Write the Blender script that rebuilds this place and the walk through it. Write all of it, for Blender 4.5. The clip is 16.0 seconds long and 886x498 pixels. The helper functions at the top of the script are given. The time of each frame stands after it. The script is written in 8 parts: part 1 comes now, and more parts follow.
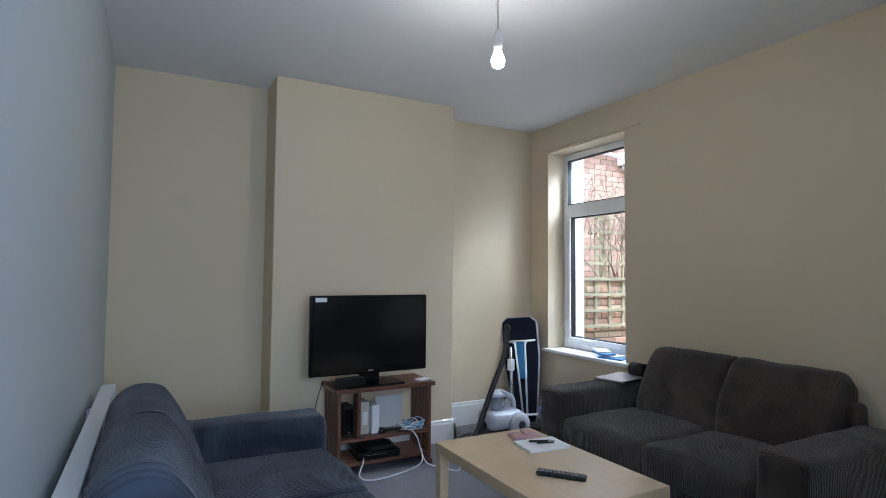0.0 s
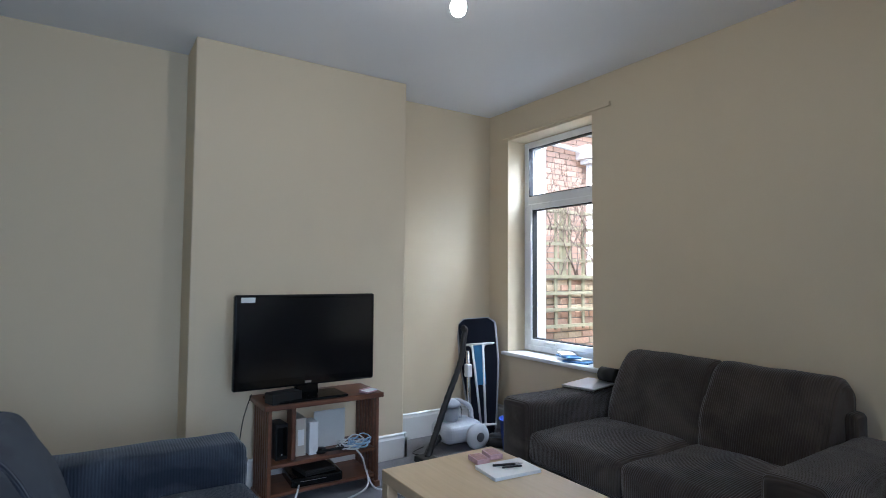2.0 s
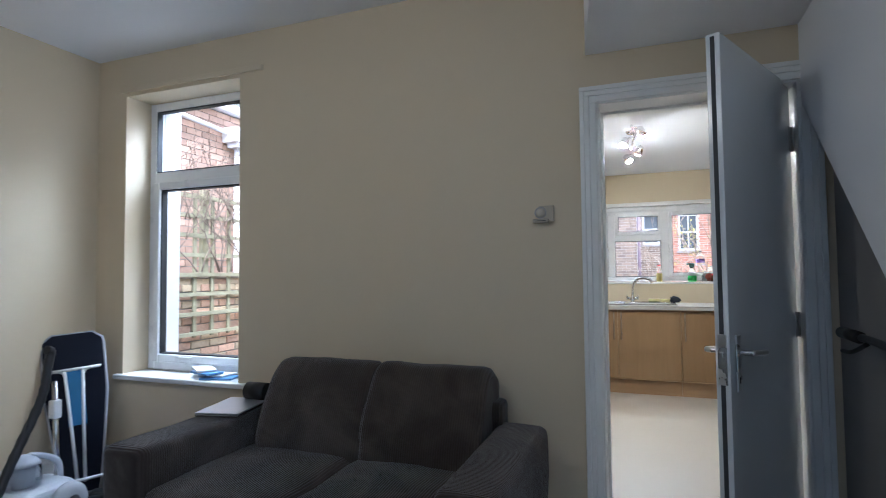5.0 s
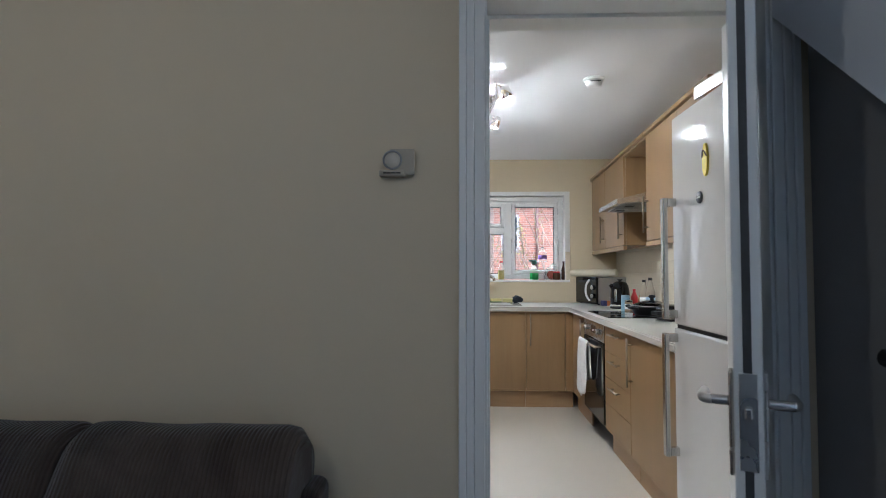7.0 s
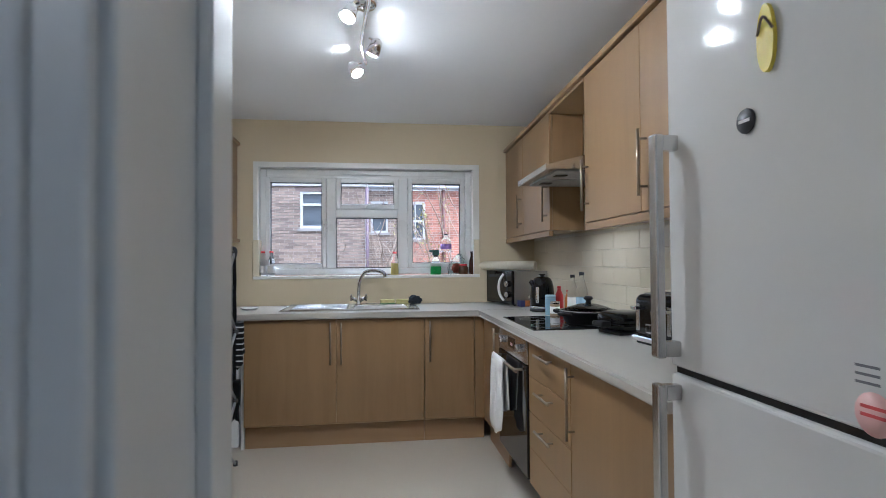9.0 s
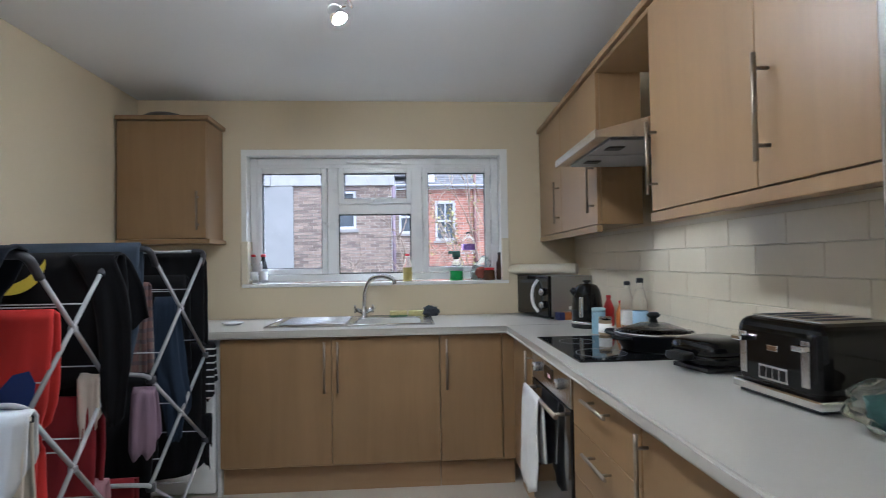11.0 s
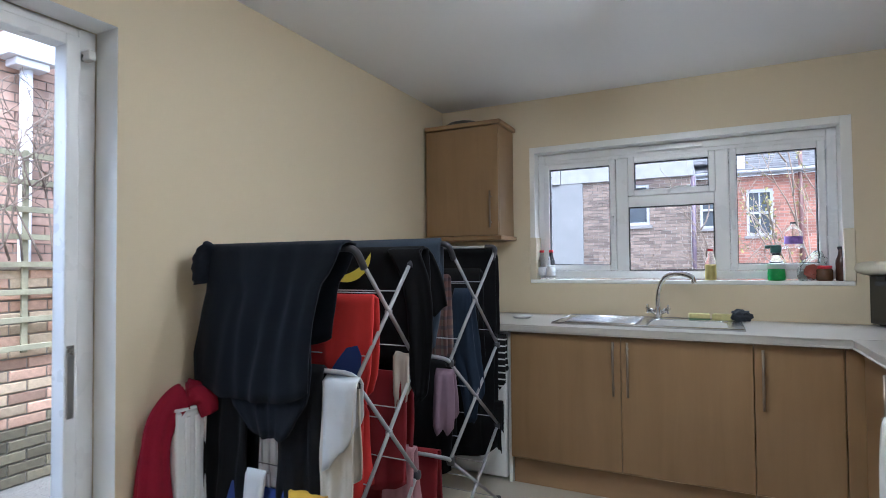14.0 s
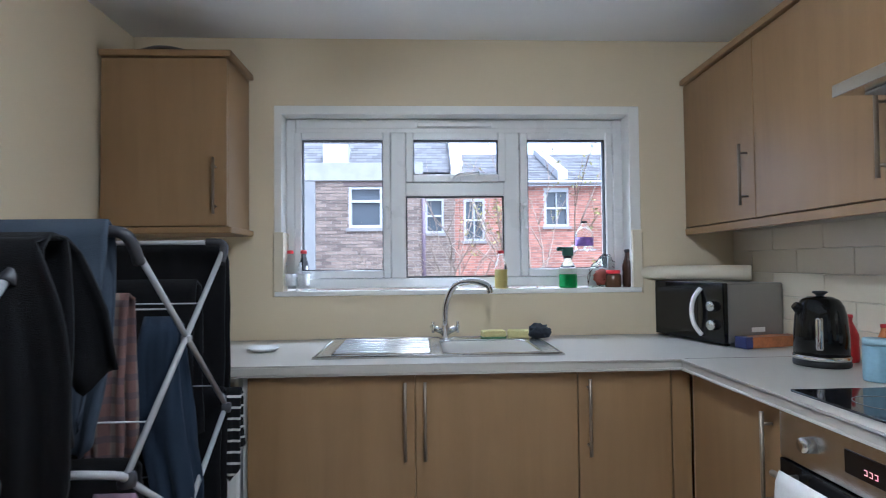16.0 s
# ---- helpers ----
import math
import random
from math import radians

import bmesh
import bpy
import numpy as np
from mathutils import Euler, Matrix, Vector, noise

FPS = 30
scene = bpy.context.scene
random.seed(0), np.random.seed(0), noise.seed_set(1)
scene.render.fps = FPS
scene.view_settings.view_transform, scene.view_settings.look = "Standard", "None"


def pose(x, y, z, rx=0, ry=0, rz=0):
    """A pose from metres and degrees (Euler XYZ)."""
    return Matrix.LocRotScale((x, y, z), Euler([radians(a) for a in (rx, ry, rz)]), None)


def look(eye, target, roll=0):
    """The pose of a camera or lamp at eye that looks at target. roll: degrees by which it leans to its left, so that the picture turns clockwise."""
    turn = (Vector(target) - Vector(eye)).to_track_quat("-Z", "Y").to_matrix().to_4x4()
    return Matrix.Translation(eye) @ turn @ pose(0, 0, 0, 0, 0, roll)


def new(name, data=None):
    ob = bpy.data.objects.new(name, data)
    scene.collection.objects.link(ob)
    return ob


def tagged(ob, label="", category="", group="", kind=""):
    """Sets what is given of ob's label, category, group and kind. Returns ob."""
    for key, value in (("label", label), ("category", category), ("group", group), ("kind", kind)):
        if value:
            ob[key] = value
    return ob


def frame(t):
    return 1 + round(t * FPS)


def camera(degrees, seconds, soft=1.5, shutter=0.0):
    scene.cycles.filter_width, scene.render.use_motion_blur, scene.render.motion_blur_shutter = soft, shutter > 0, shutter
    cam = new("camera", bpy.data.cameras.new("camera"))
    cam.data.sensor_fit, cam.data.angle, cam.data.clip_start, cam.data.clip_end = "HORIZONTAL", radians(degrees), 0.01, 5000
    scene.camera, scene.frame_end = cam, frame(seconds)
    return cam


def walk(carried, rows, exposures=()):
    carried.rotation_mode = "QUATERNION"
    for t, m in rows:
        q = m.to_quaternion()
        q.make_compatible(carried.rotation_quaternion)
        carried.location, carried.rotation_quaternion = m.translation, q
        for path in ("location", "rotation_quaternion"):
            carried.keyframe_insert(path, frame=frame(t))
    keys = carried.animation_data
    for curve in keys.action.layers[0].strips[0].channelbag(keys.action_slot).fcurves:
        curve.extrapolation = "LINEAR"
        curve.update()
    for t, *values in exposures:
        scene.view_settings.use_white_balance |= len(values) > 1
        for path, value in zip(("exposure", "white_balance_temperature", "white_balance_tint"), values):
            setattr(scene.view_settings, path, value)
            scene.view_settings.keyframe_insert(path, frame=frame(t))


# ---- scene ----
cam = camera(78.9, 16.0, soft=0.9, shutter=0.25)
PATH = [
    (0, (0.063, -6.553, 1.312), (-1.696, -5.606, 1.406), 0.5),
    (0.5, (0.03, -6.521, 1.312), (-1.736, -5.588, 1.41), 0.5),
    (1, (-0.062, -6.472, 1.308), (-1.82, -5.523, 1.403), 0.6),
    (1.5, (-0.179, -6.402, 1.3), (-1.907, -5.4, 1.393), 0.5),
    (2, (-0.323, -6.323, 1.284), (-1.993, -5.226, 1.381), 0.4),
    (2.5, (-0.41, -6.25, 1.269), (-2.009, -5.054, 1.374), 0.1),
    (3, (-0.477, -6.21, 1.263), (-1.974, -4.888, 1.367), -0.1),
    (3.5, (-0.521, -6.158, 1.25), (-1.893, -4.707, 1.356), -0.2),
    (4, (-0.57, -6.092, 1.27), (-1.751, -4.482, 1.365), -0.4),
    (4.5, (-0.62, -6.006, 1.28), (-1.558, -4.242, 1.369), -0.5),
    (5, (-0.693, -5.877, 1.27), (-1.397, -4.008, 1.358), -0.6),
    (5.2, (-0.728, -5.795, 1.272), (-1.351, -3.896, 1.354), -0.6),
    (7.3, (-0.955, -4.68, 1.233), (-0.977, -2.682, 1.308), -0.1),
    (7.5, (-0.957, -4.541, 1.242), (-0.949, -2.542, 1.307), -0.3),
    (8, (-0.905, -4.255, 1.25), (-0.829, -2.257, 1.302), -0.3),
    (8.5, (-0.822, -3.976, 1.252), (-0.617, -1.987, 1.296), -0.3),
    (8.7, (-0.788, -3.867, 1.257), (-0.527, -1.884, 1.298), -0.4),
    (10.8, (-0.557, -3.021, 1.265), (-0.335, -1.034, 1.315), -0.8),
    (11, (-0.558, -3.008, 1.276), (-0.424, -1.013, 1.322), -0.9),
    (11.5, (-0.561, -2.995, 1.271), (-0.722, -1.002, 1.325), -0.9),
    (12, (-0.571, -3.016, 1.263), (-1.023, -1.069, 1.323), -0.8),
    (12.5, (-0.577, -3.056, 1.29), (-1.26, -1.177, 1.335), -0.8),
    (13, (-0.553, -3.072, 1.291), (-1.386, -1.254, 1.335), -0.9),
    (13.5, (-0.527, -3.044, 1.261), (-1.429, -1.26, 1.317), -0.6),
    (14, (-0.555, -2.909, 1.259), (-1.444, -1.118, 1.312), -0.5),
    (14.5, (-0.639, -2.652, 1.245), (-1.354, -0.785, 1.309), -0.2),
    (15, (-0.762, -2.422, 1.273), (-1.223, -0.477, 1.331), -0.3),
    (15.5, (-0.855, -2.169, 1.268), (-1.072, -0.182, 1.323), -0.4),
    (16, (-0.965, -1.954, 1.269), (-0.876, 0.043, 1.324), -0.6),
]
walk(cam, [(t, look(eye, target, roll)) for t, eye, target, roll in PATH],
     [(0.0, 2.65, 5500, 12), (3.0, 2.7, 5400, 12), (4.0, 2.62, 5300, 12), (5.2, 2.55, 5250, 12), (7.3, 2.3, 5200, 12), (8.7, 2.12, 5080, 12), (10.8, 2.1, 5080, 12), (14.0, 2.15, 5050, 12), (16.0, 2.2, 4850, 12)])

# ---- light ----
world = bpy.data.worlds.new("overcast")
scene.world = world
world.use_nodes = True
_w = world.node_tree
sky = _w.nodes.new("ShaderNodeTexSky")
sky.sky_type, sky.sun_disc = 'NISHITA', False
sky.sun_elevation, sky.sun_rotation = radians(60), radians(147)
sky.air_density, sky.dust_density = 1.0, 4.0
overcast = _w.nodes.new("ShaderNodeHueSaturation")
overcast.inputs["Saturation"].default_value = 0.35
_w.links.new(sky.outputs[0], overcast.inputs["Color"])
_w.links.new(overcast.outputs[0], _w.nodes["Background"].inputs[0])
_w.nodes["Background"].inputs[1].default_value = 0.15
sun_data = bpy.data.lights.new("sun", 'SUN')
sun_data.energy, sun_data.angle, sun_data.color = 1.3, radians(30), (1.0, 0.96, 0.9)
sun = new("sun", sun_data)
sun.matrix_world = look((0, 0, 30), (-9.0, 14.0, 1.0))
BULB_POWER = 48.0
SPOT_POWER = 250.0

# ---- helpers of this scene ----
MATS = {}


def mat(name, base, rough=0.6, metal=0.0, vary=0.06, scale=6.0, bump=0.15, fine=120.0, spec=0.5, coat=0.0, dist=0.004):
    """A surface with stains at one scale, grain at another, and relief."""
    if name in MATS:
        return MATS[name]
    m = bpy.data.materials.new(name)
    m.use_nodes = True
    nt = m.node_tree
    b = nt.nodes["Principled BSDF"]
    b.inputs["Roughness"].default_value, b.inputs["Metallic"].default_value = rough, metal
    b.inputs["Specular IOR Level"].default_value = spec
    b.inputs["Coat Weight"].default_value = coat
    tc = nt.nodes.new("ShaderNodeTexCoord")
    n1 = nt.nodes.new("ShaderNodeTexNoise")
    n1.inputs["Scale"].default_value, n1.inputs["Detail"].default_value = scale, 4
    n2 = nt.nodes.new("ShaderNodeTexNoise")
    n2.inputs["Scale"].default_value, n2.inputs["Detail"].default_value = fine, 3
    oi = nt.nodes.new("ShaderNodeObjectInfo")
    for n in (n1, n2):
        nt.links.new(tc.outputs["Object"], n.inputs["Vector"])
    mix = nt.nodes.new("ShaderNodeMix")
    mix.data_type = 'RGBA'
    lo = [max(0, c * (1 - vary * 1.6)) for c in base]
    hi = [min(1, c * (1 + vary * 1.6)) for c in base]
    mix.inputs["A"].default_value, mix.inputs["B"].default_value = (*lo, 1), (*hi, 1)
    add = nt.nodes.new("ShaderNodeMath")
    add.operation = 'MULTIPLY_ADD'
    add.inputs[1].default_value = 0.35
    nt.links.new(n2.outputs["Fac"], add.inputs[0])
    mul = nt.nodes.new("ShaderNodeMath")
    mul.operation = 'MULTIPLY_ADD'
    mul.inputs[1].default_value, mul.inputs[2].default_value = 0.65, 0.0
    nt.links.new(n1.outputs["Fac"], mul.inputs[0])
    nt.links.new(mul.outputs[0], add.inputs[2])
    nt.links.new(add.outputs[0], mix.inputs["Factor"])
    nt.links.new(mix.outputs["Result"], b.inputs["Base Color"])
    rr = nt.nodes.new("ShaderNodeMapRange")
    rr.inputs["To Min"].default_value, rr.inputs["To Max"].default_value = rough * 0.85, min(1, rough * 1.15)
    nt.links.new(n1.outputs["Fac"], rr.inputs["Value"])
    nt.links.new(rr.outputs[0], b.inputs["Roughness"])
    if bump:
        bp = nt.nodes.new("ShaderNodeBump")
        bp.inputs["Strength"].default_value, bp.inputs["Distance"].default_value = bump, dist
        nt.links.new(n2.outputs["Fac"], bp.inputs["Height"])
        nt.links.new(bp.outputs[0], b.inputs["Normal"])
    MATS[name] = m
    return m


def node_of(m, kind):
    return [n for n in m.node_tree.nodes if n.bl_idname == kind]


def per_piece(m, amount=0.3):
    """Vary the tone from piece to piece."""
    nt = m.node_tree
    b = nt.nodes["Principled BSDF"]
    src = b.inputs["Base Color"].links[0].from_socket
    oi = node_of(m, "ShaderNodeObjectInfo")[0]
    hsv = nt.nodes.new("ShaderNodeHueSaturation")
    mr = nt.nodes.new("ShaderNodeMapRange")
    mr.inputs["To Min"].default_value, mr.inputs["To Max"].default_value = 1 - amount, 1 + amount
    nt.links.new(oi.outputs["Random"], mr.inputs["Value"])
    nt.links.new(mr.outputs[0], hsv.inputs["Value"])
    nt.links.new(src, hsv.inputs["Color"])
    nt.links.new(hsv.outputs[0], b.inputs["Base Color"])
    return m


def per_island(m, amount=0.3):
    nt = m.node_tree
    b = nt.nodes["Principled BSDF"]
    src = b.inputs["Base Color"].links[0].from_socket
    g = nt.nodes.new("ShaderNodeNewGeometry")
    hsv = nt.nodes.new("ShaderNodeHueSaturation")
    mr = nt.nodes.new("ShaderNodeMapRange")
    mr.inputs["To Min"].default_value, mr.inputs["To Max"].default_value = 1 - amount, 1 + amount
    nt.links.new(g.outputs["Random Per Island"], mr.inputs["Value"])
    nt.links.new(mr.outputs[0], hsv.inputs["Value"])
    nt.links.new(src, hsv.inputs["Color"])
    nt.links.new(hsv.outputs[0], b.inputs["Base Color"])
    return m


def wood(name, base, dark, rough=0.45, grain=(40, 40, 2.2), coat=0.0, contrast=1.0):
    """Wood with grain drawn along one axis of the object."""
    m = bpy.data.materials.new(name)
    m.use_nodes = True
    nt = m.node_tree
    b = nt.nodes["Principled BSDF"]
    b.inputs["Coat Weight"].default_value = coat
    tc = nt.nodes.new("ShaderNodeTexCoord")
    mp = nt.nodes.new("ShaderNodeMapping")
    mp.inputs["Scale"].default_value = grain
    nt.links.new(tc.outputs["Object"], mp.inputs["Vector"])
    n = nt.nodes.new("ShaderNodeTexNoise")
    n.inputs["Scale"].default_value, n.inputs["Detail"].default_value, n.inputs["Distortion"].default_value = 1.0, 5, 0.6
    nt.links.new(mp.outputs[0], n.inputs["Vector"])
    n2 = nt.nodes.new("ShaderNodeTexNoise")
    n2.inputs["Scale"].default_value, n2.inputs["Detail"].default_value = 2.3, 3
    nt.links.new(tc.outputs["Object"], n2.inputs["Vector"])
    av = nt.nodes.new("ShaderNodeMath")
    av.operation = 'MULTIPLY_ADD'
    av.inputs[1].default_value = 0.45
    nt.links.new(n2.outputs["Fac"], av.inputs[0])
    half = nt.nodes.new("ShaderNodeMath")
    half.operation = 'MULTIPLY'
    half.inputs[1].default_value = 0.55
    nt.links.new(n.outputs["Fac"], half.inputs[0])
    nt.links.new(half.outputs[0], av.inputs[2])
    cr = nt.nodes.new("ShaderNodeValToRGB")
    cr.color_ramp.elements[0].position, cr.color_ramp.elements[1].position = 0.5 - 0.16 / contrast, 0.5 + 0.16 / contrast
    cr.color_ramp.elements[0].color, cr.color_ramp.elements[1].color = (*dark, 1), (*base, 1)
    nt.links.new(av.outputs[0], cr.inputs[0])
    nt.links.new(cr.outputs[0], b.inputs["Base Color"])
    rr = nt.nodes.new("ShaderNodeMapRange")
    rr.inputs["To Min"].default_value, rr.inputs["To Max"].default_value = rough * 0.85, rough * 1.15
    nt.links.new(n.outputs["Fac"], rr.inputs["Value"])
    nt.links.new(rr.outputs[0], b.inputs["Roughness"])
    bp = nt.nodes.new("ShaderNodeBump")
    bp.inputs["Strength"].default_value, bp.inputs["Distance"].default_value = 0.12, 0.002
    nt.links.new(n.outputs["Fac"], bp.inputs["Height"])
    nt.links.new(bp.outputs[0], b.inputs["Normal"])
    MATS[name] = m
    return m


def glass_mat(name, tint=(1, 1, 1), rough=0.0, ior=1.45):
    m = bpy.data.materials.new(name)
    m.use_nodes = True
    b = m.node_tree.nodes["Principled BSDF"]
    b.inputs["Base Color"].default_value = (*tint, 1)
    b.inputs["Transmission Weight"].default_value = 1.0
    b.inputs["Roughness"].default_value, b.inputs["IOR"].default_value = rough, ior
    MATS[name] = m
    return m


def glow(name, colour, strength):
    m = bpy.data.materials.new(name)
    m.use_nodes = True
    b = m.node_tree.nodes["Principled BSDF"]
    b.inputs["Base Color"].default_value = (0.9, 0.9, 0.88, 1)
    b.inputs["Emission Color"].default_value = (*colour, 1)
    b.inputs["Emission Strength"].default_value = strength
    MATS[name] = m
    return m


def box(bm, x0, x1, y0, y1, z0, z1, bev=0.0, seg=2, m=None):
    """A box, with its edges rounded by bev."""
    ret = bmesh.ops.create_cube(bm, size=1.0)
    vs = ret["verts"]
    for v in vs:
        v.co = Vector(((x0 + x1) / 2 + v.co.x * (x1 - x0), (y0 + y1) / 2 + v.co.y * (y1 - y0), (z0 + z1) / 2 + v.co.z * (z1 - z0)))
    if bev > 0:
        es = list({e for v in vs for e in v.link_edges})
        r = bmesh.ops.bevel(bm, geom=es, offset=bev, segments=seg, affect='EDGES', profile=0.5)
        vs = list({v for f in r["faces"] for v in f.verts} | {v for v in vs if v.is_valid})
    if m is not None:
        bmesh.ops.transform(bm, matrix=m, verts=vs)
    return vs


def tube(bm, pts, r, n=10, cap=True, radii=None):
    """A round bar along points."""
    pts = [Vector(p) for p in pts]
    rings = []
    ref = None
    for i, p in enumerate(pts):
        d = (pts[min(i + 1, len(pts) - 1)] - pts[max(i - 1, 0)]).normalized()
        if ref is None:
            ref = d.orthogonal().normalized()
        ref = (ref - d * ref.dot(d))
        ref = ref.normalized() if ref.length > 1e-6 else d.orthogonal().normalized()
        side = d.cross(ref)
        rr = radii[i] if radii else r
        rings.append([bm.verts.new(p + (ref * math.cos(a) + side * math.sin(a)) * rr) for a in (k * 2 * math.pi / n for k in range(n))])
    for a, b in zip(rings, rings[1:]):
        for k in range(n):
            bm.faces.new((a[k], a[(k + 1) % n], b[(k + 1) % n], b[k])).smooth = True
    if cap:
        bm.faces.new(rings[0][::-1])
        bm.faces.new(rings[-1])
    return rings


def lathe(bm, profile, n=24, at=(0, 0, 0), m=None):
    """A turned body: profile of (radius, height)."""
    rings = []
    at = Vector(at)
    mm = m or Matrix.Identity(4)
    for r, z in profile:
        if r < 1e-5:
            rings.append([bm.verts.new(mm @ Vector((0, 0, z)) + at)])
        else:
            rings.append([bm.verts.new(mm @ Vector((r * math.cos(k * 2 * math.pi / n), r * math.sin(k * 2 * math.pi / n), z)) + at) for k in range(n)])
    for a, b in zip(rings, rings[1:]):
        for k in range(n):
            q = [a[k % len(a)], a[(k + 1) % len(a)], b[(k + 1) % len(b)], b[k % len(b)]]
            u = []
            for v in q:
                if v not in u:
                    u.append(v)
            if len(u) > 2:
                try:
                    bm.faces.new(u).smooth = True
                except ValueError:
                    pass
    return rings


def curve_pts(pts, n=8):
    """Points of a smooth line through the given ones."""
    p = [Vector(a) for a in pts]
    out = []
    for i in range(len(p) - 1):
        a, b, c, d = p[max(i - 1, 0)], p[i], p[i + 1], p[min(i + 2, len(p) - 1)]
        for k in range(n):
            t = k / n
            out.append(0.5 * ((2 * b) + (c - a) * t + (2 * a - 5 * b + 4 * c - d) * t * t + (3 * b - a - 3 * c + d) * t ** 3))
    out.append(p[-1])
    return out


def part(name, bm, material, parent=None, label="", smooth=False):
    me = bpy.data.meshes.new(name)
    bmesh.ops.recalc_face_normals(bm, faces=bm.faces[:])
    if smooth:
        for f in bm.faces:
            f.smooth = True
    bm.to_mesh(me)
    bm.free()
    me.materials.append(material)
    ob = new(name, me)
    if parent is not None:
        ob.parent = parent
        ob.matrix_parent_inverse = parent.matrix_world.inverted() if False else Matrix.Identity(4)
    if label:
        ob["label"] = label
    return ob


def thing(name, label, category, at=(0, 0, 0), rz=0.0, group=""):
    e = new(name)
    e.matrix_basis = pose(*at, 0, 0, rz)
    e.empty_display_size = 0.05
    return tagged(e, label, category, group)


def solid(name, material, boxes, label="", bev=0.0, kind="structure"):
    """A piece of the setting made of boxes."""
    bm = bmesh.new()
    for b in boxes:
        box(bm, *b, bev=bev)
    ob = part(name, bm, material, None, label)
    ob["kind"] = kind
    return ob


def boxpart(name, material, parent, b, bev=0.004, label="", seg=2, m=None):
    bm = bmesh.new()
    box(bm, *b, bev=bev, seg=seg, m=m)
    return part(name, bm, material, parent, label)


def barpart(name, material, parent, pts, r, label="", n=10, radii=None):
    bm = bmesh.new()
    tube(bm, pts, r, n, radii=radii)
    return part(name, bm, material, parent, label)


def lathepart(name, material, parent, profile, at=(0, 0, 0), n=24, label="", m=None):
    bm = bmesh.new()
    lathe(bm, profile, n, at, m)
    return part(name, bm, material, parent, label, smooth=False)


# ---- materials ----
M_WALL_L = mat("living_wall_paint", (0.675, 0.56, 0.39), 0.75, vary=0.025, scale=1.6, bump=0.12, fine=220)
M_WALL_SIDE = mat("pale_wall_paint", (0.50, 0.555, 0.575), 0.6, vary=0.03, scale=1.3, bump=0.12, fine=220)
M_WALL_K = mat("kitchen_wall_paint", (0.67, 0.57, 0.395), 0.7, vary=0.025, scale=1.6, bump=0.12, fine=220)
M_CEIL = mat("ceiling_paint", (0.82, 0.82, 0.83), 0.85, vary=0.02, scale=1.2, bump=0.1, fine=160)
M_TRIM = mat("white_gloss_paint", (0.80, 0.79, 0.76), 0.3, vary=0.02, scale=5, bump=0.05, fine=60)
M_DOOR = mat("door_gloss_paint", (0.76, 0.76, 0.74), 0.18, vary=0.02, scale=4, bump=0.06, fine=25, coat=0.3)
M_UPVC = mat("white_upvc", (0.82, 0.82, 0.82), 0.28, vary=0.015, scale=5, bump=0.02)
M_CARPET = mat("grey_carpet", (0.27, 0.26, 0.27), 0.95, vary=0.16, scale=14, bump=0.9, fine=420, spec=0.1, dist=0.01)
M_VINYL = mat("beige_vinyl_floor", (0.50, 0.45, 0.37), 0.35, vary=0.05, scale=3, bump=0.06, fine=90)
M_GLASS = glass_mat("window_glass", (1, 1, 1), 0.0, 1.01)
# wall colour darkened to stand in for the shadow under the stairs
M_SHADEWALL = mat("understairs_shade", (0.30, 0.28, 0.26), 0.8, vary=0.05)

# ---- setting: living room ----
CL, CK = 2.68, 2.385                     # ceilings
XW, YL, YD, YD2 = -4.05, -6.81, -3.386, -3.136   # back wall, side wall, dividing wall's two faces
DX0, DX1, DZ = -0.878, -0.112, 2.02      # door opening inside its lining
WX0, WX1, WZ0, WZ1 = -3.80, -2.89, 0.655, 2.425  # living window recess

solid("floor_living", M_CARPET, [(-4.3, 1.2, -7.06, -3.26, -0.12, 0.0)], "worn grey cut-pile carpet")
solid("wall_television", M_WALL_L, [(XW - 0.2, XW, YL - 0.2, YD2, 0, CL)], "plain cream painted plaster wall")
solid("chimney_breast", M_WALL_L, [(XW, -3.712, -5.836, -4.424, 0, CL)], "cream painted chimney breast behind the television", bev=0.008)
solid("wall_radiator", M_WALL_SIDE, [(XW, 1.2, YL - 0.2, YL, 0, CL)], "pale painted plaster wall")
solid("wall_dividing", M_WALL_L, [
    (XW, WX0, YD, YD2, 0, CL), (WX0, WX1, YD, YD2, 0, WZ0 - 0.03), (WX0, WX1, YD, YD2, WZ1, CL),
    (WX1, DX0 - 0.035, YD, YD2, 0, CL), (DX0 - 0.035, DX1 + 0.035, YD, YD2, DZ + 0.035, CL), (DX1 + 0.035, 1.2, YD, YD2, 0, CL)],
    "cream painted plaster wall between living room and kitchen")
solid("wall_east", M_WALL_L, [(1.0, 1.2, YL, -6.65, 0, CL), (1.0, 1.2, -5.65, YD, 0, CL), (1.0, 1.2, -6.65, -5.65, 0, 0.85), (1.0, 1.2, -6.65, -5.65, 2.15, CL)], "plain cream painted wall with a window opening")
bay = bpy.data.lights.new("front_window_daylight", 'AREA')
bay.shape, bay.size, bay.size_y, bay.energy, bay.color = 'RECTANGLE', 0.98, 1.28, 5.5, (0.60, 0.79, 1.0)
new("front_window_daylight", bay).matrix_world = look((1.12, -6.15, 1.5), (0.0, -6.15, 1.5))
solid("ceiling_living", M_CEIL, [(-4.3, 1.2, -7.06, YD2, CL, CL + 0.15)], "white painted ceiling")
bm = bmesh.new()
sp = [(-0.93, YD - 0.002), (-0.79, -4.45), (1.0, -4.45), (1.0, YD - 0.002)]
lo_v = [bm.verts.new((x, y, 2.252)) for x, y in sp]
hi_v = [bm.verts.new((x, y, CL - 0.002)) for x, y in sp]
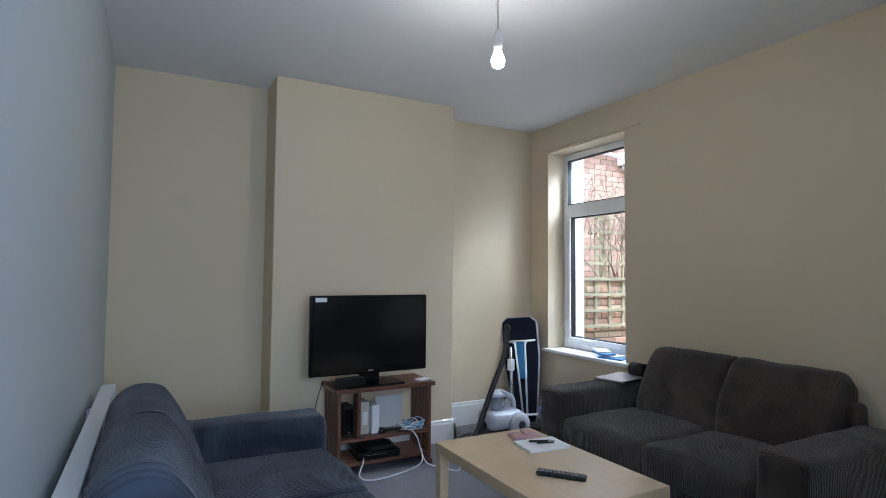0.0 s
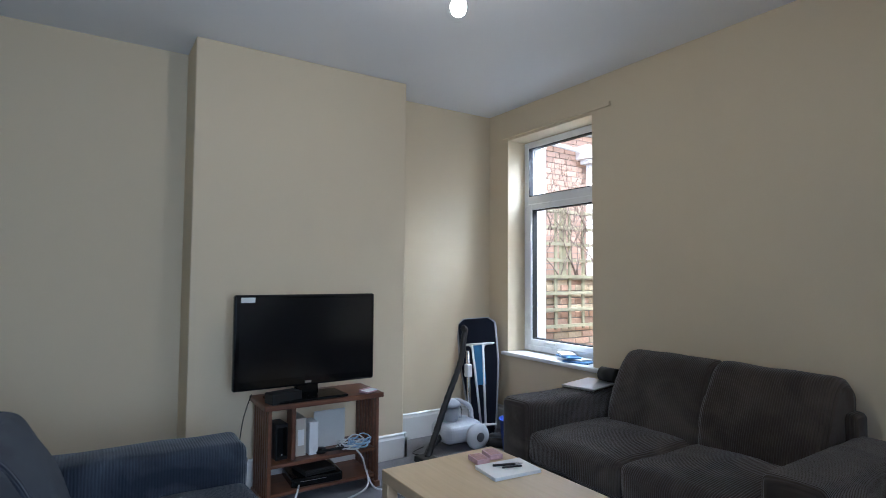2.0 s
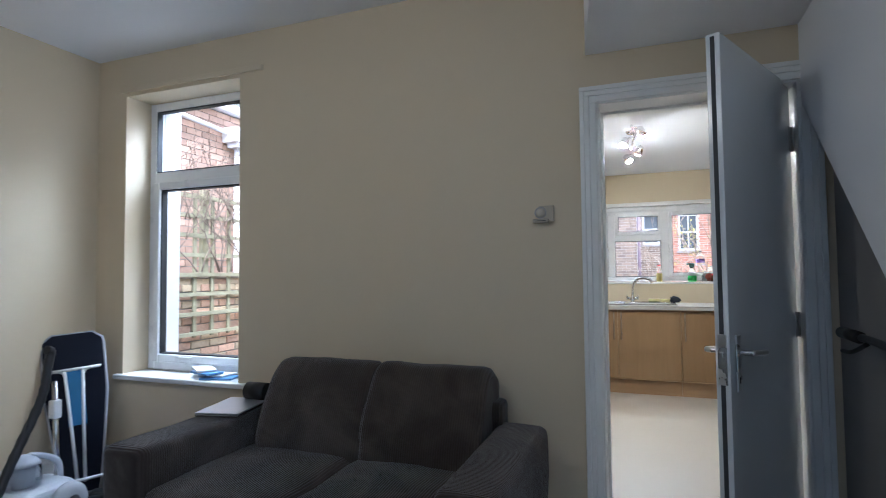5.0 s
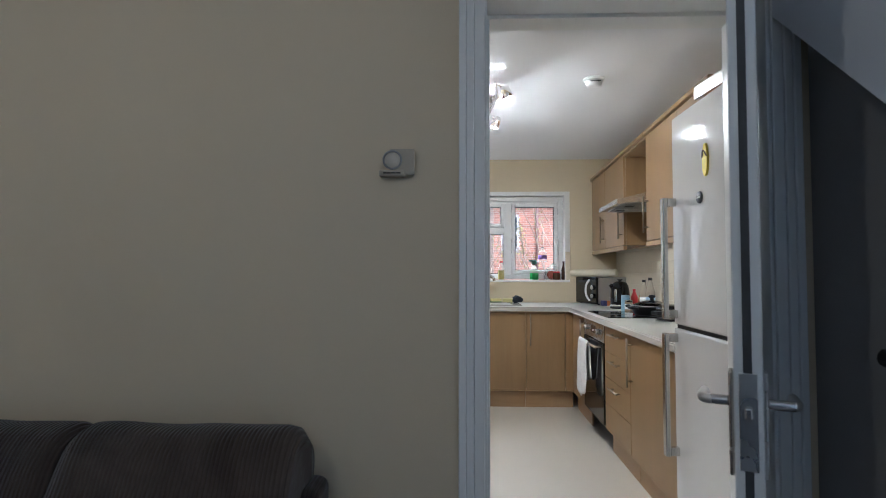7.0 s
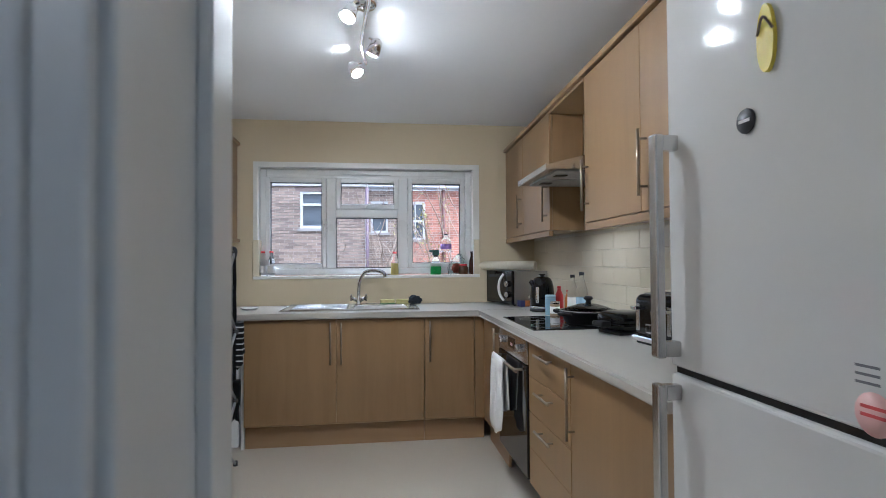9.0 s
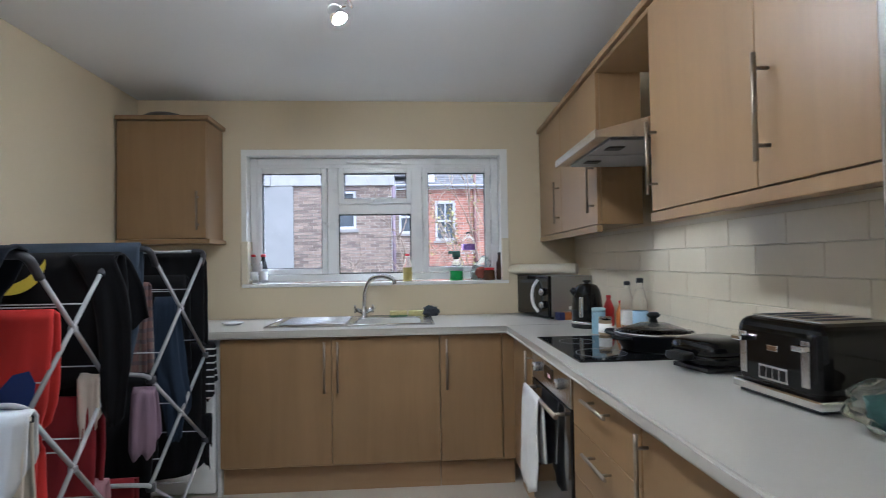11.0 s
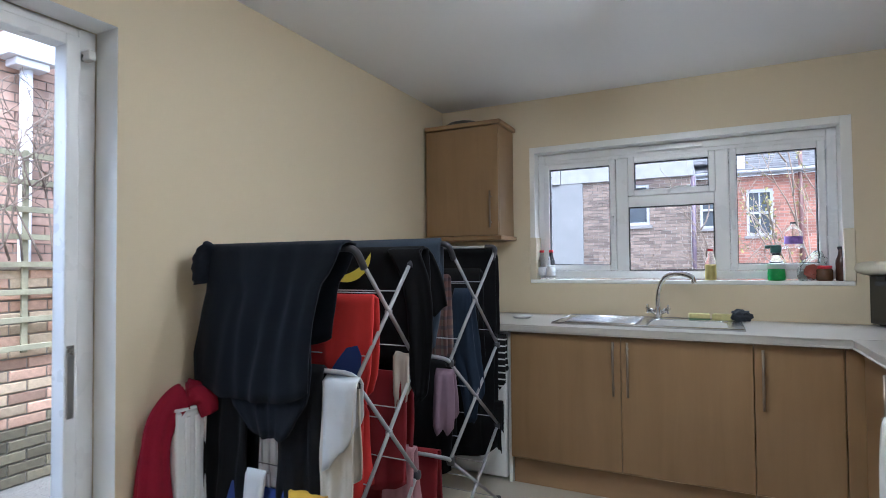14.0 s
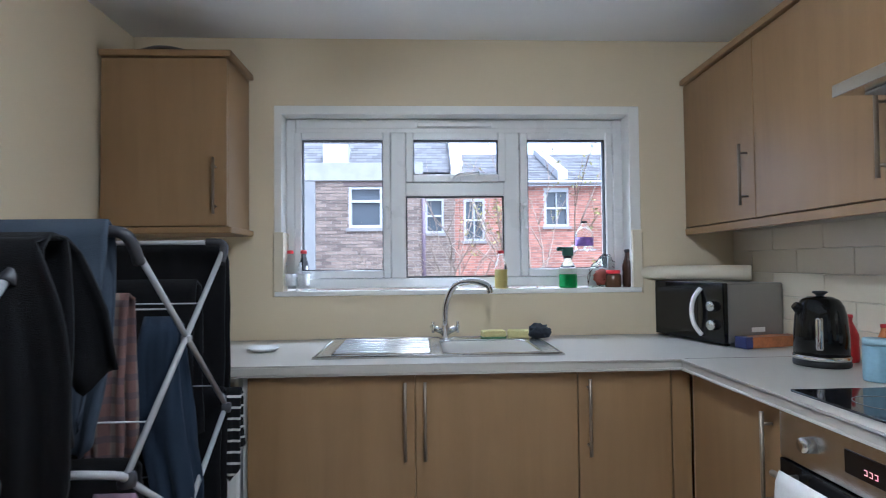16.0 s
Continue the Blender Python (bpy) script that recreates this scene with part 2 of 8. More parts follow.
bm.faces.new(lo_v)
bm.faces.new(hi_v[::-1])
for i in range(4):
    bm.faces.new((lo_v[i], lo_v[(i + 1) % 4], hi_v[(i + 1) % 4], hi_v[i]))
ob = part("landing_soffit", bm, M_CEIL, None, "white boxed soffit under the stair landing")
ob["kind"] = "structure"
# stairs: a sloping side panel over a wall coloured dark for shade
bm = bmesh.new()
prof = [(-3.39, 1.94), (-5.20, 0.23), (-5.45, 0.23), (-5.45, 0.60), (-4.55, 1.45), (-4.55, 2.25), (-3.39, 2.25)]
for x in (-0.10, 0.0):
    bm.faces.new([bm.verts.new((x, y, z)) for y, z in prof])
bm.verts.ensure_lookup_table()
k = len(prof)
for i in range(k):
    bm.faces.new((bm.verts[i], bm.verts[(i + 1) % k], bm.verts[k + (i + 1) % k], bm.verts[k + i]))
ob = part("stair_side", bm, M_CEIL, None, "white painted sloping side of the staircase")
ob["kind"] = "structure"
solid("wall_under_stairs", M_SHADEWALL, [(0.0, 1.0, -5.5, YD - 0.002, 0, 2.25)], "painted wall under the stairs, coloured dark for the shade")

# skirting boards
def skirting(name, x0, y0, x1, y1, nx, ny, h=0.17, label="white painted skirting board"):
    """A moulded board from one corner to the other; nx, ny: the way it faces."""
    bm = bmesh.new()
    prof = [(0, 0), (0.018, 0), (0.018, h - 0.035), (0.012, h - 0.02), (0.012, h - 0.008), (0.004, h), (0, h)]
    a = [bm.verts.new((x0 + nx * u, y0 + ny * u, z + 0.001)) for u, z in prof]
    b = [bm.verts.new((x1 + nx * u, y1 + ny * u, z + 0.001)) for u, z in prof]
    bm.faces.new(a)
    bm.faces.new(b)
    n = len(prof)
    for i in range(n):
        bm.faces.new((a[i], a[(i + 1) % n], b[(i + 1) % n], b[i]))
    o = part(name, bm, M_TRIM, None, label)
    o["kind"] = "structure"
    return o

G = 0.002
skirting("baseboard_breast", -3.712 + G, -5.836, -3.712 + G, -4.424 + 0.02, 1, 0)
skirting("baseboard_breast_side", XW + 0.02, -4.424 + G, -3.692, -4.424 + G, 0, 1)
skirting("baseboard_alcove", XW + G, -4.40, XW + G, YD - 0.02, 1, 0, 0.20)
skirting("baseboard_alcove_far", XW + G, YL + 0.02, XW + G, -5.84, 1, 0, 0.20)
skirting("baseboard_window_wall", XW + 0.02, YD - G, DX0 - 0.11, YD - G, 0, -1, 0.20)
skirting("baseboard_radiator_wall", XW + 0.02, YL + G, 1.0, YL + G, 0, 1, 0.20)

# ---- living window ----
def pane(name, parent, x0, x1, y0, y1, z0, z1):
    p = boxpart(name, M_GLASS, parent, (x0, x1, y0, y1, z0, z1), 0)
    p.visible_shadow = False
    return p


def rect_frame(bm, x0, x1, z0, z1, y0, y1, w, bev=0.006):
    box(bm, x0, x0 + w, y0, y1, z0, z1, bev)
    box(bm, x1 - w, x1, y0, y1, z0, z1, bev)
    box(bm, x0 + w, x1 - w, y0, y1, z0, z0 + w, bev)
    box(bm, x0 + w, x1 - w, y0, y1, z1 - w, z1, bev)


M_GASKET = mat("black_rubber_gasket", (0.02, 0.02, 0.02), 0.6, bump=0)
w1 = thing("window_1", "tall white plastic-framed window with a fixed top light", "window")
w1["kind"] = "structure"
fy0, fy1 = -3.205, -3.140
bm = bmesh.new()
rect_frame(bm, WX0 + 0.002, WX1 - 0.002, WZ0 + 0.002, WZ1 - 0.002, fy0, fy1, 0.055)
box(bm, WX0 + 0.055, WX1 - 0.055, fy0, fy1, 1.885, 1.955, 0.005)
part("window_frame", bm, M_UPVC, w1)
bm = bmesh.new()
rect_frame(bm, WX0 + 0.055, WX1 - 0.055, WZ0 + 0.055, 1.887, fy0 - 0.018, fy1 - 0.01, 0.05)
part("casement", bm, M_UPVC, w1, "white opening lower casement")
bm = bmesh.new()
rect_frame(bm, WX0 + 0.1045, WX1 - 0.1045, WZ0 + 0.1045, 1.8375, fy0 + 0.0, fy1 - 0.02, 0.008, 0)
rect_frame(bm, WX0 + 0.0545, WX1 - 0.0545, 1.9545, WZ1 - 0.0565, fy0 + 0.005, fy1 - 0.02, 0.008, 0)
part("gasket", bm, M_GASKET, w1)
pane("pane", w1, WX0 + 0.106, WX1 - 0.106, fy0 + 0.02, fy0 + 0.026, WZ0 + 0.106, 1.836)
pane("pane", w1, WX0 + 0.056, WX1 - 0.056, fy0 + 0.02, fy0 + 0.026, 1.956, WZ1 - 0.058)
boxpart("window_sill", M_TRIM, w1, (WX0 - 0.05, WX1 + 0.07, YD - 0.035, fy0 - 0.001, WZ0 - 0.03, WZ0), 0.008, "white painted window sill")
boxpart("catch", M_TRIM, w1, (WX0 + 0.30, WX0 + 0.40, fy0 - 0.036, fy0 - 0.016, 0.735, 0.752), 0.005)
boxpart("curtain_batten", M_WALL_L, w1, (-3.86, -2.72, YD - 0.022, YD - 0.002, 2.445, 2.475), 0.004, "painted batten above the window")

# added lamp, unseen above the living room window, for the side passage's strip of sky
skyl = bpy.data.lights.new("side_window_sky_fill", 'AREA')
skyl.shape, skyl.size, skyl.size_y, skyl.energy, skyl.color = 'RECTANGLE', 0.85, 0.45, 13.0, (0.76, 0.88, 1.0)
new("side_window_sky_fill", skyl).matrix_world = look((-3.345, -2.86, 2.72), (-3.2, -3.75, 1.3))

# ---- kitchen door ----
M_CHROME = mat("brushed_chrome", (0.62, 0.60, 0.57), 0.28, metal=1.0, vary=0.05, bump=0.03)
M_BLACK_HOLE = mat("dark_hole", (0.01, 0.01, 0.01), 0.7, bump=0)
M_BRASSY = mat("satin_hinge_steel", (0.35, 0.33, 0.30), 0.35, metal=1.0, vary=0.08, bump=0.03)
bm = bmesh.new()
box(bm, DX0 - 0.033, DX0, YD - 0.001, YD2 + 0.001, 0, DZ + 0.033, 0.003)
box(bm, DX1, DX1 + 0.033, YD - 0.001, YD2 + 0.001, 0, DZ + 0.033, 0.003)
box(bm, DX0, DX1, YD - 0.001, YD2 + 0.001, DZ, DZ + 0.033, 0.003)
box(bm, DX0, DX0 + 0.013, YD + 0.135, YD + 0.17, 0, DZ, 0.002)
box(bm, DX1 - 0.013, DX1, YD + 0.135, YD + 0.17, 0, DZ, 0.002)
box(bm, DX0 + 0.013, DX1 - 0.013, YD + 0.135, YD + 0.17, DZ - 0.013, DZ, 0.002)
o = part("door_frame_1", bm, M_TRIM, None, "white gloss painted door lining")
o["kind"] = "structure"


def architrave(name, x0, x1, y, ny, top):
    bm = bmesh.new()
    for s, x in ((-1, x0), (1, x1)):
        for a, b, dep in ((0.0, 0.03, 0.012), (0.03, 0.052, 0.018), (0.052, 0.072, 0.024)):
            xa, xb = sorted((x + s * a, x + s * b))
            ya, yb = sorted((y, y + ny * dep))
            box(bm, xa, xb, ya, yb, 0.001, top + a, 0.003)
    for a, b, dep in ((0.0, 0.03, 0.012), (0.03, 0.052, 0.018), (0.052, 0.072, 0.024)):
        ya, yb = sorted((y, y + ny * dep))
        box(bm, x0 - b, x1 + b, ya, yb, top + a, top + b, 0.003)
    o = part(name, bm, M_TRIM, None, "white gloss moulded architrave round the kitchen door")
    o["kind"] = "structure"


architrave("trim_door_living", DX0 - 0.008, DX1 + 0.008, YD - 0.002, -1, DZ + 0.008)
architrave("trim_door_kitchen", DX0 - 0.008, DX1 + 0.008, YD2 + 0.002, 1, DZ + 0.008)

door_angle = math.degrees(math.atan2(-0.67, -0.334)) + 180
DW = 0.749
door = thing("door_1", "white gloss painted flush door standing open", "door", (DX1 - 0.008, -3.302, 0.006), door_angle)
door["kind"] = "structure"
# local: the leaf runs towards -x; the kitchen side is +y
boxpart("leaf", M_DOOR, door, (-DW, -0.004, 0.0, 0.044, 0, 2.03), 0.003)
boxpart("fire_strip", mat("fire_seal", (0.05, 0.05, 0.05), 0.6), door, (-DW - 0.0025, -DW + 0.0005, 0.016, 0.029, 0.01, 2.02), 0)
boxpart("latch_plate", M_CHROME, door, (-DW - 0.0032, -DW + 0.001, 0.008, 0.036, 0.90, 1.06), 0.001)
boxpart("latch_bolt", M_CHROME, door, (-DW - 0.013, -DW - 0.003, 0.016, 0.028, 0.985, 1.005), 0.003)
for side, s in ((0.0, -1), (0.044, 1)):
    y0, y1 = sorted((side + s * 0.0005, side + s * 0.008))
    hx = -DW + 0.06
    hp = boxpart("handle_plate", M_CHROME, door, (hx - 0.02, hx + 0.02, y0, y1, 0.875, 1.055), 0.003, "chrome lever handle plate")
    barpart("lever", M_CHROME, hp, curve_pts([(hx, side + s * 0.006, 1.0), (hx, side + s * 0.042, 1.0), (hx + 0.015, side + s * 0.052, 1.0), (hx + 0.11, side + s * 0.052, 0.992)], 5), 0.009)
    boxpart("keyhole", M_BLACK_HOLE, hp, (hx - 0.004, hx + 0.004, y0 - 0.0006, y1 + 0.0006, 0.90, 0.922), 0.001)
for z in (0.25, 1.04, 1.80):
    hg = boxpart("hinge", M_BRASSY, door, (-0.03, 0.003, -0.003, 0.003, z - 0.05, z + 0.05), 0)
    barpart("knuckle", M_BRASSY, hg, [(0.002, -0.006, z - 0.05), (0.002, -0.006, z + 0.05)], 0.009)

# ---- setting: kitchen ----
KX0, KX1, KY1 = -2.34, 0.62, 0.695
KW = (-1.669, 0.148, 1.142, 2.053)       # kitchen window recess
PD0, PD1, PDZ = -2.85, -1.777, 2.07       # garden door recess
M_TILE = mat("cream_wall_tile", (0.74, 0.665, 0.51), 0.22, vary=0.03, scale=5, bump=0.03, fine=40)
M_GROUT = mat("grout", (0.66, 0.61, 0.50), 0.8, vary=0.05)
solid("floor_kitchen", M_VINYL, [(-2.6, 0.85, -3.26, 0.95, -0.12, 0.001)], "pale beige vinyl floor")
solid("door_threshold", M_CHROME, [(DX0, DX1, -3.285, -3.235, 0.001, 0.006)], "metal threshold strip under the kitchen door")
solid("wall_kitchen_window", M_WALL_K, [
    (KX0 - 0.26, KW[0], KY1, KY1 + 0.26, 0, CK), (KW[1], KX1 + 0.26, KY1, KY1 + 0.26, 0, CK),
    (KW[0], KW[1], KY1, KY1 + 0.26, 0, KW[2] - 0.02), (KW[0], KW[1], KY1, KY1 + 0.26, KW[3], CK)], "cream painted kitchen wall round the window")
solid("wall_kitchen_garden", M_WALL_K, [
    (KX0 - 0.26, KX0, YD2, PD0, 0, CK), (KX0 - 0.26, KX0, PD1, KY1, 0, CK), (KX0 - 0.26, KX0, PD0, PD1, PDZ, CK)], "cream painted kitchen wall beside the garden door")
solid("wall_kitchen_units", M_WALL_K, [(KX1, KX1 + 0.26, YD2, KY1, 0, CK)], "cream painted kitchen wall behind the units")
solid("ceiling_kitchen", M_CEIL, [(-2.6, 0.88, YD2, 0.955, CK, CK + 0.15)], "white painted kitchen ceiling")

# ---- living room things ----
def corduroy(name, base, bright, along='X', ridge=0.6):
    """Ribbed velvet: ribs with dark grooves, and nap brushed lighter in patches."""
    m = mat(name, base, 0.85, vary=0.3, scale=5, bump=0.0, fine=30, spec=0.2)
    nt = m.node_tree
    b = nt.nodes["Principled BSDF"]
    b.inputs["Sheen Weight"].default_value = 0.25
    b.inputs["Sheen Roughness"].default_value = 0.4
    tc = node_of(m, "ShaderNodeTexCoord")[0]
    src = b.inputs["Base Color"].links[0].from_socket
    nap = nt.nodes.new("ShaderNodeTexNoise")
    nap.inputs["Scale"].default_value, nap.inputs["Detail"].default_value, nap.inputs["Distortion"].default_value = 3.2, 6, 1.4
    nt.links.new(tc.outputs["Object"], nap.inputs["Vector"])
    cut = nt.nodes.new("ShaderNodeMapRange")
    cut.inputs["From Min"].default_value, cut.inputs["From Max"].default_value = 0.42, 0.66
    nt.links.new(nap.outputs["Fac"], cut.inputs["Value"])
    mx = nt.nodes.new("ShaderNodeMix")
    mx.data_type = 'RGBA'
    mx.inputs["B"].default_value = (*bright, 1)
    nt.links.new(cut.outputs[0], mx.inputs["Factor"])
    nt.links.new(src, mx.inputs["A"])
    wv = nt.nodes.new("ShaderNodeTexWave")
    wv.wave_type, wv.bands_direction = 'BANDS', along
    wv.inputs["Scale"].default_value, wv.inputs["Distortion"].default_value = 30, 0.8
    wv.inputs["Detail"].default_value = 1
    nt.links.new(tc.outputs["Object"], wv.inputs["Vector"])
    groove = nt.nodes.new("ShaderNodeMapRange")
    groove.inputs["From Max"].default_value = 0.45
    groove.inputs["To Min"].default_value = 0.72
    nt.links.new(wv.outputs["Fac"], groove.inputs["Value"])
    sc = nt.nodes.new("ShaderNodeMix")
    sc.data_type, sc.blend_type = 'RGBA', 'MULTIPLY'
    sc.inputs["Factor"].default_value = 1.0
    nt.links.new(mx.outputs["Result"], sc.inputs["A"])
    nt.links.new(groove.outputs[0], sc.inputs["B"])
    nt.links.new(sc.outputs["Result"], b.inputs["Base Color"])
    bp = nt.nodes.new("ShaderNodeBump")
    bp.inputs["Strength"].default_value, bp.inputs["Distance"].default_value = ridge, 0.005
    nt.links.new(wv.outputs["Fac"], bp.inputs["Height"])
    nt.links.new(bp.outputs[0], b.inputs["Normal"])
    return m


M_CORD = corduroy("charcoal_corduroy", (0.049, 0.037, 0.030), (0.094, 0.073, 0.059))
M_CORD_ARM = corduroy("charcoal_arm_corduroy", (0.049, 0.037, 0.030), (0.094, 0.073, 0.059), 'Y')
M_CORD_B = corduroy("slate_corduroy", (0.020, 0.026, 0.040), (0.062, 0.074, 0.098))
M_CORD_B_ARM = corduroy("slate_arm_corduroy", (0.020, 0.026, 0.040), (0.062, 0.074, 0.098), 'Y')


def cushion(x0, x1, y0, y1, z0, z1, r=0.05, puff=0.02, seed=0):
    """A soft block: rounded, bulging and slightly uneven."""
    bm = bmesh.new()
    box(bm, x0, x1, y0, y1, z0, z1, r, 4)
    bmesh.ops.subdivide_edges(bm, edges=[e for e in bm.edges if e.calc_length() > 0.12], cuts=5, use_grid_fill=True)
    cx, cy, cz = (x0 + x1) / 2, (y0 + y1) / 2, (z0 + z1) / 2
    for v in bm.verts:
        u, w, h = [(c - m) / (s / 2) for c, m, s in zip(v.co, (cx, cy, cz), (x1 - x0, y1 - y0, z1 - z0))]
        f = max(0, 1 - u ** 2), max(0, 1 - w ** 2), max(0, 1 - h ** 2)
        p = Vector((math.copysign(f[1] * f[2], u) * abs(u) ** 3, math.copysign(f[0] * f[2], w) * abs(w) ** 3, math.copysign(f[0] * f[1], h) * abs(h) ** 3))
        n = noise.noise_vector(v.co * 5 + Vector((seed, 0, 0))) * 0.011
        v.co += p * puff + n
    return bm


BACK = [(-0.33, 0.40), (-0.355, 0.46), (-0.32, 0.58), (-0.265, 0.70), (-0.215, 0.79), (-0.175, 0.832), (-0.125, 0.845), (-0.07, 0.838), (-0.02, 0.805), (0.01, 0.74), (0.005, 0.60), (-0.04, 0.42)]


def back_cushion(x0, x1, outer, seed):
    """A leaning back cushion swept along x; its outer end is rounded, its inner end butts the next."""
    bm = bmesh.new()
    prof = [p for p in curve_pts([(0, y, z) for y, z in BACK], 3)]
    cy, cz = -0.16, 0.60
    n, rows_ = len(prof), []
    steps = 22
    for i in range(steps + 1):
        t = i / steps
        x = x0 + (x1 - x0) * t
        d_out = (x1 - x if outer > 0 else x - x0)
        d_in = (x - x0 if outer > 0 else x1 - x)
        shrink = 1.0
        for d, r in ((d_out, 0.05), (d_in, 0.022)):
            if d < r:
                shrink = min(shrink, 1 - (0.16 if r > 0.03 else 0.07) * (1 - math.sqrt(max(0, 1 - (1 - d / r) ** 2))))
        bulge = 1 + 0.018 * math.sin(math.pi * t)
        row = []
        for p in prof:
            k = shrink * (bulge if p[2] > 0.5 else 1)
            v = Vector((x, cy + (p[1] - cy) * k, cz + (p[2] - cz) * k))
            row.append(bm.verts.new(v + noise.noise_vector(v * 6 + Vector((seed, 0, 0))) * 0.010))
        rows_.append(row)
    for a, b in zip(rows_, rows_[1:]):
        for i in range(n):
            bm.faces.new((a[i], a[(i + 1) % n], b[(i + 1) % n], b[i])).smooth = True
    bm.faces.new(rows_[0])
    bm.faces.new(rows_[-1])
    bmesh.ops.recalc_face_normals(bm, faces=bm.faces[:])
    return bm


def sofa(name, label, width, at, rz, material, arm_material, depth=0.92, arm=0.22, shift=0.0, seed=0):
    """Local: back at +y, seat to -y, width along x; the seat's front at y = -depth."""
    s = thing(name, label, "sofa", at, rz, "corduroy sofas")
    w = width / 2
    part("base", cushion(-w + 0.03, w - 0.03, -depth + 0.03, -0.06, 0.05, 0.30, 0.03, 0.0, seed), material, s, smooth=True)
    for sx in (-1, 1):
        x0, x1 = sorted((sx * w, sx * (w - arm)))
        part("arm", cushion(x0, x1, -depth, -0.05, 0.06, 0.60, 0.035, 0.008, seed + sx), arm_material, s, smooth=True)
    inner = w - arm
    for k, sx in enumerate((-1, 1)):
        x0, x1 = sorted((0.004 * sx, sx * (inner + 0.0)))
        part("seat_cushion", cushion(x0, x1, -depth - 0.005, -0.26, 0.29, 0.455, 0.04, 0.03, seed + k + 4), material, s, smooth=True)
        xb0, xb1 = sorted((shift + 0.001 * sx, shift + sx * (inner - 0.03)))
        part("back_cushion", back_cushion(xb0, xb1, sx, seed + k + 8), material, s)
    part("back", cushion(-w + arm - 0.04, w - arm + 0.04, -0.13, 0.0, 0.06, 0.70, 0.03, 0.0, seed + 20), material, s, smooth=True)
    for sx in (-1, 1):
        for y in (-depth + 0.08, -0.1):
            boxpart("leg", mat("dark_leg", (0.03, 0.025, 0.02), 0.5), s, (sx * (w - 0.1) - 0.03, sx * (w - 0.1) + 0.03, y - 0.03, y + 0.03, 0.0, 0.065), 0.006)
    return s


sofa("sofa", "dark charcoal corduroy two-seat sofa under the window wall", 1.62, (-1.925, -3.43, 0), 0, M_CORD, M_CORD_ARM, depth=0.90, shift=0.025)
sofa("sofa", "slate grey corduroy two-seat sofa beside the radiator", 1.64, (-2.02, -6.68, 0), 180, M_CORD_B, M_CORD_B_ARM, depth=0.92, seed=40)

# coffee table
M_OAKV = wood("pale_birch_veneer", (0.60, 0.45, 0.28), (0.50, 0.36, 0.21), 0.35, (3, 40, 40))
tb = thing("coffee_table", "pale wood-effect rectangular coffee table with square legs", "coffee table", (-1.955, -4.945, 0), 0)
boxpart("tabletop", M_OAKV, tb, (-0.475, 0.475, -0.30, 0.295, 0.40, 0.45), 0.003)
for sx in (-1, 1):
    for sy in (-1, 1):
        x, y = sx * 0.448, sy * 0.272 - 0.002
        boxpart("leg", M_OAKV, tb, (x - 0.025, x + 0.025, y - 0.025, y + 0.025, 0.0, 0.40), 0.003)

# television and its stand
M_BLACKGLOSS = mat("black_gloss_plastic", (0.005, 0.005, 0.005), 0.09, vary=0.03, bump=0, spec=0.35)
M_SCREEN = mat("dark_screen", (0.006, 0.006, 0.007), 0.16, vary=0.02, bump=0)
M_BLACK = mat("black_plastic", (0.012, 0.012, 0.012), 0.42, vary=0.06, bump=0.05, spec=0.35)
M_MAHOG = wood("reddish_brown_wood", (0.20, 0.085, 0.045), (0.10, 0.040, 0.022), 0.4, (30, 3, 30))
M_PAPER = mat("white_paper", (0.8, 0.8, 0.78), 0.7, vary=0.03)
st = thing("tv_stand", "reddish brown wooden television stand with slatted sides", "tv stand", (-3.41, -5.145, 0), 0)
# local: front at +x
boxpart("top", M_MAHOG, st, (-0.24, 0.10, -0.36, 0.36, 0.535, 0.565), 0.006)
for sy in (-1, 1):
    for k in range(7):
        x = -0.215 + k * 0.045
        boxpart("slat", M_MAHOG, st, (x, x + 0.028, sy * 0.325 - 0.011, sy * 0.325 + 0.011, 0.02, 0.536), 0.004)
    boxpart("runner", M_MAHOG, st, (-0.225, 0.09, sy * 0.325 - 0.019, sy * 0.325 + 0.019, 0.0, 0.035), 0.004)
    boxpart("inner_post", M_MAHOG, st, (-0.02, 0.075, sy * 0.19 - 0.012, sy * 0.19 + 0.012, 0.245, 0.536), 0.004) if sy < 0 else None
for z in (0.225, 0.07):
    boxpart("shelf", M_MAHOG, st, (-0.22, 0.075, -0.312, 0.312, z - 0.01, z + 0.01), 0.003)
tv = thing("television", "black flat-screen television on a pedestal, switched off", "television", (-3.40, -5.239, 0.567), 0)
bm = bmesh.new()
box(bm, -0.03, 0.012, -0.418, 0.418, 0.075, 0.600, 0.012, 3)
part("body", bm, M_BLACKGLOSS, tv)
boxpart("screen", M_SCREEN, tv, (0.0105, 0.0135, -0.392, 0.392, 0.125, 0.578), 0.001)
boxpart("back_bulge", M_BLACK, tv, (-0.075, -0.028, -0.28, 0.28, 0.12, 0.50), 0.02)
boxpart("neck", M_BLACKGLOSS, tv, (-0.04, -0.005, -0.07, 0.07, 0.012, 0.085), 0.01)
bm = bmesh.new()
box(bm, -0.13, 0.09, -0.22, 0.22, 0.0, 0.014, 0.006)
part("foot", bm, M_BLACKGLOSS, tv)
boxpart("price_sticker", M_PAPER, tv, (0.0136, 0.0142, -0.385, -0.31, 0.558, 0.586), 0)
boxpart("emblem", M_CHROME, tv, (0.0122, 0.0135, -0.018, 0.018, 0.090, 0.102), 0)

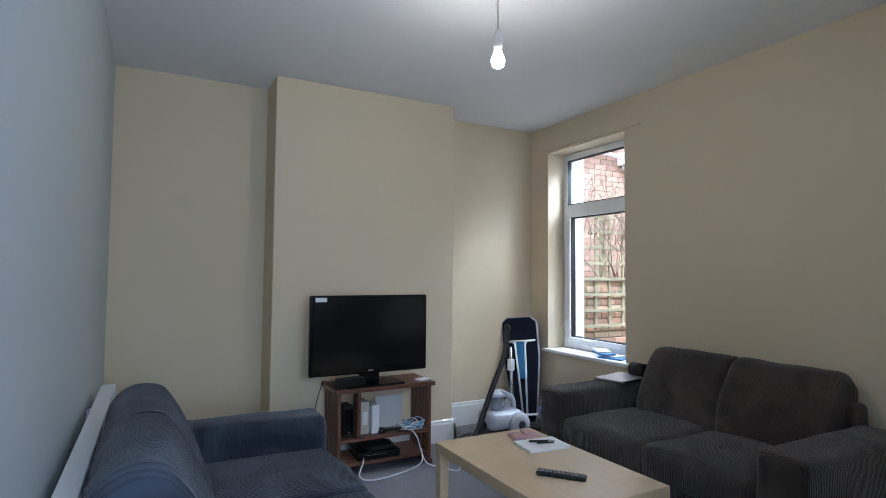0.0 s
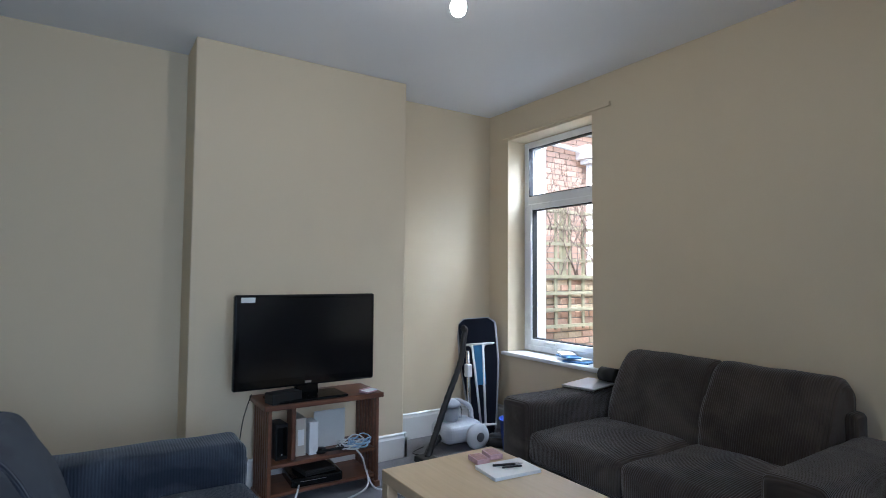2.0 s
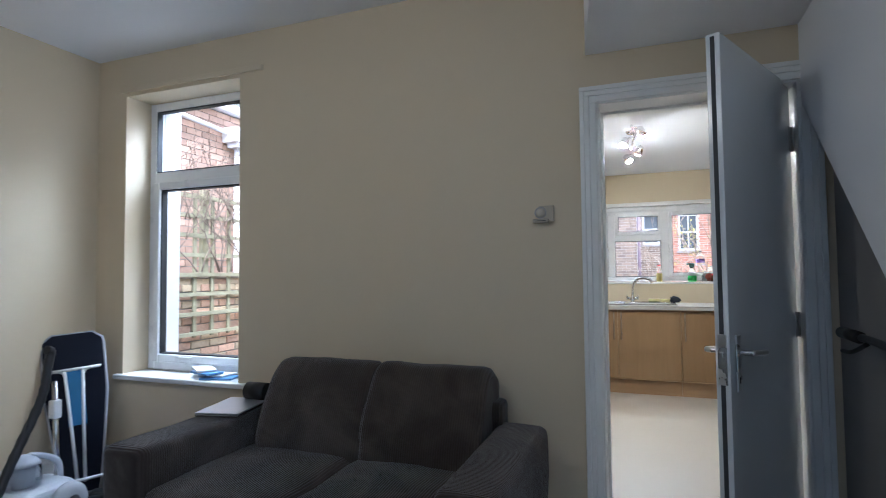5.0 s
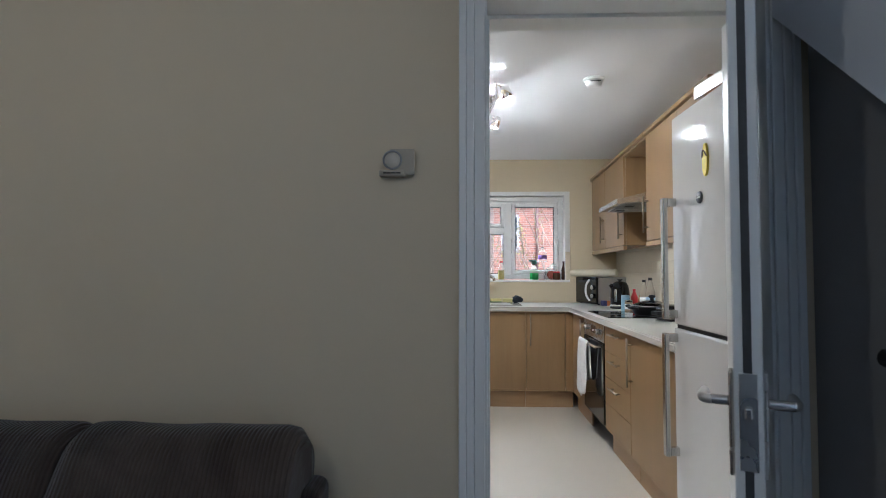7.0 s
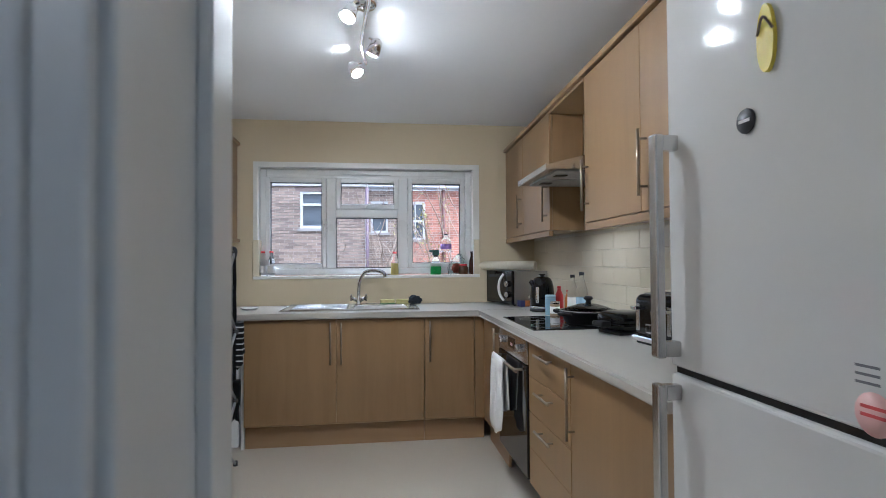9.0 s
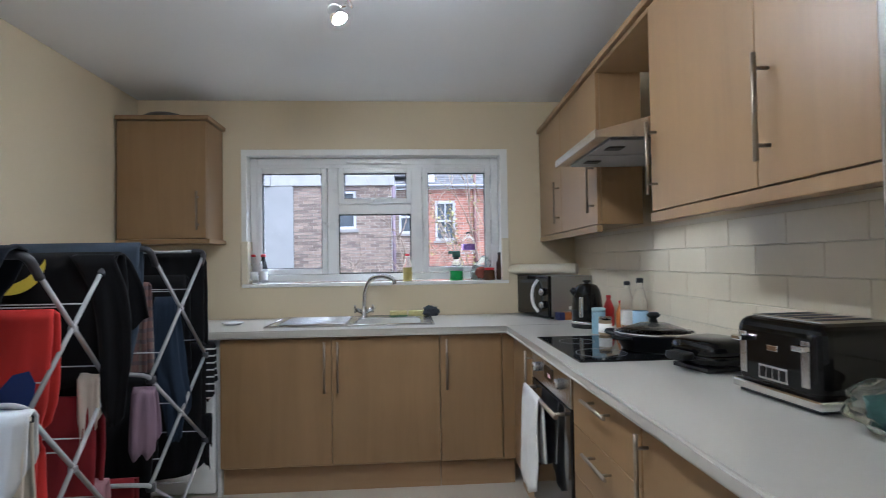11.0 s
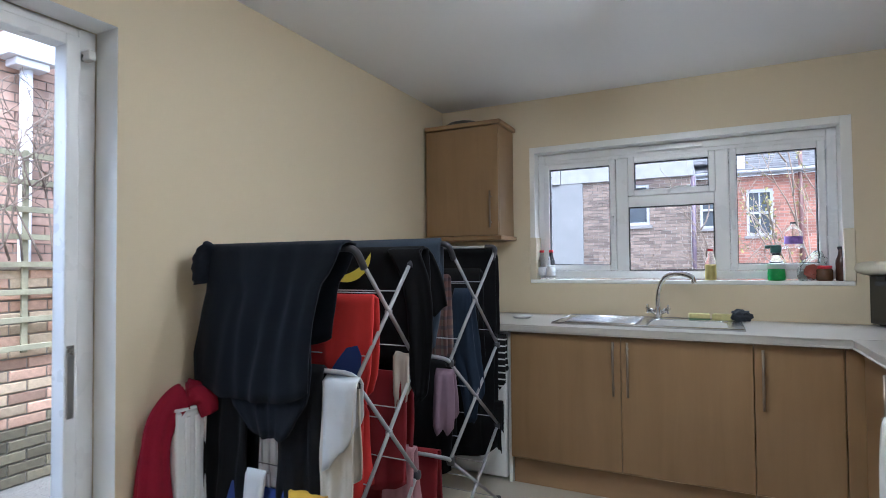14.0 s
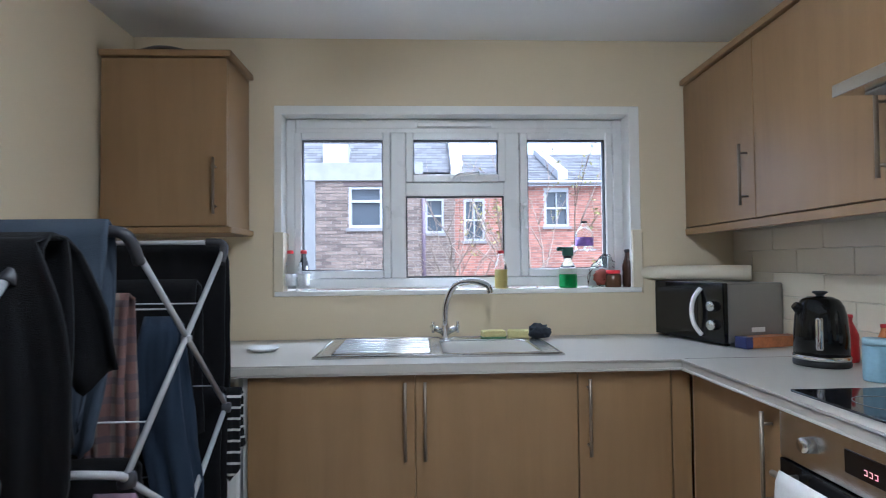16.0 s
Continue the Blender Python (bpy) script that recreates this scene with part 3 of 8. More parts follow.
# pendant light
M_BULB = glow("lit_bulb_glass", (1.0, 0.90, 0.74), BULB_POWER)
M_FLEX = mat("white_flex", (0.55, 0.52, 0.48), 0.5, bump=0)
pl = thing("pendant_light", "bare lit bulb hanging from a white flex", "ceiling light", (-1.92, -5.213, CL), 0)
lathepart("ceiling_rose", M_TRIM, pl, [(0, -0.03), (0.03, -0.03), (0.045, -0.012), (0.05, 0), (0, 0)])
barpart("flex", M_FLEX, pl, [(0, 0, -0.02), (0, 0, -0.27)], 0.004)
lathepart("lampholder", M_FLEX, pl, [(0, -0.262), (0.010, -0.264), (0.016, -0.285), (0.020, -0.30), (0.020, -0.345), (0.0175, -0.362), (0, -0.362)])
lathepart("bulb", M_BULB, pl, [(0, -0.362), (0.015, -0.363), (0.021, -0.378), (0.029, -0.398), (0.030, -0.41), (0.024, -0.429), (0.012, -0.438), (0, -0.440)], label="glowing warm white bulb")

# ---- kitchen window ----
w2 = thing("window_2", "white plastic-framed three-light kitchen window", "window")
w2["kind"] = "structure"
wy0, wy1 = 0.79, 0.86
fx0, fx1, fz0, fz1 = -1.633, 0.095, 1.15, 2.012
# lining of the recess
bm = bmesh.new()
box(bm, KW[0], fx0, KY1 + 0.001, 0.95, 1.142, KW[3], 0.002)
box(bm, fx1, KW[1], KY1 + 0.001, 0.95, 1.142, KW[3], 0.002)
box(bm, fx0, fx1, KY1 + 0.001, 0.95, fz1, KW[3], 0.002)
part("reveal", bm, M_TRIM, w2, "white painted window reveal")
bm = bmesh.new()
rect_frame(bm, fx0, fx1, fz0, fz1, wy0, wy1, 0.05)
box(bm, fx0 + 0.05, fx1 - 0.05, wy0, wy1, 1.942, fz1 - 0.05, 0.0)
for a, b in ((-1.105, -1.03), (-0.527, -0.445)):
    box(bm, a, b, wy0, wy1, fz0 + 0.05, 1.942, 0.005)
box(bm, -1.03, -0.527, wy0, wy1, 1.615, 1.685, 0.005)
part("window_frame", bm, M_UPVC, w2)
for a, b, c, e in ((-1.592, -1.105, 1.20, 1.942), (-0.445, 0.040, 1.20, 1.942), (-1.03, -0.515, 1.685, 1.942)):
    bm = bmesh.new()
    rect_frame(bm, a + 0.002, b - 0.002, c + 0.002, e - 0.002, wy0 - 0.016, wy1 - 0.012, 0.038)
    cs = part("casement", bm, M_UPVC, w2)
    bm = bmesh.new()
    rect_frame(bm, a + 0.0395, b - 0.0395, c + 0.0395, e - 0.0395, wy0 - 0.004, wy0 + 0.03, 0.005, 0)
    part("gasket", bm, M_GASKET, cs)
    pane("pane", cs, a + 0.041, b - 0.041, wy0 + 0.02, wy0 + 0.026, c + 0.041, e - 0.041)
pane("pane", w2, -1.029, -0.528, wy0 + 0.02, wy0 + 0.026, 1.201, 1.614)
bm = bmesh.new()
rect_frame(bm, -1.03, -0.527, 1.20, 1.615, wy0 + 0.004, wy0 + 0.018, 0.007, 0)
part("gasket", bm, M_GASKET, w2)
for x, z, vert in ((-1.124, 1.55, 1), (-0.426, 1.55, 1), (-0.78, 1.703, 0)):
    pts = [(0, 0, 0), (0, -0.028, 0), (0.0, -0.038, -0.02), (0.0, -0.036, -0.11)] if vert else [(0, 0, 0), (0, -0.028, 0.0), (0.02, -0.038, 0.012), (0.12, -0.036, 0.022)]
    hb = boxpart("handle_base", M_UPVC, w2, (x - 0.012, x + 0.012, wy0 - 0.026, wy0 - 0.015, z - 0.03, z + 0.03) if vert else (x - 0.03, x + 0.03, wy0 - 0.026, wy0 - 0.015, z - 0.012, z + 0.012), 0.004)
    barpart("handle", M_UPVC, hb, curve_pts([(x + p[0], wy0 - 0.02 + p[1], z + p[2]) for p in pts], 5), 0.009, "white window handle")
vt = boxpart("trickle_vent", M_UPVC, w2, (-0.97, -0.586, wy0 - 0.022, wy0 - 0.001, 1.968, 1.992), 0.005, "white trickle vent above the middle light")
for x0, x1 in ((fx0 - 0.034, fx0 + 0.012), (fx1 + 0.004, KW[1] - 0.001)):
    boxpart("reveal_tile", M_TILE, w2, (x0, x1, KY1 - 0.013, wy0 - 0.002, 1.1425, 1.43), 0.003, "glazed white tile lining the foot of the reveal")
boxpart("window_sill", M_TRIM, w2, (KW[0] + 0.002, KW[1] - 0.002, KY1 - 0.006, wy0 - 0.0165, 1.118, 1.142), 0.004, "white tiled window sill")

# ---- garden door ----
d2 = thing("door_2", "white plastic-framed glazed garden door, closed", "door")
d2["kind"] = "structure"
bm = bmesh.new()
gx0, gx1 = -2.53, -2.46
PF = PD1 - 0.025
for a, b in ((PD0 + 0.002, PD0 + 0.035), (PF - 0.035, PD1 - 0.002)):
    box(bm, gx0, gx1, a, b, 0.0, PDZ - 0.002, 0.005)
box(bm, gx0, gx1, PD0 + 0.035, PF - 0.035, PDZ - 0.035, PDZ - 0.002, 0.005)
box(bm, gx0, gx1, PD0 + 0.035, PF - 0.035, 0.0, 0.05, 0.005)
part("outer_frame", bm, M_UPVC, d2)
bm = bmesh.new()
for a, b in ((PD0 + 0.037, PD0 + 0.08), (PF - 0.08, PF - 0.037)):
    box(bm, gx0 + 0.012, gx1 + 0.014, a, b, 0.055, PDZ - 0.037, 0.005)
box(bm, gx0 + 0.012, gx1 + 0.014, PD0 + 0.08, PF - 0.08, PDZ - 0.075, PDZ - 0.037, 0.005)
box(bm, gx0 + 0.012, gx1 + 0.014, PD0 + 0.08, PF - 0.08, 0.055, 0.17, 0.005)
lf = part("leaf", bm, M_UPVC, d2)
p = boxpart("pane", M_GLASS, lf, (gx0 + 0.03, gx0 + 0.036, PD0 + 0.081, PF - 0.081, 0.171, PDZ - 0.076), 0)
p.visible_shadow = False
boxpart("lock_plate", M_CHROME, lf, (gx1 + 0.0145, gx1 + 0.019, PF - 0.073, PF - 0.05, 0.76, 1.0), 0.002)
boxpart("restrictor", M_CHROME, d2, (gx1 + 0.002, gx1 + 0.05, PF - 0.03, PF - 0.004, 1.955, 1.99), 0.004)
bm = bmesh.new()
box(bm, gx1 + 0.002, KX0 - 0.001, PD1 - 0.0015, PD1 - 0.0005, 0, PDZ, 0)
box(bm, gx1 + 0.002, KX0 - 0.001, PD0 + 0.0005, PD0 + 0.0015, 0, PDZ, 0)
box(bm, gx1 + 0.002, KX0 - 0.001, PD0 + 0.002, PD1 - 0.002, PDZ - 0.0015, PDZ - 0.0005, 0)
part("reveal", bm, M_TRIM, d2, "white painted door reveal")

# added lamps, unseen above kitchen window and garden door, stand in for sky light
kwl = bpy.data.lights.new("kitchen_window_sky_fill", 'AREA')
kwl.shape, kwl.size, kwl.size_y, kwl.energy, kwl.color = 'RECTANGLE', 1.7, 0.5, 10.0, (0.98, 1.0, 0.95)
new("kitchen_window_sky_fill", kwl).matrix_world = look(((KW[0] + KW[1]) / 2, 1.35, 2.65), ((KW[0] + KW[1]) / 2, 0.55, 1.3))
gdl = bpy.data.lights.new("garden_door_sky_fill", 'AREA')
gdl.shape, gdl.size, gdl.size_y, gdl.energy, gdl.color = 'RECTANGLE', 0.9, 0.5, 2.5, (0.98, 1.0, 0.95)
new("garden_door_sky_fill", gdl).matrix_world = look((-3.05, (PD0 + PD1) / 2, 2.75), (-2.3, (PD0 + PD1) / 2, 1.2))

# ---- kitchen units ----
M_BEECH = wood("beech_effect_laminate", (0.300, 0.186, 0.087), (0.232, 0.140, 0.062), 0.38, (16, 16, 1.6), contrast=0.8)
M_CARC = mat("carcass_laminate", (0.55, 0.40, 0.24), 0.45, vary=0.05)
M_PLINTH = wood("beech_plinth", (0.36, 0.23, 0.12), (0.29, 0.18, 0.09), 0.4, (2, 2, 16), contrast=0.8)
M_TOP = mat("pale_grey_worktop", (0.46, 0.435, 0.39), 0.32, vary=0.05, scale=40, bump=0.03, fine=400)
M_STEEL = mat("brushed_steel", (0.60, 0.59, 0.57), 0.25, metal=1.0, vary=0.08, scale=30, bump=0.05, fine=260)
# handle steel coloured darker and browner to carry the reflected wood
M_BARH = mat("wood_tinted_steel_bar", (0.32, 0.27, 0.22), 0.40, metal=1.0, vary=0.06, bump=0.03)
M_WHITE = mat("white_enamel", (0.80, 0.80, 0.79), 0.25, vary=0.02, bump=0.02)
M_BGLASS = mat("black_ceramic_glass", (0.008, 0.008, 0.009), 0.06, vary=0.03, bump=0)


def bar_handle(parent, a, b, out, r=0.006):
    """A straight bar handle from a to b, standing off by the vector out."""
    a, b, out = Vector(a), Vector(b), Vector(out)
    d = (b - a).normalized()
    bm = bmesh.new()
    tube(bm, [a + out, b + out], r, 10)
    for q in (a + d * 0.035, b - d * 0.035):
        tube(bm, [q + out * 0.02, q + out], r * 0.8, 8)
    return part("handle", bm, M_BARH, parent, "brushed steel bar handle")


def base_unit(name, label, axis, lo, hi, doors, front=0.03, group="base units", z0=0.155, z1=0.868):
    """axis 'x': along the window wall, front facing -y; 'y': along the side wall, front facing -x. doors: (from, to, handle side)."""
    u = thing(name, label, "cabinet", group=group)
    back = KY1 - 0.02 if axis == 'x' else KX1 - 0.02
    f = front

    def bb(a, b, d0, d1, c, e):
        return (a, b, d0, d1, c, e) if axis == 'x' else (d0, d1, a, b, c, e)
    boxpart("body", M_CARC, u, bb(lo + 0.001, hi - 0.001, f + 0.02, back, z0 - 0.005, z1), 0.002)
    for a, b, c, e, hs in doors:
        dr = boxpart("door", M_BEECH, u, bb(a + 0.0015, b - 0.0015, f, f + 0.018, c, e), 0.002)
        if hs in ('lo', 'hi'):
            hx = a + 0.036 if hs == 'lo' else b - 0.036
            pa, pb = ((hx, f, e - 0.30), (hx, f, e - 0.02)) if axis == 'x' else ((f, hx, e - 0.30), (f, hx, e - 0.02))
        elif hs == 'mid':
            m = (c + e) / 2 + 0.04
            pa, pb = ((a + 0.18, f, m), (b - 0.18, f, m)) if axis == 'x' else ((f, a + 0.18, m), (f, b - 0.18, m))
        else:
            continue
        bar_handle(dr, pa, pb, (0, -0.032, 0) if axis == 'x' else (-0.032, 0, 0))
    boxpart("plinth", M_PLINTH, u, bb(lo + 0.001, hi - 0.001, f + 0.05, f + 0.066, 0.001, z0 - 0.006), 0.001)
    return u


D0, D1 = 0.16, 0.862
base_unit("base_cabinet", "beech-effect double sink cupboard under the worktop", 'x', -1.59, -0.382, [(-1.59, -0.984, D0, D1, 'hi'), (-0.984, -0.382, D0, D1, 'lo')])
base_unit("base_cabinet", "beech-effect corner cupboard under the worktop", 'x', -0.381, 0.046, [(-0.381, -0.03, D0, D1, 'lo'), (-0.028, 0.046, D0, D1, '')])
base_unit("base_cabinet", "narrow beech-effect cupboard beside the oven", 'y', -0.495, 0.028, [(-0.495, -0.02, D0, D1, 'lo')])
dru = base_unit("drawer_unit", "beech-effect drawer unit with three bar-handled drawers", 'y', -1.665, -1.098, [(-1.665, -1.098, 0.69, D1, 'mid'), (-1.665, -1.098, 0.515, 0.687, 'mid'), (-1.665, -1.098, 0.34, 0.512, 'mid'), (-1.665, -1.098, D0, 0.337, '')])
base_unit("base_cabinet", "beech-effect cupboard beside the fridge", 'y', -2.40, -1.667, [(-2.40, -1.667, D0, D1, 'hi')])
# end panel and washing machine
boxpart("end_panel", M_WHITE, None, (-1.614, -1.594, 0.06, 0.66, 0.0, 0.866), 0.002)
tagged(bpy.data.objects["end_panel"], "white end panel of the sink units", "panel")
wm = thing("washing_machine", "white washing machine under the end of the worktop", "washing machine")
boxpart("body", M_WHITE, wm, (-2.225, -1.63, 0.07, 0.66, 0.012, 0.862), 0.012)
lathepart("porthole", M_STEEL, wm, [(0, 0.02), (0.13, 0.02), (0.17, 0.012), (0.185, 0), (0, 0)], at=(-1.93, 0.069, 0.45), m=pose(0, 0, 0, 90))
boxpart("control_panel", mat("grey_panel", (0.55, 0.55, 0.56), 0.35), wm, (-2.21, -1.645, 0.064, 0.072, 0.75, 0.845), 0.003)
# worktop: one L-shaped piece
bm = bmesh.new()
L = [(KX0 + 0.002, 0.0), (0.0, 0.0), (-0.012, -2.44), (KX1 - 0.002, -2.44), (KX1 - 0.002, KY1 - 0.002), (KX0 + 0.002, KY1 - 0.002)]
lo_v = [bm.verts.new((x, y, 0.87)) for x, y in L]
hi_v = [bm.verts.new((x, y, 0.91)) for x, y in L]
bm.faces.new(lo_v[::-1])
bm.faces.new(hi_v)
for i in range(6):
    bm.faces.new((lo_v[i], lo_v[(i + 1) % 6], hi_v[(i + 1) % 6], hi_v[i]))
bmesh.ops.bevel(bm, geom=[e for e in bm.edges if abs(e.verts[0].co.z - e.verts[1].co.z) < 1e-4], offset=0.008, segments=3, affect='EDGES')
wt = part("worktop", bm, M_TOP, None)
tagged(wt, "pale grey laminate L-shaped worktop with rounded edge", "worktop")
boxpart("joint_strip", M_STEEL, wt, (0.012, 0.60, -0.0015, 0.0015, 0.9095, 0.9108), 0)

# sink with drainer
sk = thing("kitchen_sink", "stainless steel single-bowl sink with a ribbed drainer", "sink")
bm = bmesh.new()
sx0, sx1, sy0, sy1 = -1.375, -0.405, 0.115, 0.635
bx0, bx1, by0, by1 = -0.875, -0.475, 0.175, 0.545
for b in ((sx0, bx0, sy0, sy1), (bx1, sx1, sy0, sy1), (bx0, bx1, sy0, by0), (bx0, bx1, by1, sy1)):
    box(bm, *b, 0.9105, 0.918, 0.0)
bmesh.ops.remove_doubles(bm, verts=bm.verts, dist=1e-5)
part("rim", bm, M_STEEL, sk)
bm = bmesh.new()
ring = []
for z, ins in ((0.917, -0.004), (0.912, 0.004), (0.82, 0.014), (0.775, 0.03), (0.765, 0.07)):
    r = []
    for cx, cy, a0 in ((bx1, by1, 0), (bx0, by1, 90), (bx0, by0, 180), (bx1, by0, 270)):
        rad = 0.07
        ox = cx - math.copysign(rad + ins, cx - (bx0 + bx1) / 2)
        oy = cy - math.copysign(rad + ins, cy - (by0 + by1) / 2)
        for k in range(6):
            a = radians(a0 + k * 18)
            r.append(bm.verts.new((ox + rad * math.cos(a), oy + rad * math.sin(a), z)))
    ring.append(r)
for a, b in zip(ring, ring[1:]):
    for k in range(24):
        bm.faces.new((a[k], a[(k + 1) % 24], b[(k + 1) % 24], b[k])).smooth = True
bm.faces.new(ring[-1])
part("bowl", bm, M_STEEL, sk)
for k in range(8):
    y = 0.185 + k * 0.05
    bm = bmesh.new()
    tube(bm, [(-1.31, y, 0.9165), (-1.30, y, 0.9195), (-0.93, y, 0.9195), (-0.92, y, 0.9165)], 0.009, 8)
    part("drainer_rib", bm, M_STEEL, sk)
bm = bmesh.new()
tube(bm, [(sx0 + 0.01, sy0 + 0.006, 0.918), (sx1 - 0.01, sy0 + 0.006, 0.918), (sx1 - 0.006, sy1 - 0.01, 0.918), (sx0 + 0.01, sy1 - 0.006, 0.918), (sx0 + 0.006, sy0 + 0.01, 0.918)], 0.004, 6)
part("raised_edge", bm, M_STEEL, sk)
# mixer tap
M_MIRROR = mat("polished_chrome", (0.75, 0.75, 0.75), 0.08, metal=1.0, vary=0.02, bump=0)
tp = thing("mixer_tap", "polished chrome mixer tap with a swan-neck spout", "tap", (-0.845, 0.59, 0.918))
lathepart("base", M_MIRROR, tp, [(0, 0), (0.028, 0), (0.028, 0.008), (0.02, 0.014), (0.018, 0.06), (0.012, 0.075), (0, 0.075)])
barpart("spout", M_MIRROR, tp, curve_pts([(0, 0, 0.06), (0.005, -0.003, 0.16), (0.045, -0.02, 0.245), (0.12, -0.05, 0.268), (0.19, -0.08, 0.25), (0.205, -0.087, 0.215)], 8), 0.0145, n=14)
for s in (-1, 1):
    cw = barpart("valve", M_MIRROR, tp, [(0.01 * s, 0, 0.03), (0.05 * s, -0.015, 0.05)], 0.014, n=12)
    bm = bmesh.new()
    for a in range(4):
        c = Vector((0.058 * s, -0.018, 0.055))
        dr = pose(0, 0, 0, 0, 0, 0) @ Vector((0.35 * s * math.cos(a * math.pi / 2), math.cos(a * math.pi / 2), math.sin(a * math.pi / 2) * 1.0)).normalized() * 0.026
        tube(bm, [c, c + dr], 0.007, 8)
    part("cross_handle", bm, M_MIRROR, cw)

# oven
ov = thing("built_in_oven", "built-in stainless steel and black glass oven under the hob", "oven")
boxpart("body", M_BLACK, ov, (0.05, 0.58, -1.094, -0.499, 0.165, 0.862), 0.002)
cp = boxpart("control_panel", M_STEEL, ov, (0.022, 0.049, -1.093, -0.500, 0.735, 0.862), 0.003)
for y in (-0.62, -0.97):
    lathepart("knob", M_STEEL, cp, [(0, 0.028), (0.017, 0.028), (0.02, 0.022), (0.021, 0), (0, 0)], at=(0.0225, y, 0.80), m=pose(0, 0, 0, 0, -90))
boxpart("display", M_BGLASS, cp, (0.0195, 0.0225, -0.86, -0.73, 0.775, 0.83), 0.001)
bm = bmesh.new()
for k, sg in enumerate("0" * 3):
    y = -0.79 - k * 0.014
    box(bm, 0.0188, 0.0194, y - 0.004, y + 0.004, 0.80, 0.802, 0)
    box(bm, 0.0188, 0.0194, y - 0.004, y + 0.004, 0.789, 0.791, 0)
    box(bm, 0.0188, 0.0194, y - 0.005, y - 0.003, 0.789, 0.802, 0)
part("lit_digits", bm, glow("red_display", (1.0, 0.05, 0.05), 0.15), cp, "glowing red clock digits")
od = boxpart("oven_door", M_BGLASS, ov, (0.02, 0.049, -1.093, -0.500, 0.17, 0.730), 0.004, "black glass oven door")
bar_handle(od, (0.02, -1.06, 0.70), (0.02, -0.535, 0.70), (-0.045, 0, 0), 0.009)


def edge_at(edges, d):
    """The two side edges of a garment, as shares of its width, at a drop d."""
    for (d0, a0, b0), (d1, a1, b1) in zip(edges, edges[1:]):
        if d <= d1:
            t = max(0, (d - d0) / (d1 - d0))
            return a0 + (a1 - a0) * t, b0 + (b1 - b0) * t
    return edges[-1][1:]


def cloth(name, label, cat, material, u, v, drop_a, drop_b, width, at, rz=0, group="", seed=0, folds=5, depth=0.018, taper=0.0, thick=0.006, top=0.012, slant=0.0, sway=0.0, edges=None):
    """Cloth hung over a bar along local x: drop_a in front (-y), drop_b behind."""
    e = thing(name, label, cat, at, rz, group)
    bm = bmesh.new()
    nu, nv = u, v
    total = drop_a + drop_b + 2 * top
    grid = []
    for j in range(nv + 1):
        s = j / nv * total
        row = []
        for i in range(nu + 1):
            f = i / nu
            if s < drop_a:
                d, side = drop_a - s, -1
            elif s < drop_a + 2 * top:
                d, side = 0.0, (s - drop_a - top) / top
            else:
                d, side = s - drop_a - 2 * top, 1
            full = drop_a if side < 0 else drop_b
            g = d / max(full, 0.01)
            x = (f - 0.5) * width * (1 - taper * g) + sway * d
            if edges:
                lo_, hi_ = edge_at(edges, d)
                x = (lo_ + (hi_ - lo_) * f - 0.5) * width
            fw = f + 0.10 * noise.noise(Vector((f * 3 + seed * 1.7, d * 1.2, side * 3)))
            wob = (math.sin(fw * folds * 2 * math.pi + seed) * 0.45 * (0.5 + noise.noise(Vector((f * 2.5, seed * 2.3, side)))) + 0.75 * noise.noise(Vector((fw * 5 + seed, d * 2.2, side))) + 0.5 * noise.noise(Vector((fw * 11 + seed, d * 5, side)))) * depth * 1.7 * min(1, 0.3 + d * 3)
            y = side * (top + 0.004) + wob * (1 if d > 0 else 0.3) + side * 0.015 * min(1, d * 4)
            z = -d * (1 + slant * (f - 0.5) - 0.10 * abs(2 * f - 1) ** 3) + (0.012 * (1 - side * side) if d == 0 else 0) + (noise.noise(Vector((f * 3 + seed, side * 2, 0))) * 0.03 * g)
            row.append(bm.verts.new((x + noise.noise(Vector((d * 5, seed, f * 2))) * 0.012 * g, y, z)))
        grid.append(row)
    for a, b in zip(grid, grid[1:]):
        for i in range(nu):
            bm.faces.new((a[i], a[i + 1], b[i + 1], b[i])).smooth = True
    bmesh.ops.recalc_face_normals(bm, faces=bm.faces[:])
    me = bpy.data.meshes.new("fabric")
    bm.to_mesh(me)
    bm.free()
    me.materials.append(material)
    ob = new("fabric", me)
    ob.parent = e
    so = ob.modifiers.new("thickness", 'SOLIDIFY')
    so.thickness = thick
    return e


def fabric(name, base, rough=0.9, vary=0.12, weave=500):
    m = mat(name, base, rough, vary=vary, scale=9, bump=0.35, fine=weave, spec=0.15)
    m.node_tree.nodes["Principled BSDF"].inputs["Sheen Weight"].default_value = 0.03
    return m


M_TOWEL = fabric("white_terry", (0.75, 0.73, 0.70))
cloth("tea_towel", "white tea towel hung over the oven door handle", "towel", M_TOWEL, 14, 26, 0.42, 0.30, 0.26, (-0.025, -0.70, 0.710), -90, folds=3, depth=0.010, top=0.010, taper=0.1, seed=2)

# hob
hb = thing("induction_hob", "black ceramic glass hob set in the worktop", "hob")
boxpart("glass", M_BGLASS, hb, (0.045, 0.555, -1.135, -0.515, 0.9105, 0.9165), 0.002)
for x, y, r in ((0.18, -0.68, 0.075), (0.18, -0.98, 0.095), (0.42, -0.68, 0.095), (0.42, -0.98, 0.075)):
    bm = bmesh.new()
    tube(bm, [(x + r * math.cos(a * math.pi / 16), y + r * math.sin(a * math.pi / 16), 0.9166) for a in range(33)], 0.0012, 4, cap=False)
    part("cooking_zone", bm, mat("grey_print", (0.16, 0.16, 0.16), 0.3), hb)

# ---- wall units along the side wall ----
def front_x(y):
    return 0.375 + 0.0453 * (y - 0.695)


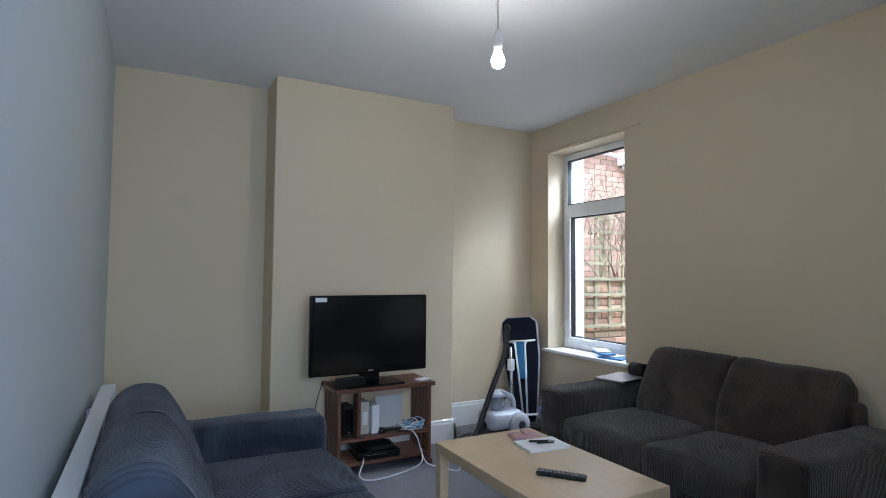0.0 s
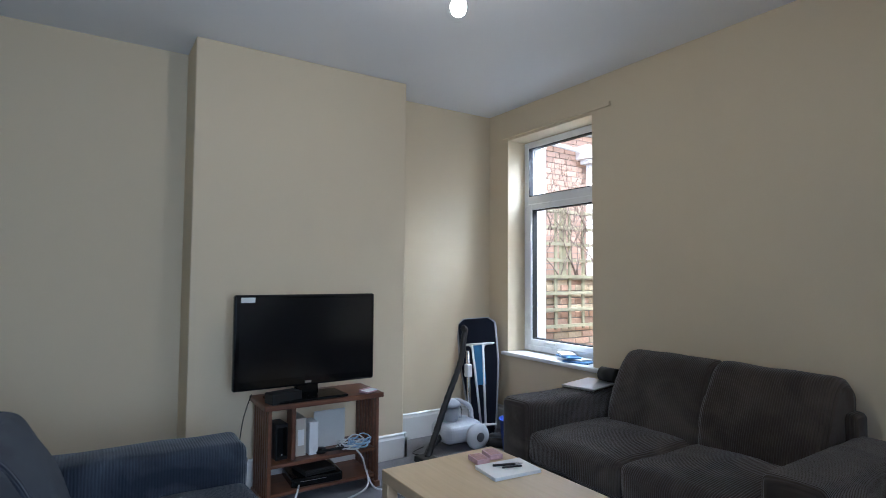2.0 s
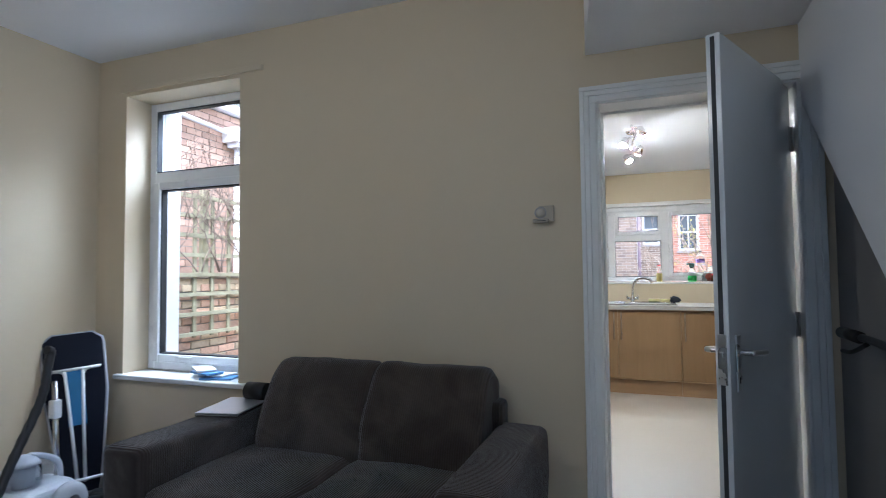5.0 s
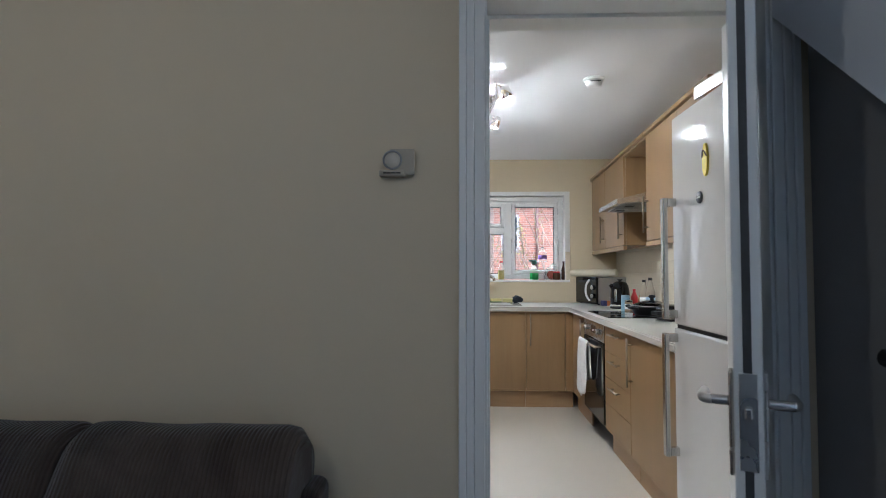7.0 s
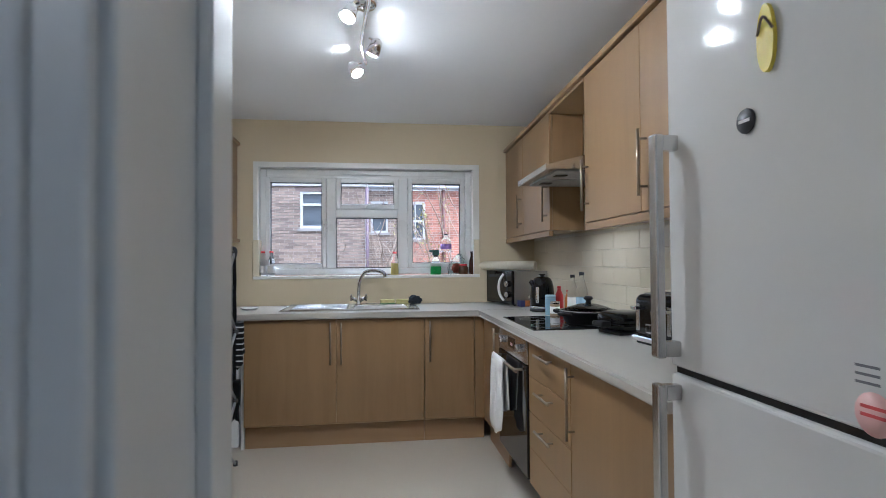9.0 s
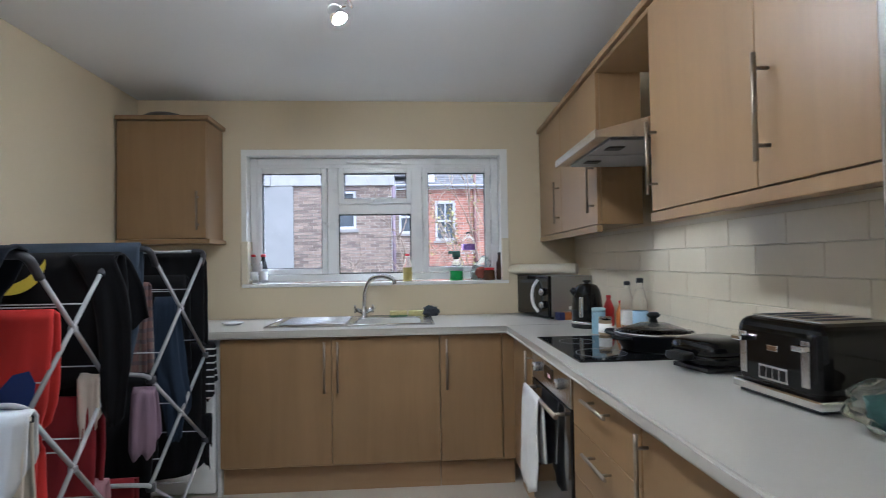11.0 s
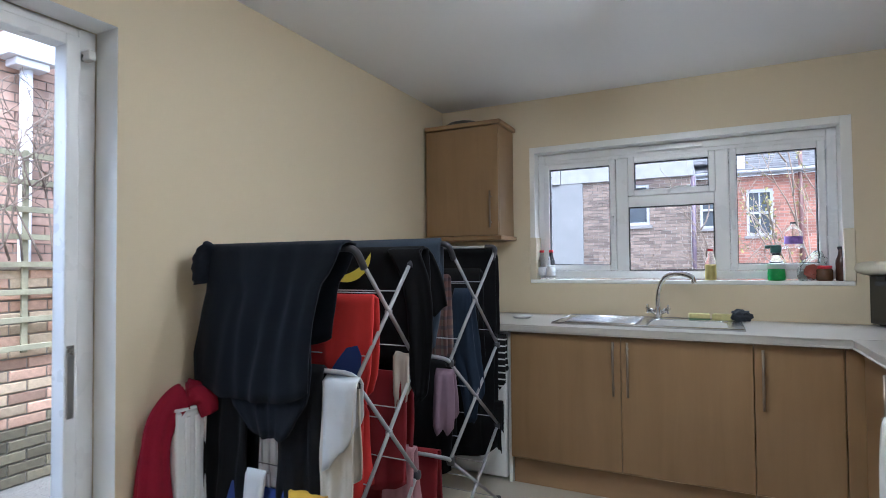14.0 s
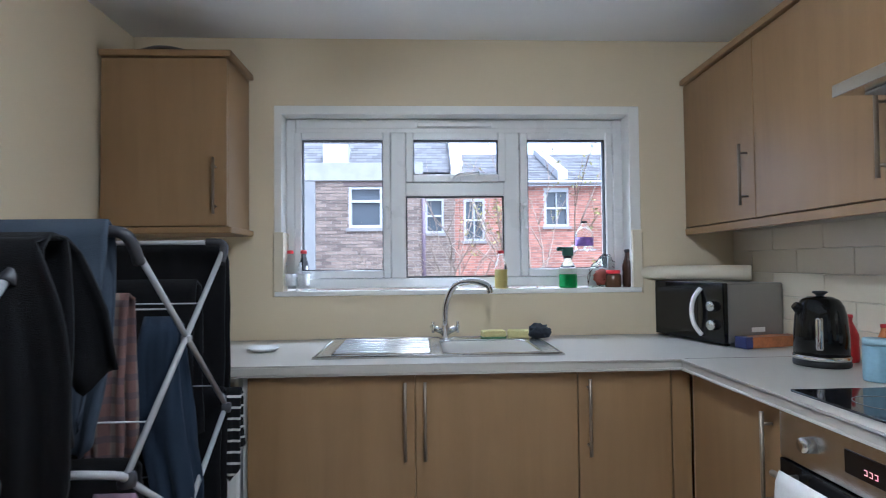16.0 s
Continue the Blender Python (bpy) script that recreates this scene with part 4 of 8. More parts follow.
UZ0, UZ1 = 1.435, 2.15
turn = math.degrees(math.atan(0.0453))


def wall_unit(name, label, y0, y1, doors, group="wall units", pelmet=True):
    """Runs along the side wall; local x is the depth (front at 0), local y along the wall."""
    u = thing(name, label, "cabinet", (front_x(y0), y0, 0), -turn, group)
    w = (y1 - y0) / math.cos(radians(turn))
    dep = KX1 - front_x(y1) - 0.004
    boxpart("body", M_BEECH, u, (0.019, dep - 0.03, 0.001, w - 0.001, UZ0, UZ1), 0.002)
    for a, b, hs in doors:
        dr = boxpart("door", M_BEECH, u, (0.0, 0.018, a * w + 0.0015, b * w - 0.0015, UZ0 + 0.002, UZ1 - 0.002), 0.002)
        if hs:
            hy = a * w + 0.05 if hs == 'lo' else b * w - 0.05
            bar_handle(dr, (0, hy, UZ0 + 0.055), (0, hy, UZ0 + 0.30), (-0.034, 0, 0))
    if pelmet:
        boxpart("light_rail", M_BEECH, u, (-0.004, 0.022, 0.0, w, UZ0 - 0.036, UZ0 - 0.003), 0.003)
    boxpart("cornice", M_BEECH, u, (-0.018, 0.03, 0.0, w, UZ1 + 0.003, UZ1 + 0.03), 0.004)
    return u


wall_unit("wall_cabinet", "beech-effect two-door wall cabinet beside the window", -0.60, 0.688, [(0.53, 1.0, 'lo'), (0.0, 0.53, 'lo')])
wall_unit("wall_cabinet", "beech-effect two-door wall cabinet above the toaster", -2.29, -1.205, [(0.445, 1.0, 'hi'), (0.0, 0.445, 'hi')])
# open hood housing
hh = thing("hood_housing", "open beech-effect shelf housing above the cooker hood", "cabinet", (front_x(-1.203), -1.203, 0), -turn)
boxpart("top_panel", M_BEECH, hh, (0.0, 0.30, 0.001, 0.601, UZ1 - 0.018, UZ1), 0.002)
boxpart("back_panel", M_BEECH, hh, (0.285, 0.30, 0.001, 0.601, 1.70, UZ1 - 0.019), 0.001)
boxpart("cornice", M_BEECH, hh, (-0.018, 0.03, 0.001, 0.601, UZ1 + 0.003, UZ1 + 0.03), 0.004)
# cooker hood
hd = thing("cooker_hood", "slim stainless steel cooker hood pulled out over the hob", "cooker hood", (front_x(-1.203), -1.203, 0), -turn)
bm = bmesh.new()
pr = [(-0.185, 1.700), (-0.185, 1.722), (0.02, 1.775), (0.24, 1.90), (0.28, 1.90), (0.28, 1.700)]
a = [bm.verts.new((x, 0.004, z)) for x, z in pr]
b = [bm.verts.new((x, 0.598, z)) for x, z in pr]
bm.faces.new(a)
bm.faces.new(b[::-1])
for i in range(len(pr)):
    bm.faces.new((a[i], a[(i + 1) % len(pr)], b[(i + 1) % len(pr)], b[i]))
part("canopy", bm, M_STEEL, hd)
boxpart("front_trim", M_STEEL, hd, (-0.192, -0.184, 0.002, 0.600, 1.694, 1.726), 0.002)
for k in range(2):
    boxpart("grease_filter", mat("filter_mesh", (0.42, 0.42, 0.42), 0.5, metal=0.6, vary=0.2, fine=700, bump=0.5), hd, (-0.13, 0.22, 0.03 + k * 0.28, 0.29 + k * 0.28, 1.692, 1.699), 0.002)
    boxpart("filter_catch", M_BLACK, hd, (-0.10, -0.04, 0.13 + k * 0.28, 0.19 + k * 0.28, 1.688, 1.692), 0.001)
# corner cabinet by the garden wall
wc = thing("wall_cabinet", "beech-effect single wall cabinet in the corner above the washing machine", "cabinet", group="wall units")
boxpart("body", M_BEECH, wc, (-2.318, -1.787, 0.411, KY1 - 0.002, 1.44, 2.17), 0.002)
dr = boxpart("door", M_BEECH, wc, (-2.318, -1.788, 0.39, 0.408, 1.442, 2.168), 0.002)
bar_handle(dr, (-1.835, 0.39, 1.49), (-1.835, 0.39, 1.73), (0, -0.032, 0))
boxpart("cornice", M_BEECH, wc, (-2.322, -1.765, 0.372, KY1 - 0.003, 2.172, 2.20), 0.005)
boxpart("light_rail", M_BEECH, wc, (-2.322, -1.765, 0.38, KY1 - 0.003, 1.41, 1.438), 0.004)
pn = thing("pan_lid", "dark round pan lid lying on the corner cabinet", "pan lid", (-2.08, 0.52, 2.2005))
lathepart("lid", mat("dark_pan", (0.05, 0.045, 0.04), 0.4), pn, [(0, 0.05), (0.05, 0.047), (0.11, 0.03), (0.145, 0.008), (0.15, 0), (0.0, 0.0)])

# ---- fridge freezer ----
ff = thing("fridge_freezer", "tall white fridge freezer with long bar handles", "fridge", (-0.03, -2.49, 0))
M_FRIDGE = mat("gloss_white_steel", (0.68, 0.67, 0.65), 0.065, vary=0.015, scale=2, bump=0.012, fine=30, coat=0.3)
boxpart("body", M_FRIDGE, ff, (0.06, 0.63, -0.60, 0.0, 0.02, 1.905), 0.008)
up = boxpart("upper_door", M_FRIDGE, ff, (0.0, 0.058, -0.60, 0.0, 1.005, 1.903), 0.010, seg=3)
lo = boxpart("lower_door", M_FRIDGE, ff, (0.0, 0.058, -0.60, 0.0, 0.06, 0.990), 0.010, seg=3)
boxpart("door_seal", M_BLACK, ff, (0.012, 0.058, -0.592, -0.008, 0.989, 1.006), 0)
for pr_, z0, z1 in ((up, 1.03, 1.55), (lo, 0.45, 0.97)):
    bm = bmesh.new()
    box(bm, -0.06, -0.038, -0.052, -0.018, z0, z1, 0.005)
    for z in (z0 + 0.02, z1 - 0.02):
        box(bm, -0.04, 0.002, -0.048, -0.022, z - 0.018, z + 0.018, 0.004)
    part("handle", bm, M_STEEL, pr_, "brushed metal bar handle")
boxpart("plinth_grille", M_BLACK, ff, (0.03, 0.07, -0.59, -0.01, 0.0, 0.055), 0.002)
M_YEL = mat("yellow_rubber", (0.75, 0.62, 0.06), 0.5)
mg = thing("fridge_magnet", "yellow flip-flop shaped magnet on the fridge door", "magnet")
bm = bmesh.new()
vs = []
for k in range(28):
    a = k * 2 * math.pi / 28
    w = 0.021 + 0.006 * math.sin(a)
    vs.append((w * math.cos(a) - 0.004 * math.sin(2 * a) , 0.062 * math.sin(a)))
a = [bm.verts.new((-0.0305, -2.83 + y, 1.655 + z)) for y, z in vs]
b = [bm.verts.new((-0.0385, -2.83 + y, 1.655 + z)) for y, z in vs]
bm.faces.new(a)
bm.faces.new(b[::-1])
for i in range(28):
    bm.faces.new((a[i], a[(i + 1) % 28], b[(i + 1) % 28], b[i]))
part("sole", bm, M_YEL, mg)
barpart("strap", mat("brown_strap", (0.12, 0.08, 0.04), 0.6), mg, curve_pts([(-0.0385, -2.85, 1.665), (-0.046, -2.835, 1.69), (-0.0385, -2.812, 1.665)], 5), 0.0025)
mg2 = thing("fridge_magnet", "small round dark magnet on the fridge door", "magnet")
lathepart("disc", mat("dark_magnet", (0.05, 0.05, 0.055), 0.5), mg2, [(0, 0.006), (0.022, 0.006), (0.024, 0.003), (0.024, 0), (0, 0)], at=(-0.0305, -2.77, 1.52), m=pose(0, 0, 0, 0, -90))
boxpart("lettering_bar", M_PAPER, mg2, (-0.0372, -0.0366, -2.785, -2.755, 1.517, 1.523), 0)
lb = thing("energy_label", "printed label with a round pink sticker on the fridge door", "sticker")
for k in range(3):
    boxpart("text_bar", mat("print_grey", (0.15, 0.15, 0.16), 0.6), lb, (-0.0306, -0.0302, -3.03, -2.99, 1.10 - k * 0.012, 1.104 - k * 0.012), 0)
lathepart("round_sticker", mat("pink_sticker", (0.75, 0.45, 0.42), 0.5), lb, [(0, 0.0006), (0.032, 0.0006), (0.032, 0), (0, 0)], at=(-0.0302, -3.02, 1.035), m=pose(0, 0, 0, 0, -90))
for k in range(2):
    boxpart("text_bar", mat("print_red", (0.6, 0.08, 0.08), 0.6), lb, (-0.0314, -0.0309, -3.042, -2.998, 1.03 + k * 0.012, 1.035 + k * 0.012), 0)
# things on top of the fridge and the units
bx = thing("cardboard_box", "flat orange and brown cereal box on the fridge", "box", (0.18, -2.78, 1.9055), 8)
boxpart("carton", mat("orange_card", (0.55, 0.22, 0.06), 0.6, vary=0.3, scale=25), bx, (-0.12, 0.1, -0.15, 0.15, 0, 0.045), 0.003)
tr = thing("baking_tray", "metal roasting tray on top of the fridge", "tray", (0.20, -2.80, 1.952), 5)
bm = bmesh.new()
box(bm, -0.15, 0.15, -0.20, 0.20, 0.0, 0.006, 0.002)
for b in ((-0.16, -0.148, -0.21, 0.21), (0.148, 0.16, -0.21, 0.21), (-0.148, 0.148, -0.21, -0.198), (-0.148, 0.148, 0.198, 0.21)):
    box(bm, *b, 0.0, 0.055, 0.003)
part("tray", bm, M_STEEL, tr)

# ---- kitchen lights ----
sp = thing("spotlight_bar", "chrome ceiling spotlight bar with four lit heads", "ceiling light", (-0.765, -1.36, CK))
lathepart("ceiling_plate", M_MIRROR, sp, [(0, -0.022), (0.045, -0.022), (0.055, -0.01), (0.055, -0.0005), (0, -0.0005)])
barpart("stem", M_MIRROR, sp, [(0, 0, -0.02), (0, 0, -0.085)], 0.008)
barpart("bar", M_MIRROR, sp, curve_pts([(0, -0.50, -0.085), (0.02, -0.25, -0.085), (0, 0, -0.085), (-0.02, 0.25, -0.085), (0, 0.50, -0.085)], 6), 0.009)
M_SPOT = glow("lit_spot_bulb", (1.0, 0.945, 0.80), SPOT_POWER)
for k, (y, dx, tx, ty) in enumerate(((-0.47, 0.05, 20, -24), (-0.15, -0.05, -28, 20), (0.17, 0.055, 24, 24), (0.49, -0.07, -20, -28))):
    m = pose(dx, y, -0.10, tx, ty, 0)
    hdp = barpart("knuckle", M_MIRROR, sp, [(dx * 0.3, y, -0.085), (dx, y, -0.10)], 0.006)
    bm = bmesh.new()
    lathe(bm, [(0.012, 0.012), (0.026, 0.002), (0.030, -0.03), (0.033, -0.062), (0.031, -0.062), (0.027, -0.03), (0.015, -0.008)], 20, m=m)
    part("spot_can", bm, M_MIRROR, hdp, "chrome spot head")
    bm = bmesh.new()
    lathe(bm, [(0, -0.046), (0.016, -0.048), (0.025, -0.055), (0.026, -0.061), (0.018, -0.069), (0, -0.072)], 16, m=m)
    part("bulb", bm, M_SPOT, hdp, "glowing spot bulb")
sm = thing("smoke_alarm", "round white smoke alarm on the kitchen ceiling", "smoke alarm", (-0.165, -1.66, CK))
lathepart("base", M_UPVC, sm, [(0, -0.012), (0.058, -0.012), (0.062, -0.006), (0.062, -0.0005), (0, -0.0005)])
lathepart("cover", M_UPVC, sm, [(0, -0.046), (0.03, -0.046), (0.042, -0.042), (0.046, -0.034), (0.048, -0.012), (0, -0.012)])
boxpart("vent_slots", M_BLACK, sm, (-0.03, 0.03, -0.0485, -0.0475, -0.03, -0.024), 0)

# ---- wall tiles ----
TH, TW, TG = 0.100, 0.300, 0.002
solid("tile_bed_side", M_GROUT, [(KX1 - 0.005, KX1 - 0.0005, -2.47, KY1 - 0.006, 0.911, 1.432)], "grout bed behind the wall tiles")
solid("splashback_window", M_WALL_K, [(KX0 + 0.002, KX1 - 0.006, KY1 - 0.012, KY1 - 0.0005, 0.911, 1.115), (KX0 + 0.002, KW[0] - 0.002, KY1 - 0.012, KY1 - 0.0005, 1.115, 1.418), (KW[1] + 0.002, KX1 - 0.006, KY1 - 0.012, KY1 - 0.0005, 1.115, 1.418)], "cream painted splashback panel round the window")
tile_meshes = {}


def tile(parent, plane, a0, a1, z0, z1):
    """One glazed tile with eased edges; plane: 'x' on the side wall, 'y' on the window wall."""
    w, h = round(a1 - a0, 4), round(z1 - z0, 4)
    key = (plane, w, h)
    if key not in tile_meshes:
        bm = bmesh.new()
        e, t = 0.002, 0.0035
        lo_ = [(-w / 2, -h / 2), (w / 2, -h / 2), (w / 2, h / 2), (-w / 2, h / 2)]
        back = [bm.verts.new((0, p, q)) for p, q in lo_]
        mid = [bm.verts.new((t - 0.0015, p, q)) for p, q in lo_]
        top = [bm.verts.new((t, p - math.copysign(e, p), q - math.copysign(e, q))) for p, q in lo_]
        bm.faces.new(top)
        for i in range(4):
            j = (i + 1) % 4
            bm.faces.new((back[i], back[j], mid[j], mid[i]))
            bm.faces.new((mid[i], mid[j], top[j], top[i]))
        bmesh.ops.recalc_face_normals(bm, faces=bm.faces[:])
        me = bpy.data.meshes.new("tile")
        bm.to_mesh(me)
        bm.free()
        me.materials.append(M_TILE)
        tile_meshes[key] = me
    ob = new("tile", tile_meshes[key])
    ob.parent = parent
    if plane == 'x':
        ob.matrix_basis = pose(KX1 - 0.0051, (a0 + a1) / 2, (z0 + z1) / 2, random.uniform(-.1, .1), random.uniform(-.15, .15), 180 + random.uniform(-.15, .15))
    else:
        ob.matrix_basis = pose((a0 + a1) / 2, KY1 - 0.0051, (z0 + z1) / 2, 0, 0, -90 + random.uniform(-.1, .1))




def tile_field(parent, plane, a0, a1, z0, z1):
    r, z = 0, z0
    while z < z1 - 0.02:
        h = min(TH - TG, z1 - z)
        a = a1 + (TW / 2 if r % 2 else 0)
        while a > a0 + 0.02:
            hi_, lo_ = min(a, a1), max(a - TW + TG, a0)
            if hi_ - lo_ > 0.02:
                tile(parent, plane, lo_, hi_, z, z + h)
            a -= TW
        z += TH
        r += 1


tile_field(bpy.data.objects["tile_bed_side"], 'x', -2.46, KY1 - 0.016, 0.915, 1.43)

# ---- things on the worktop ----
M_REDP = mat("red_plastic", (0.55, 0.03, 0.03), 0.35)
M_CLEAR = glass_mat("clear_plastic", (0.97, 0.98, 0.98), 0.03, 1.08)
M_JAR = glass_mat("jar_glass", (0.95, 0.96, 0.95), 0.02, 1.35)
WZ = 0.9115
mw = thing("microwave", "silver and black microwave oven with a curved handle", "microwave", (0.20, 0.53, WZ), 0)
# its front faces the window corner obliquely
mw.matrix_basis = pose(0.31, 0.24, WZ, 0, 0, 13)
# local: front face along +y .. at x = 0, body towards +x
boxpart("body", mat("silver_paint", (0.30, 0.29, 0.28), 0.3, metal=0.7, vary=0.05, bump=0.02), mw, (0.012, 0.30, 0.0, 0.44, 0.012, 0.262), 0.006)
fr = boxpart("front", M_BLACKGLOSS, mw, (-0.012, 0.012, 0.0, 0.44, 0.010, 0.264), 0.004, "black gloss front")
boxpart("window", M_SCREEN, fr, (-0.0135, -0.0115, 0.15, 0.42, 0.04, 0.235), 0.001)
barpart("handle", M_WHITE, fr, curve_pts([(-0.015, 0.125, 0.035), (-0.04, 0.14, 0.08), (-0.048, 0.145, 0.137), (-0.04, 0.14, 0.195), (-0.015, 0.125, 0.24)], 6), 0.010, "pale curved handle")
for z in (0.085, 0.165):
    lathepart("dial", M_STEEL, fr, [(0, 0.024), (0.018, 0.024), (0.022, 0.018), (0.024, 0), (0, 0)], at=(-0.012, 0.058, z), m=pose(0, 0, 0, 0, -90))
boxpart("side_label", M_PAPER, mw, (0.13, 0.20, -0.0008, -0.0002, 0.055, 0.075), 0)
for x in (0.03, 0.27):
    for y in (0.03, 0.41):
        lathepart("foot", M_BLACK, mw, [(0, 0.012), (0.012, 0.012), (0.012, 0), (0, 0)], at=(x, y, 0), n=10)
fb = thing("foil_box", "orange and blue kitchen foil box in front of the microwave", "box", (0.33, 0.20, WZ), 13)
boxpart("carton", mat("orange_print", (0.42, 0.15, 0.05), 0.45, vary=0.5, scale=22, bump=0), fb, (0.015, 0.29, -0.03, 0.025, 0.0, 0.045), 0.002)
boxpart("blue_end", mat("blue_print", (0.04, 0.05, 0.16), 0.45), fb, (0.0135, 0.05, -0.0312, 0.0262, -0.0002, 0.0462), 0.002)
ro = thing("rolled_chopping_mat", "rolled pale plastic mat lying on the microwave", "mat", (0.30, 0.52, WZ + 0.302), -24)
bm = bmesh.new()
tube(bm, [(-0.22, 0.12, 0), (0.26, 0.02, 0)], 0.036, 16)
tube(bm, [(-0.225, 0.121, 0.0), (-0.215, 0.119, 0.0)], 0.028, 16)
part("roll", bm, mat("cream_plastic", (0.72, 0.66, 0.52), 0.5, vary=0.06), ro)
kt = thing("kettle", "glossy black retro electric kettle with chrome trim", "kettle", (0.405, -0.165, WZ), 50)
lathepart("base", M_BLACK, kt, [(0, 0), (0.083, 0), (0.085, 0.008), (0.083, 0.02), (0, 0.02)], n=32)
lathepart("chrome_ring", M_MIRROR, kt, [(0.0, 0.021), (0.084, 0.021), (0.085, 0.028), (0.083, 0.036), (0, 0.036)], n=32)
lathepart("body", M_BLACKGLOSS, kt, [(0, 0.037), (0.082, 0.037), (0.081, 0.10), (0.075, 0.17), (0.068, 0.20), (0.055, 0.222), (0.035, 0.232), (0, 0.234)], n=32)
lathepart("lid_knob", M_BLACK, kt, [(0, 0.252), (0.02, 0.251), (0.024, 0.246), (0.016, 0.241), (0.01, 0.233), (0, 0.233)], n=20)
bm = bmesh.new()
tube(bm, curve_pts([(-0.083, 0, 0.06), (-0.0835, 0, 0.11), (-0.079, 0, 0.165)], 6), 0.012, 12)
part("gauge", bm, M_MIRROR, kt, "chrome-edged water gauge")
barpart("handle", M_BLACKGLOSS, kt, curve_pts([(0.05, 0.03, 0.215), (0.10, 0.045, 0.20), (0.125, 0.055, 0.13), (0.085, 0.035, 0.06)], 7), 0.013)
barpart("spout", M_BLACKGLOSS, kt, [(-0.03, 0.05, 0.185), (-0.042, 0.072, 0.204)], 0.02, radii=[0.024, 0.013])


def canister(name, label, cat, at, r, h, material, lid, lidh=0.02, group=""):
    c = thing(name, label, cat, at, 0, group)
    lathepart("body", material, c, [(0, 0), (r * 0.95, 0), (r, 0.004), (r, h - 0.004), (r * 0.96, h), (0, h)])
    lathepart("lid", lid, c, [(0, h + lidh), (r * 0.93, h + lidh), (r * 0.99, h + lidh - 0.003), (r * 0.99, h + 0.0005), (0, h + 0.0005)])
    return c


canister("salt_drum", "light blue cylindrical salt drum", "canister", (0.375, -0.42, WZ), 0.033, 0.105, mat("sky_blue_card", (0.27, 0.42, 0.52), 0.5, vary=0.12, scale=30), mat("sky_blue_lid", (0.34, 0.48, 0.56), 0.4))
c = canister("spice_jar", "small glass jar with a white label and steel lid", "jar", (0.375, -0.505, WZ), 0.030, 0.075, mat("ground_spice", (0.35, 0.26, 0.16), 0.6), M_STEEL, 0.016)
lathepart("paper_label", M_PAPER, c, [(0.0306, 0.018), (0.0306, 0.06), (0.0300, 0.06)])


def bottle(name, label, at, r, h, body, cap, neck=0.4, liquid=None, fill=0.0, cat="bottle", label_mat=None, capcol=""):
    """A bottle with shoulders, a neck and a cap; fill is how high its contents stand."""
    b = thing(name, label, cat, at)
    s = h * 0.68
    lathepart("body", body, b, [(0, 0), (r * 0.92, 0), (r, 0.006), (r, s * 0.45), (r * 0.96, s * 0.55), (r, s * 0.75), (r * 0.95, s * 0.88), (r * 0.6, s * 1.12), (r * neck, s * 1.25), (r * neck, h * 0.93), (0, h * 0.93)])
    lathepart("cap", cap, b, [(0, h), (r * neck * 1.05, h), (r * neck * 1.15, h - 0.004), (r * neck * 1.15, h * 0.92), (0, h * 0.92)], label=capcol)
    if liquid:
        lathepart("contents", liquid, b, [(0, 0.003), (r * 0.9, 0.003), (r * 0.95, 0.01), (r * 0.95, h * fill), (0, h * fill)])
    if label_mat:
        lathepart("paper_label", label_mat, b, [(r * 1.012, s * 0.2), (r * 1.012, s * 0.62), (r * 1.005, s * 0.62)])
    return b


M_BLUEL = mat("pale_blue_label", (0.35, 0.5, 0.65), 0.5, vary=0.2, scale=40)
M_BCAP = mat("black_cap", (0.02, 0.02, 0.022), 0.4)
bottle("oil_bottle", "clear bottle of vinegar with a black cap by the tiles", (0.545, -0.36, WZ), 0.034, 0.25, M_CLEAR, M_BCAP, label_mat=M_PAPER)
bottle("oil_bottle", "tall clear oil bottle with a black cap by the tiles", (0.55, -0.50, WZ), 0.036, 0.27, M_CLEAR, M_BCAP, label_mat=M_BLUEL)
bottle("sauce_bottle", "red sauce bottle behind the kettle", (0.54, -0.12, WZ), 0.030, 0.165, M_REDP, M_REDP)
bottle("sauce_bottle", "small orange sauce bottle behind the kettle", (0.555, -0.25, WZ), 0.024, 0.145, mat("orange_plastic", (0.6, 0.2, 0.04), 0.4), M_REDP)

M_PAN = mat("speckled_black_pan", (0.018, 0.018, 0.02), 0.35, vary=0.4, scale=80)
fp = thing("frying_pan", "wide black saute pan with a glass lid on the hob", "pan", (0.415, -0.925, 0.9168))
lathepart("pan_body", M_PAN, fp, [(0, 0), (0.115, 0), (0.125, 0.008), (0.148, 0.06), (0.152, 0.062), (0.152, 0.066), (0.146, 0.066), (0.12, 0.012), (0, 0.006)], n=36)
ld = lathepart("lid", glass_mat("smoked_lid_glass", (0.55, 0.55, 0.55), 0.02, 1.3), fp, [(0, 0.108), (0.05, 0.103), (0.10, 0.088), (0.148, 0.068), (0.148, 0.066), (0.10, 0.085), (0.05, 0.10), (0, 0.105)], n=36, label="domed glass lid")
bm = bmesh.new()
tube(bm, [(0.149 * math.cos(k * math.pi / 18), 0.149 * math.sin(k * math.pi / 18), 0.069) for k in range(37)], 0.004, 8, cap=False)
part("steel_rim", bm, M_STEEL, ld)
lathepart("knob", M_BLACK, ld, [(0, 0.145), (0.018, 0.144), (0.026, 0.134), (0.022, 0.127), (0.012, 0.12), (0.016, 0.108), (0, 0.108)], n=20)
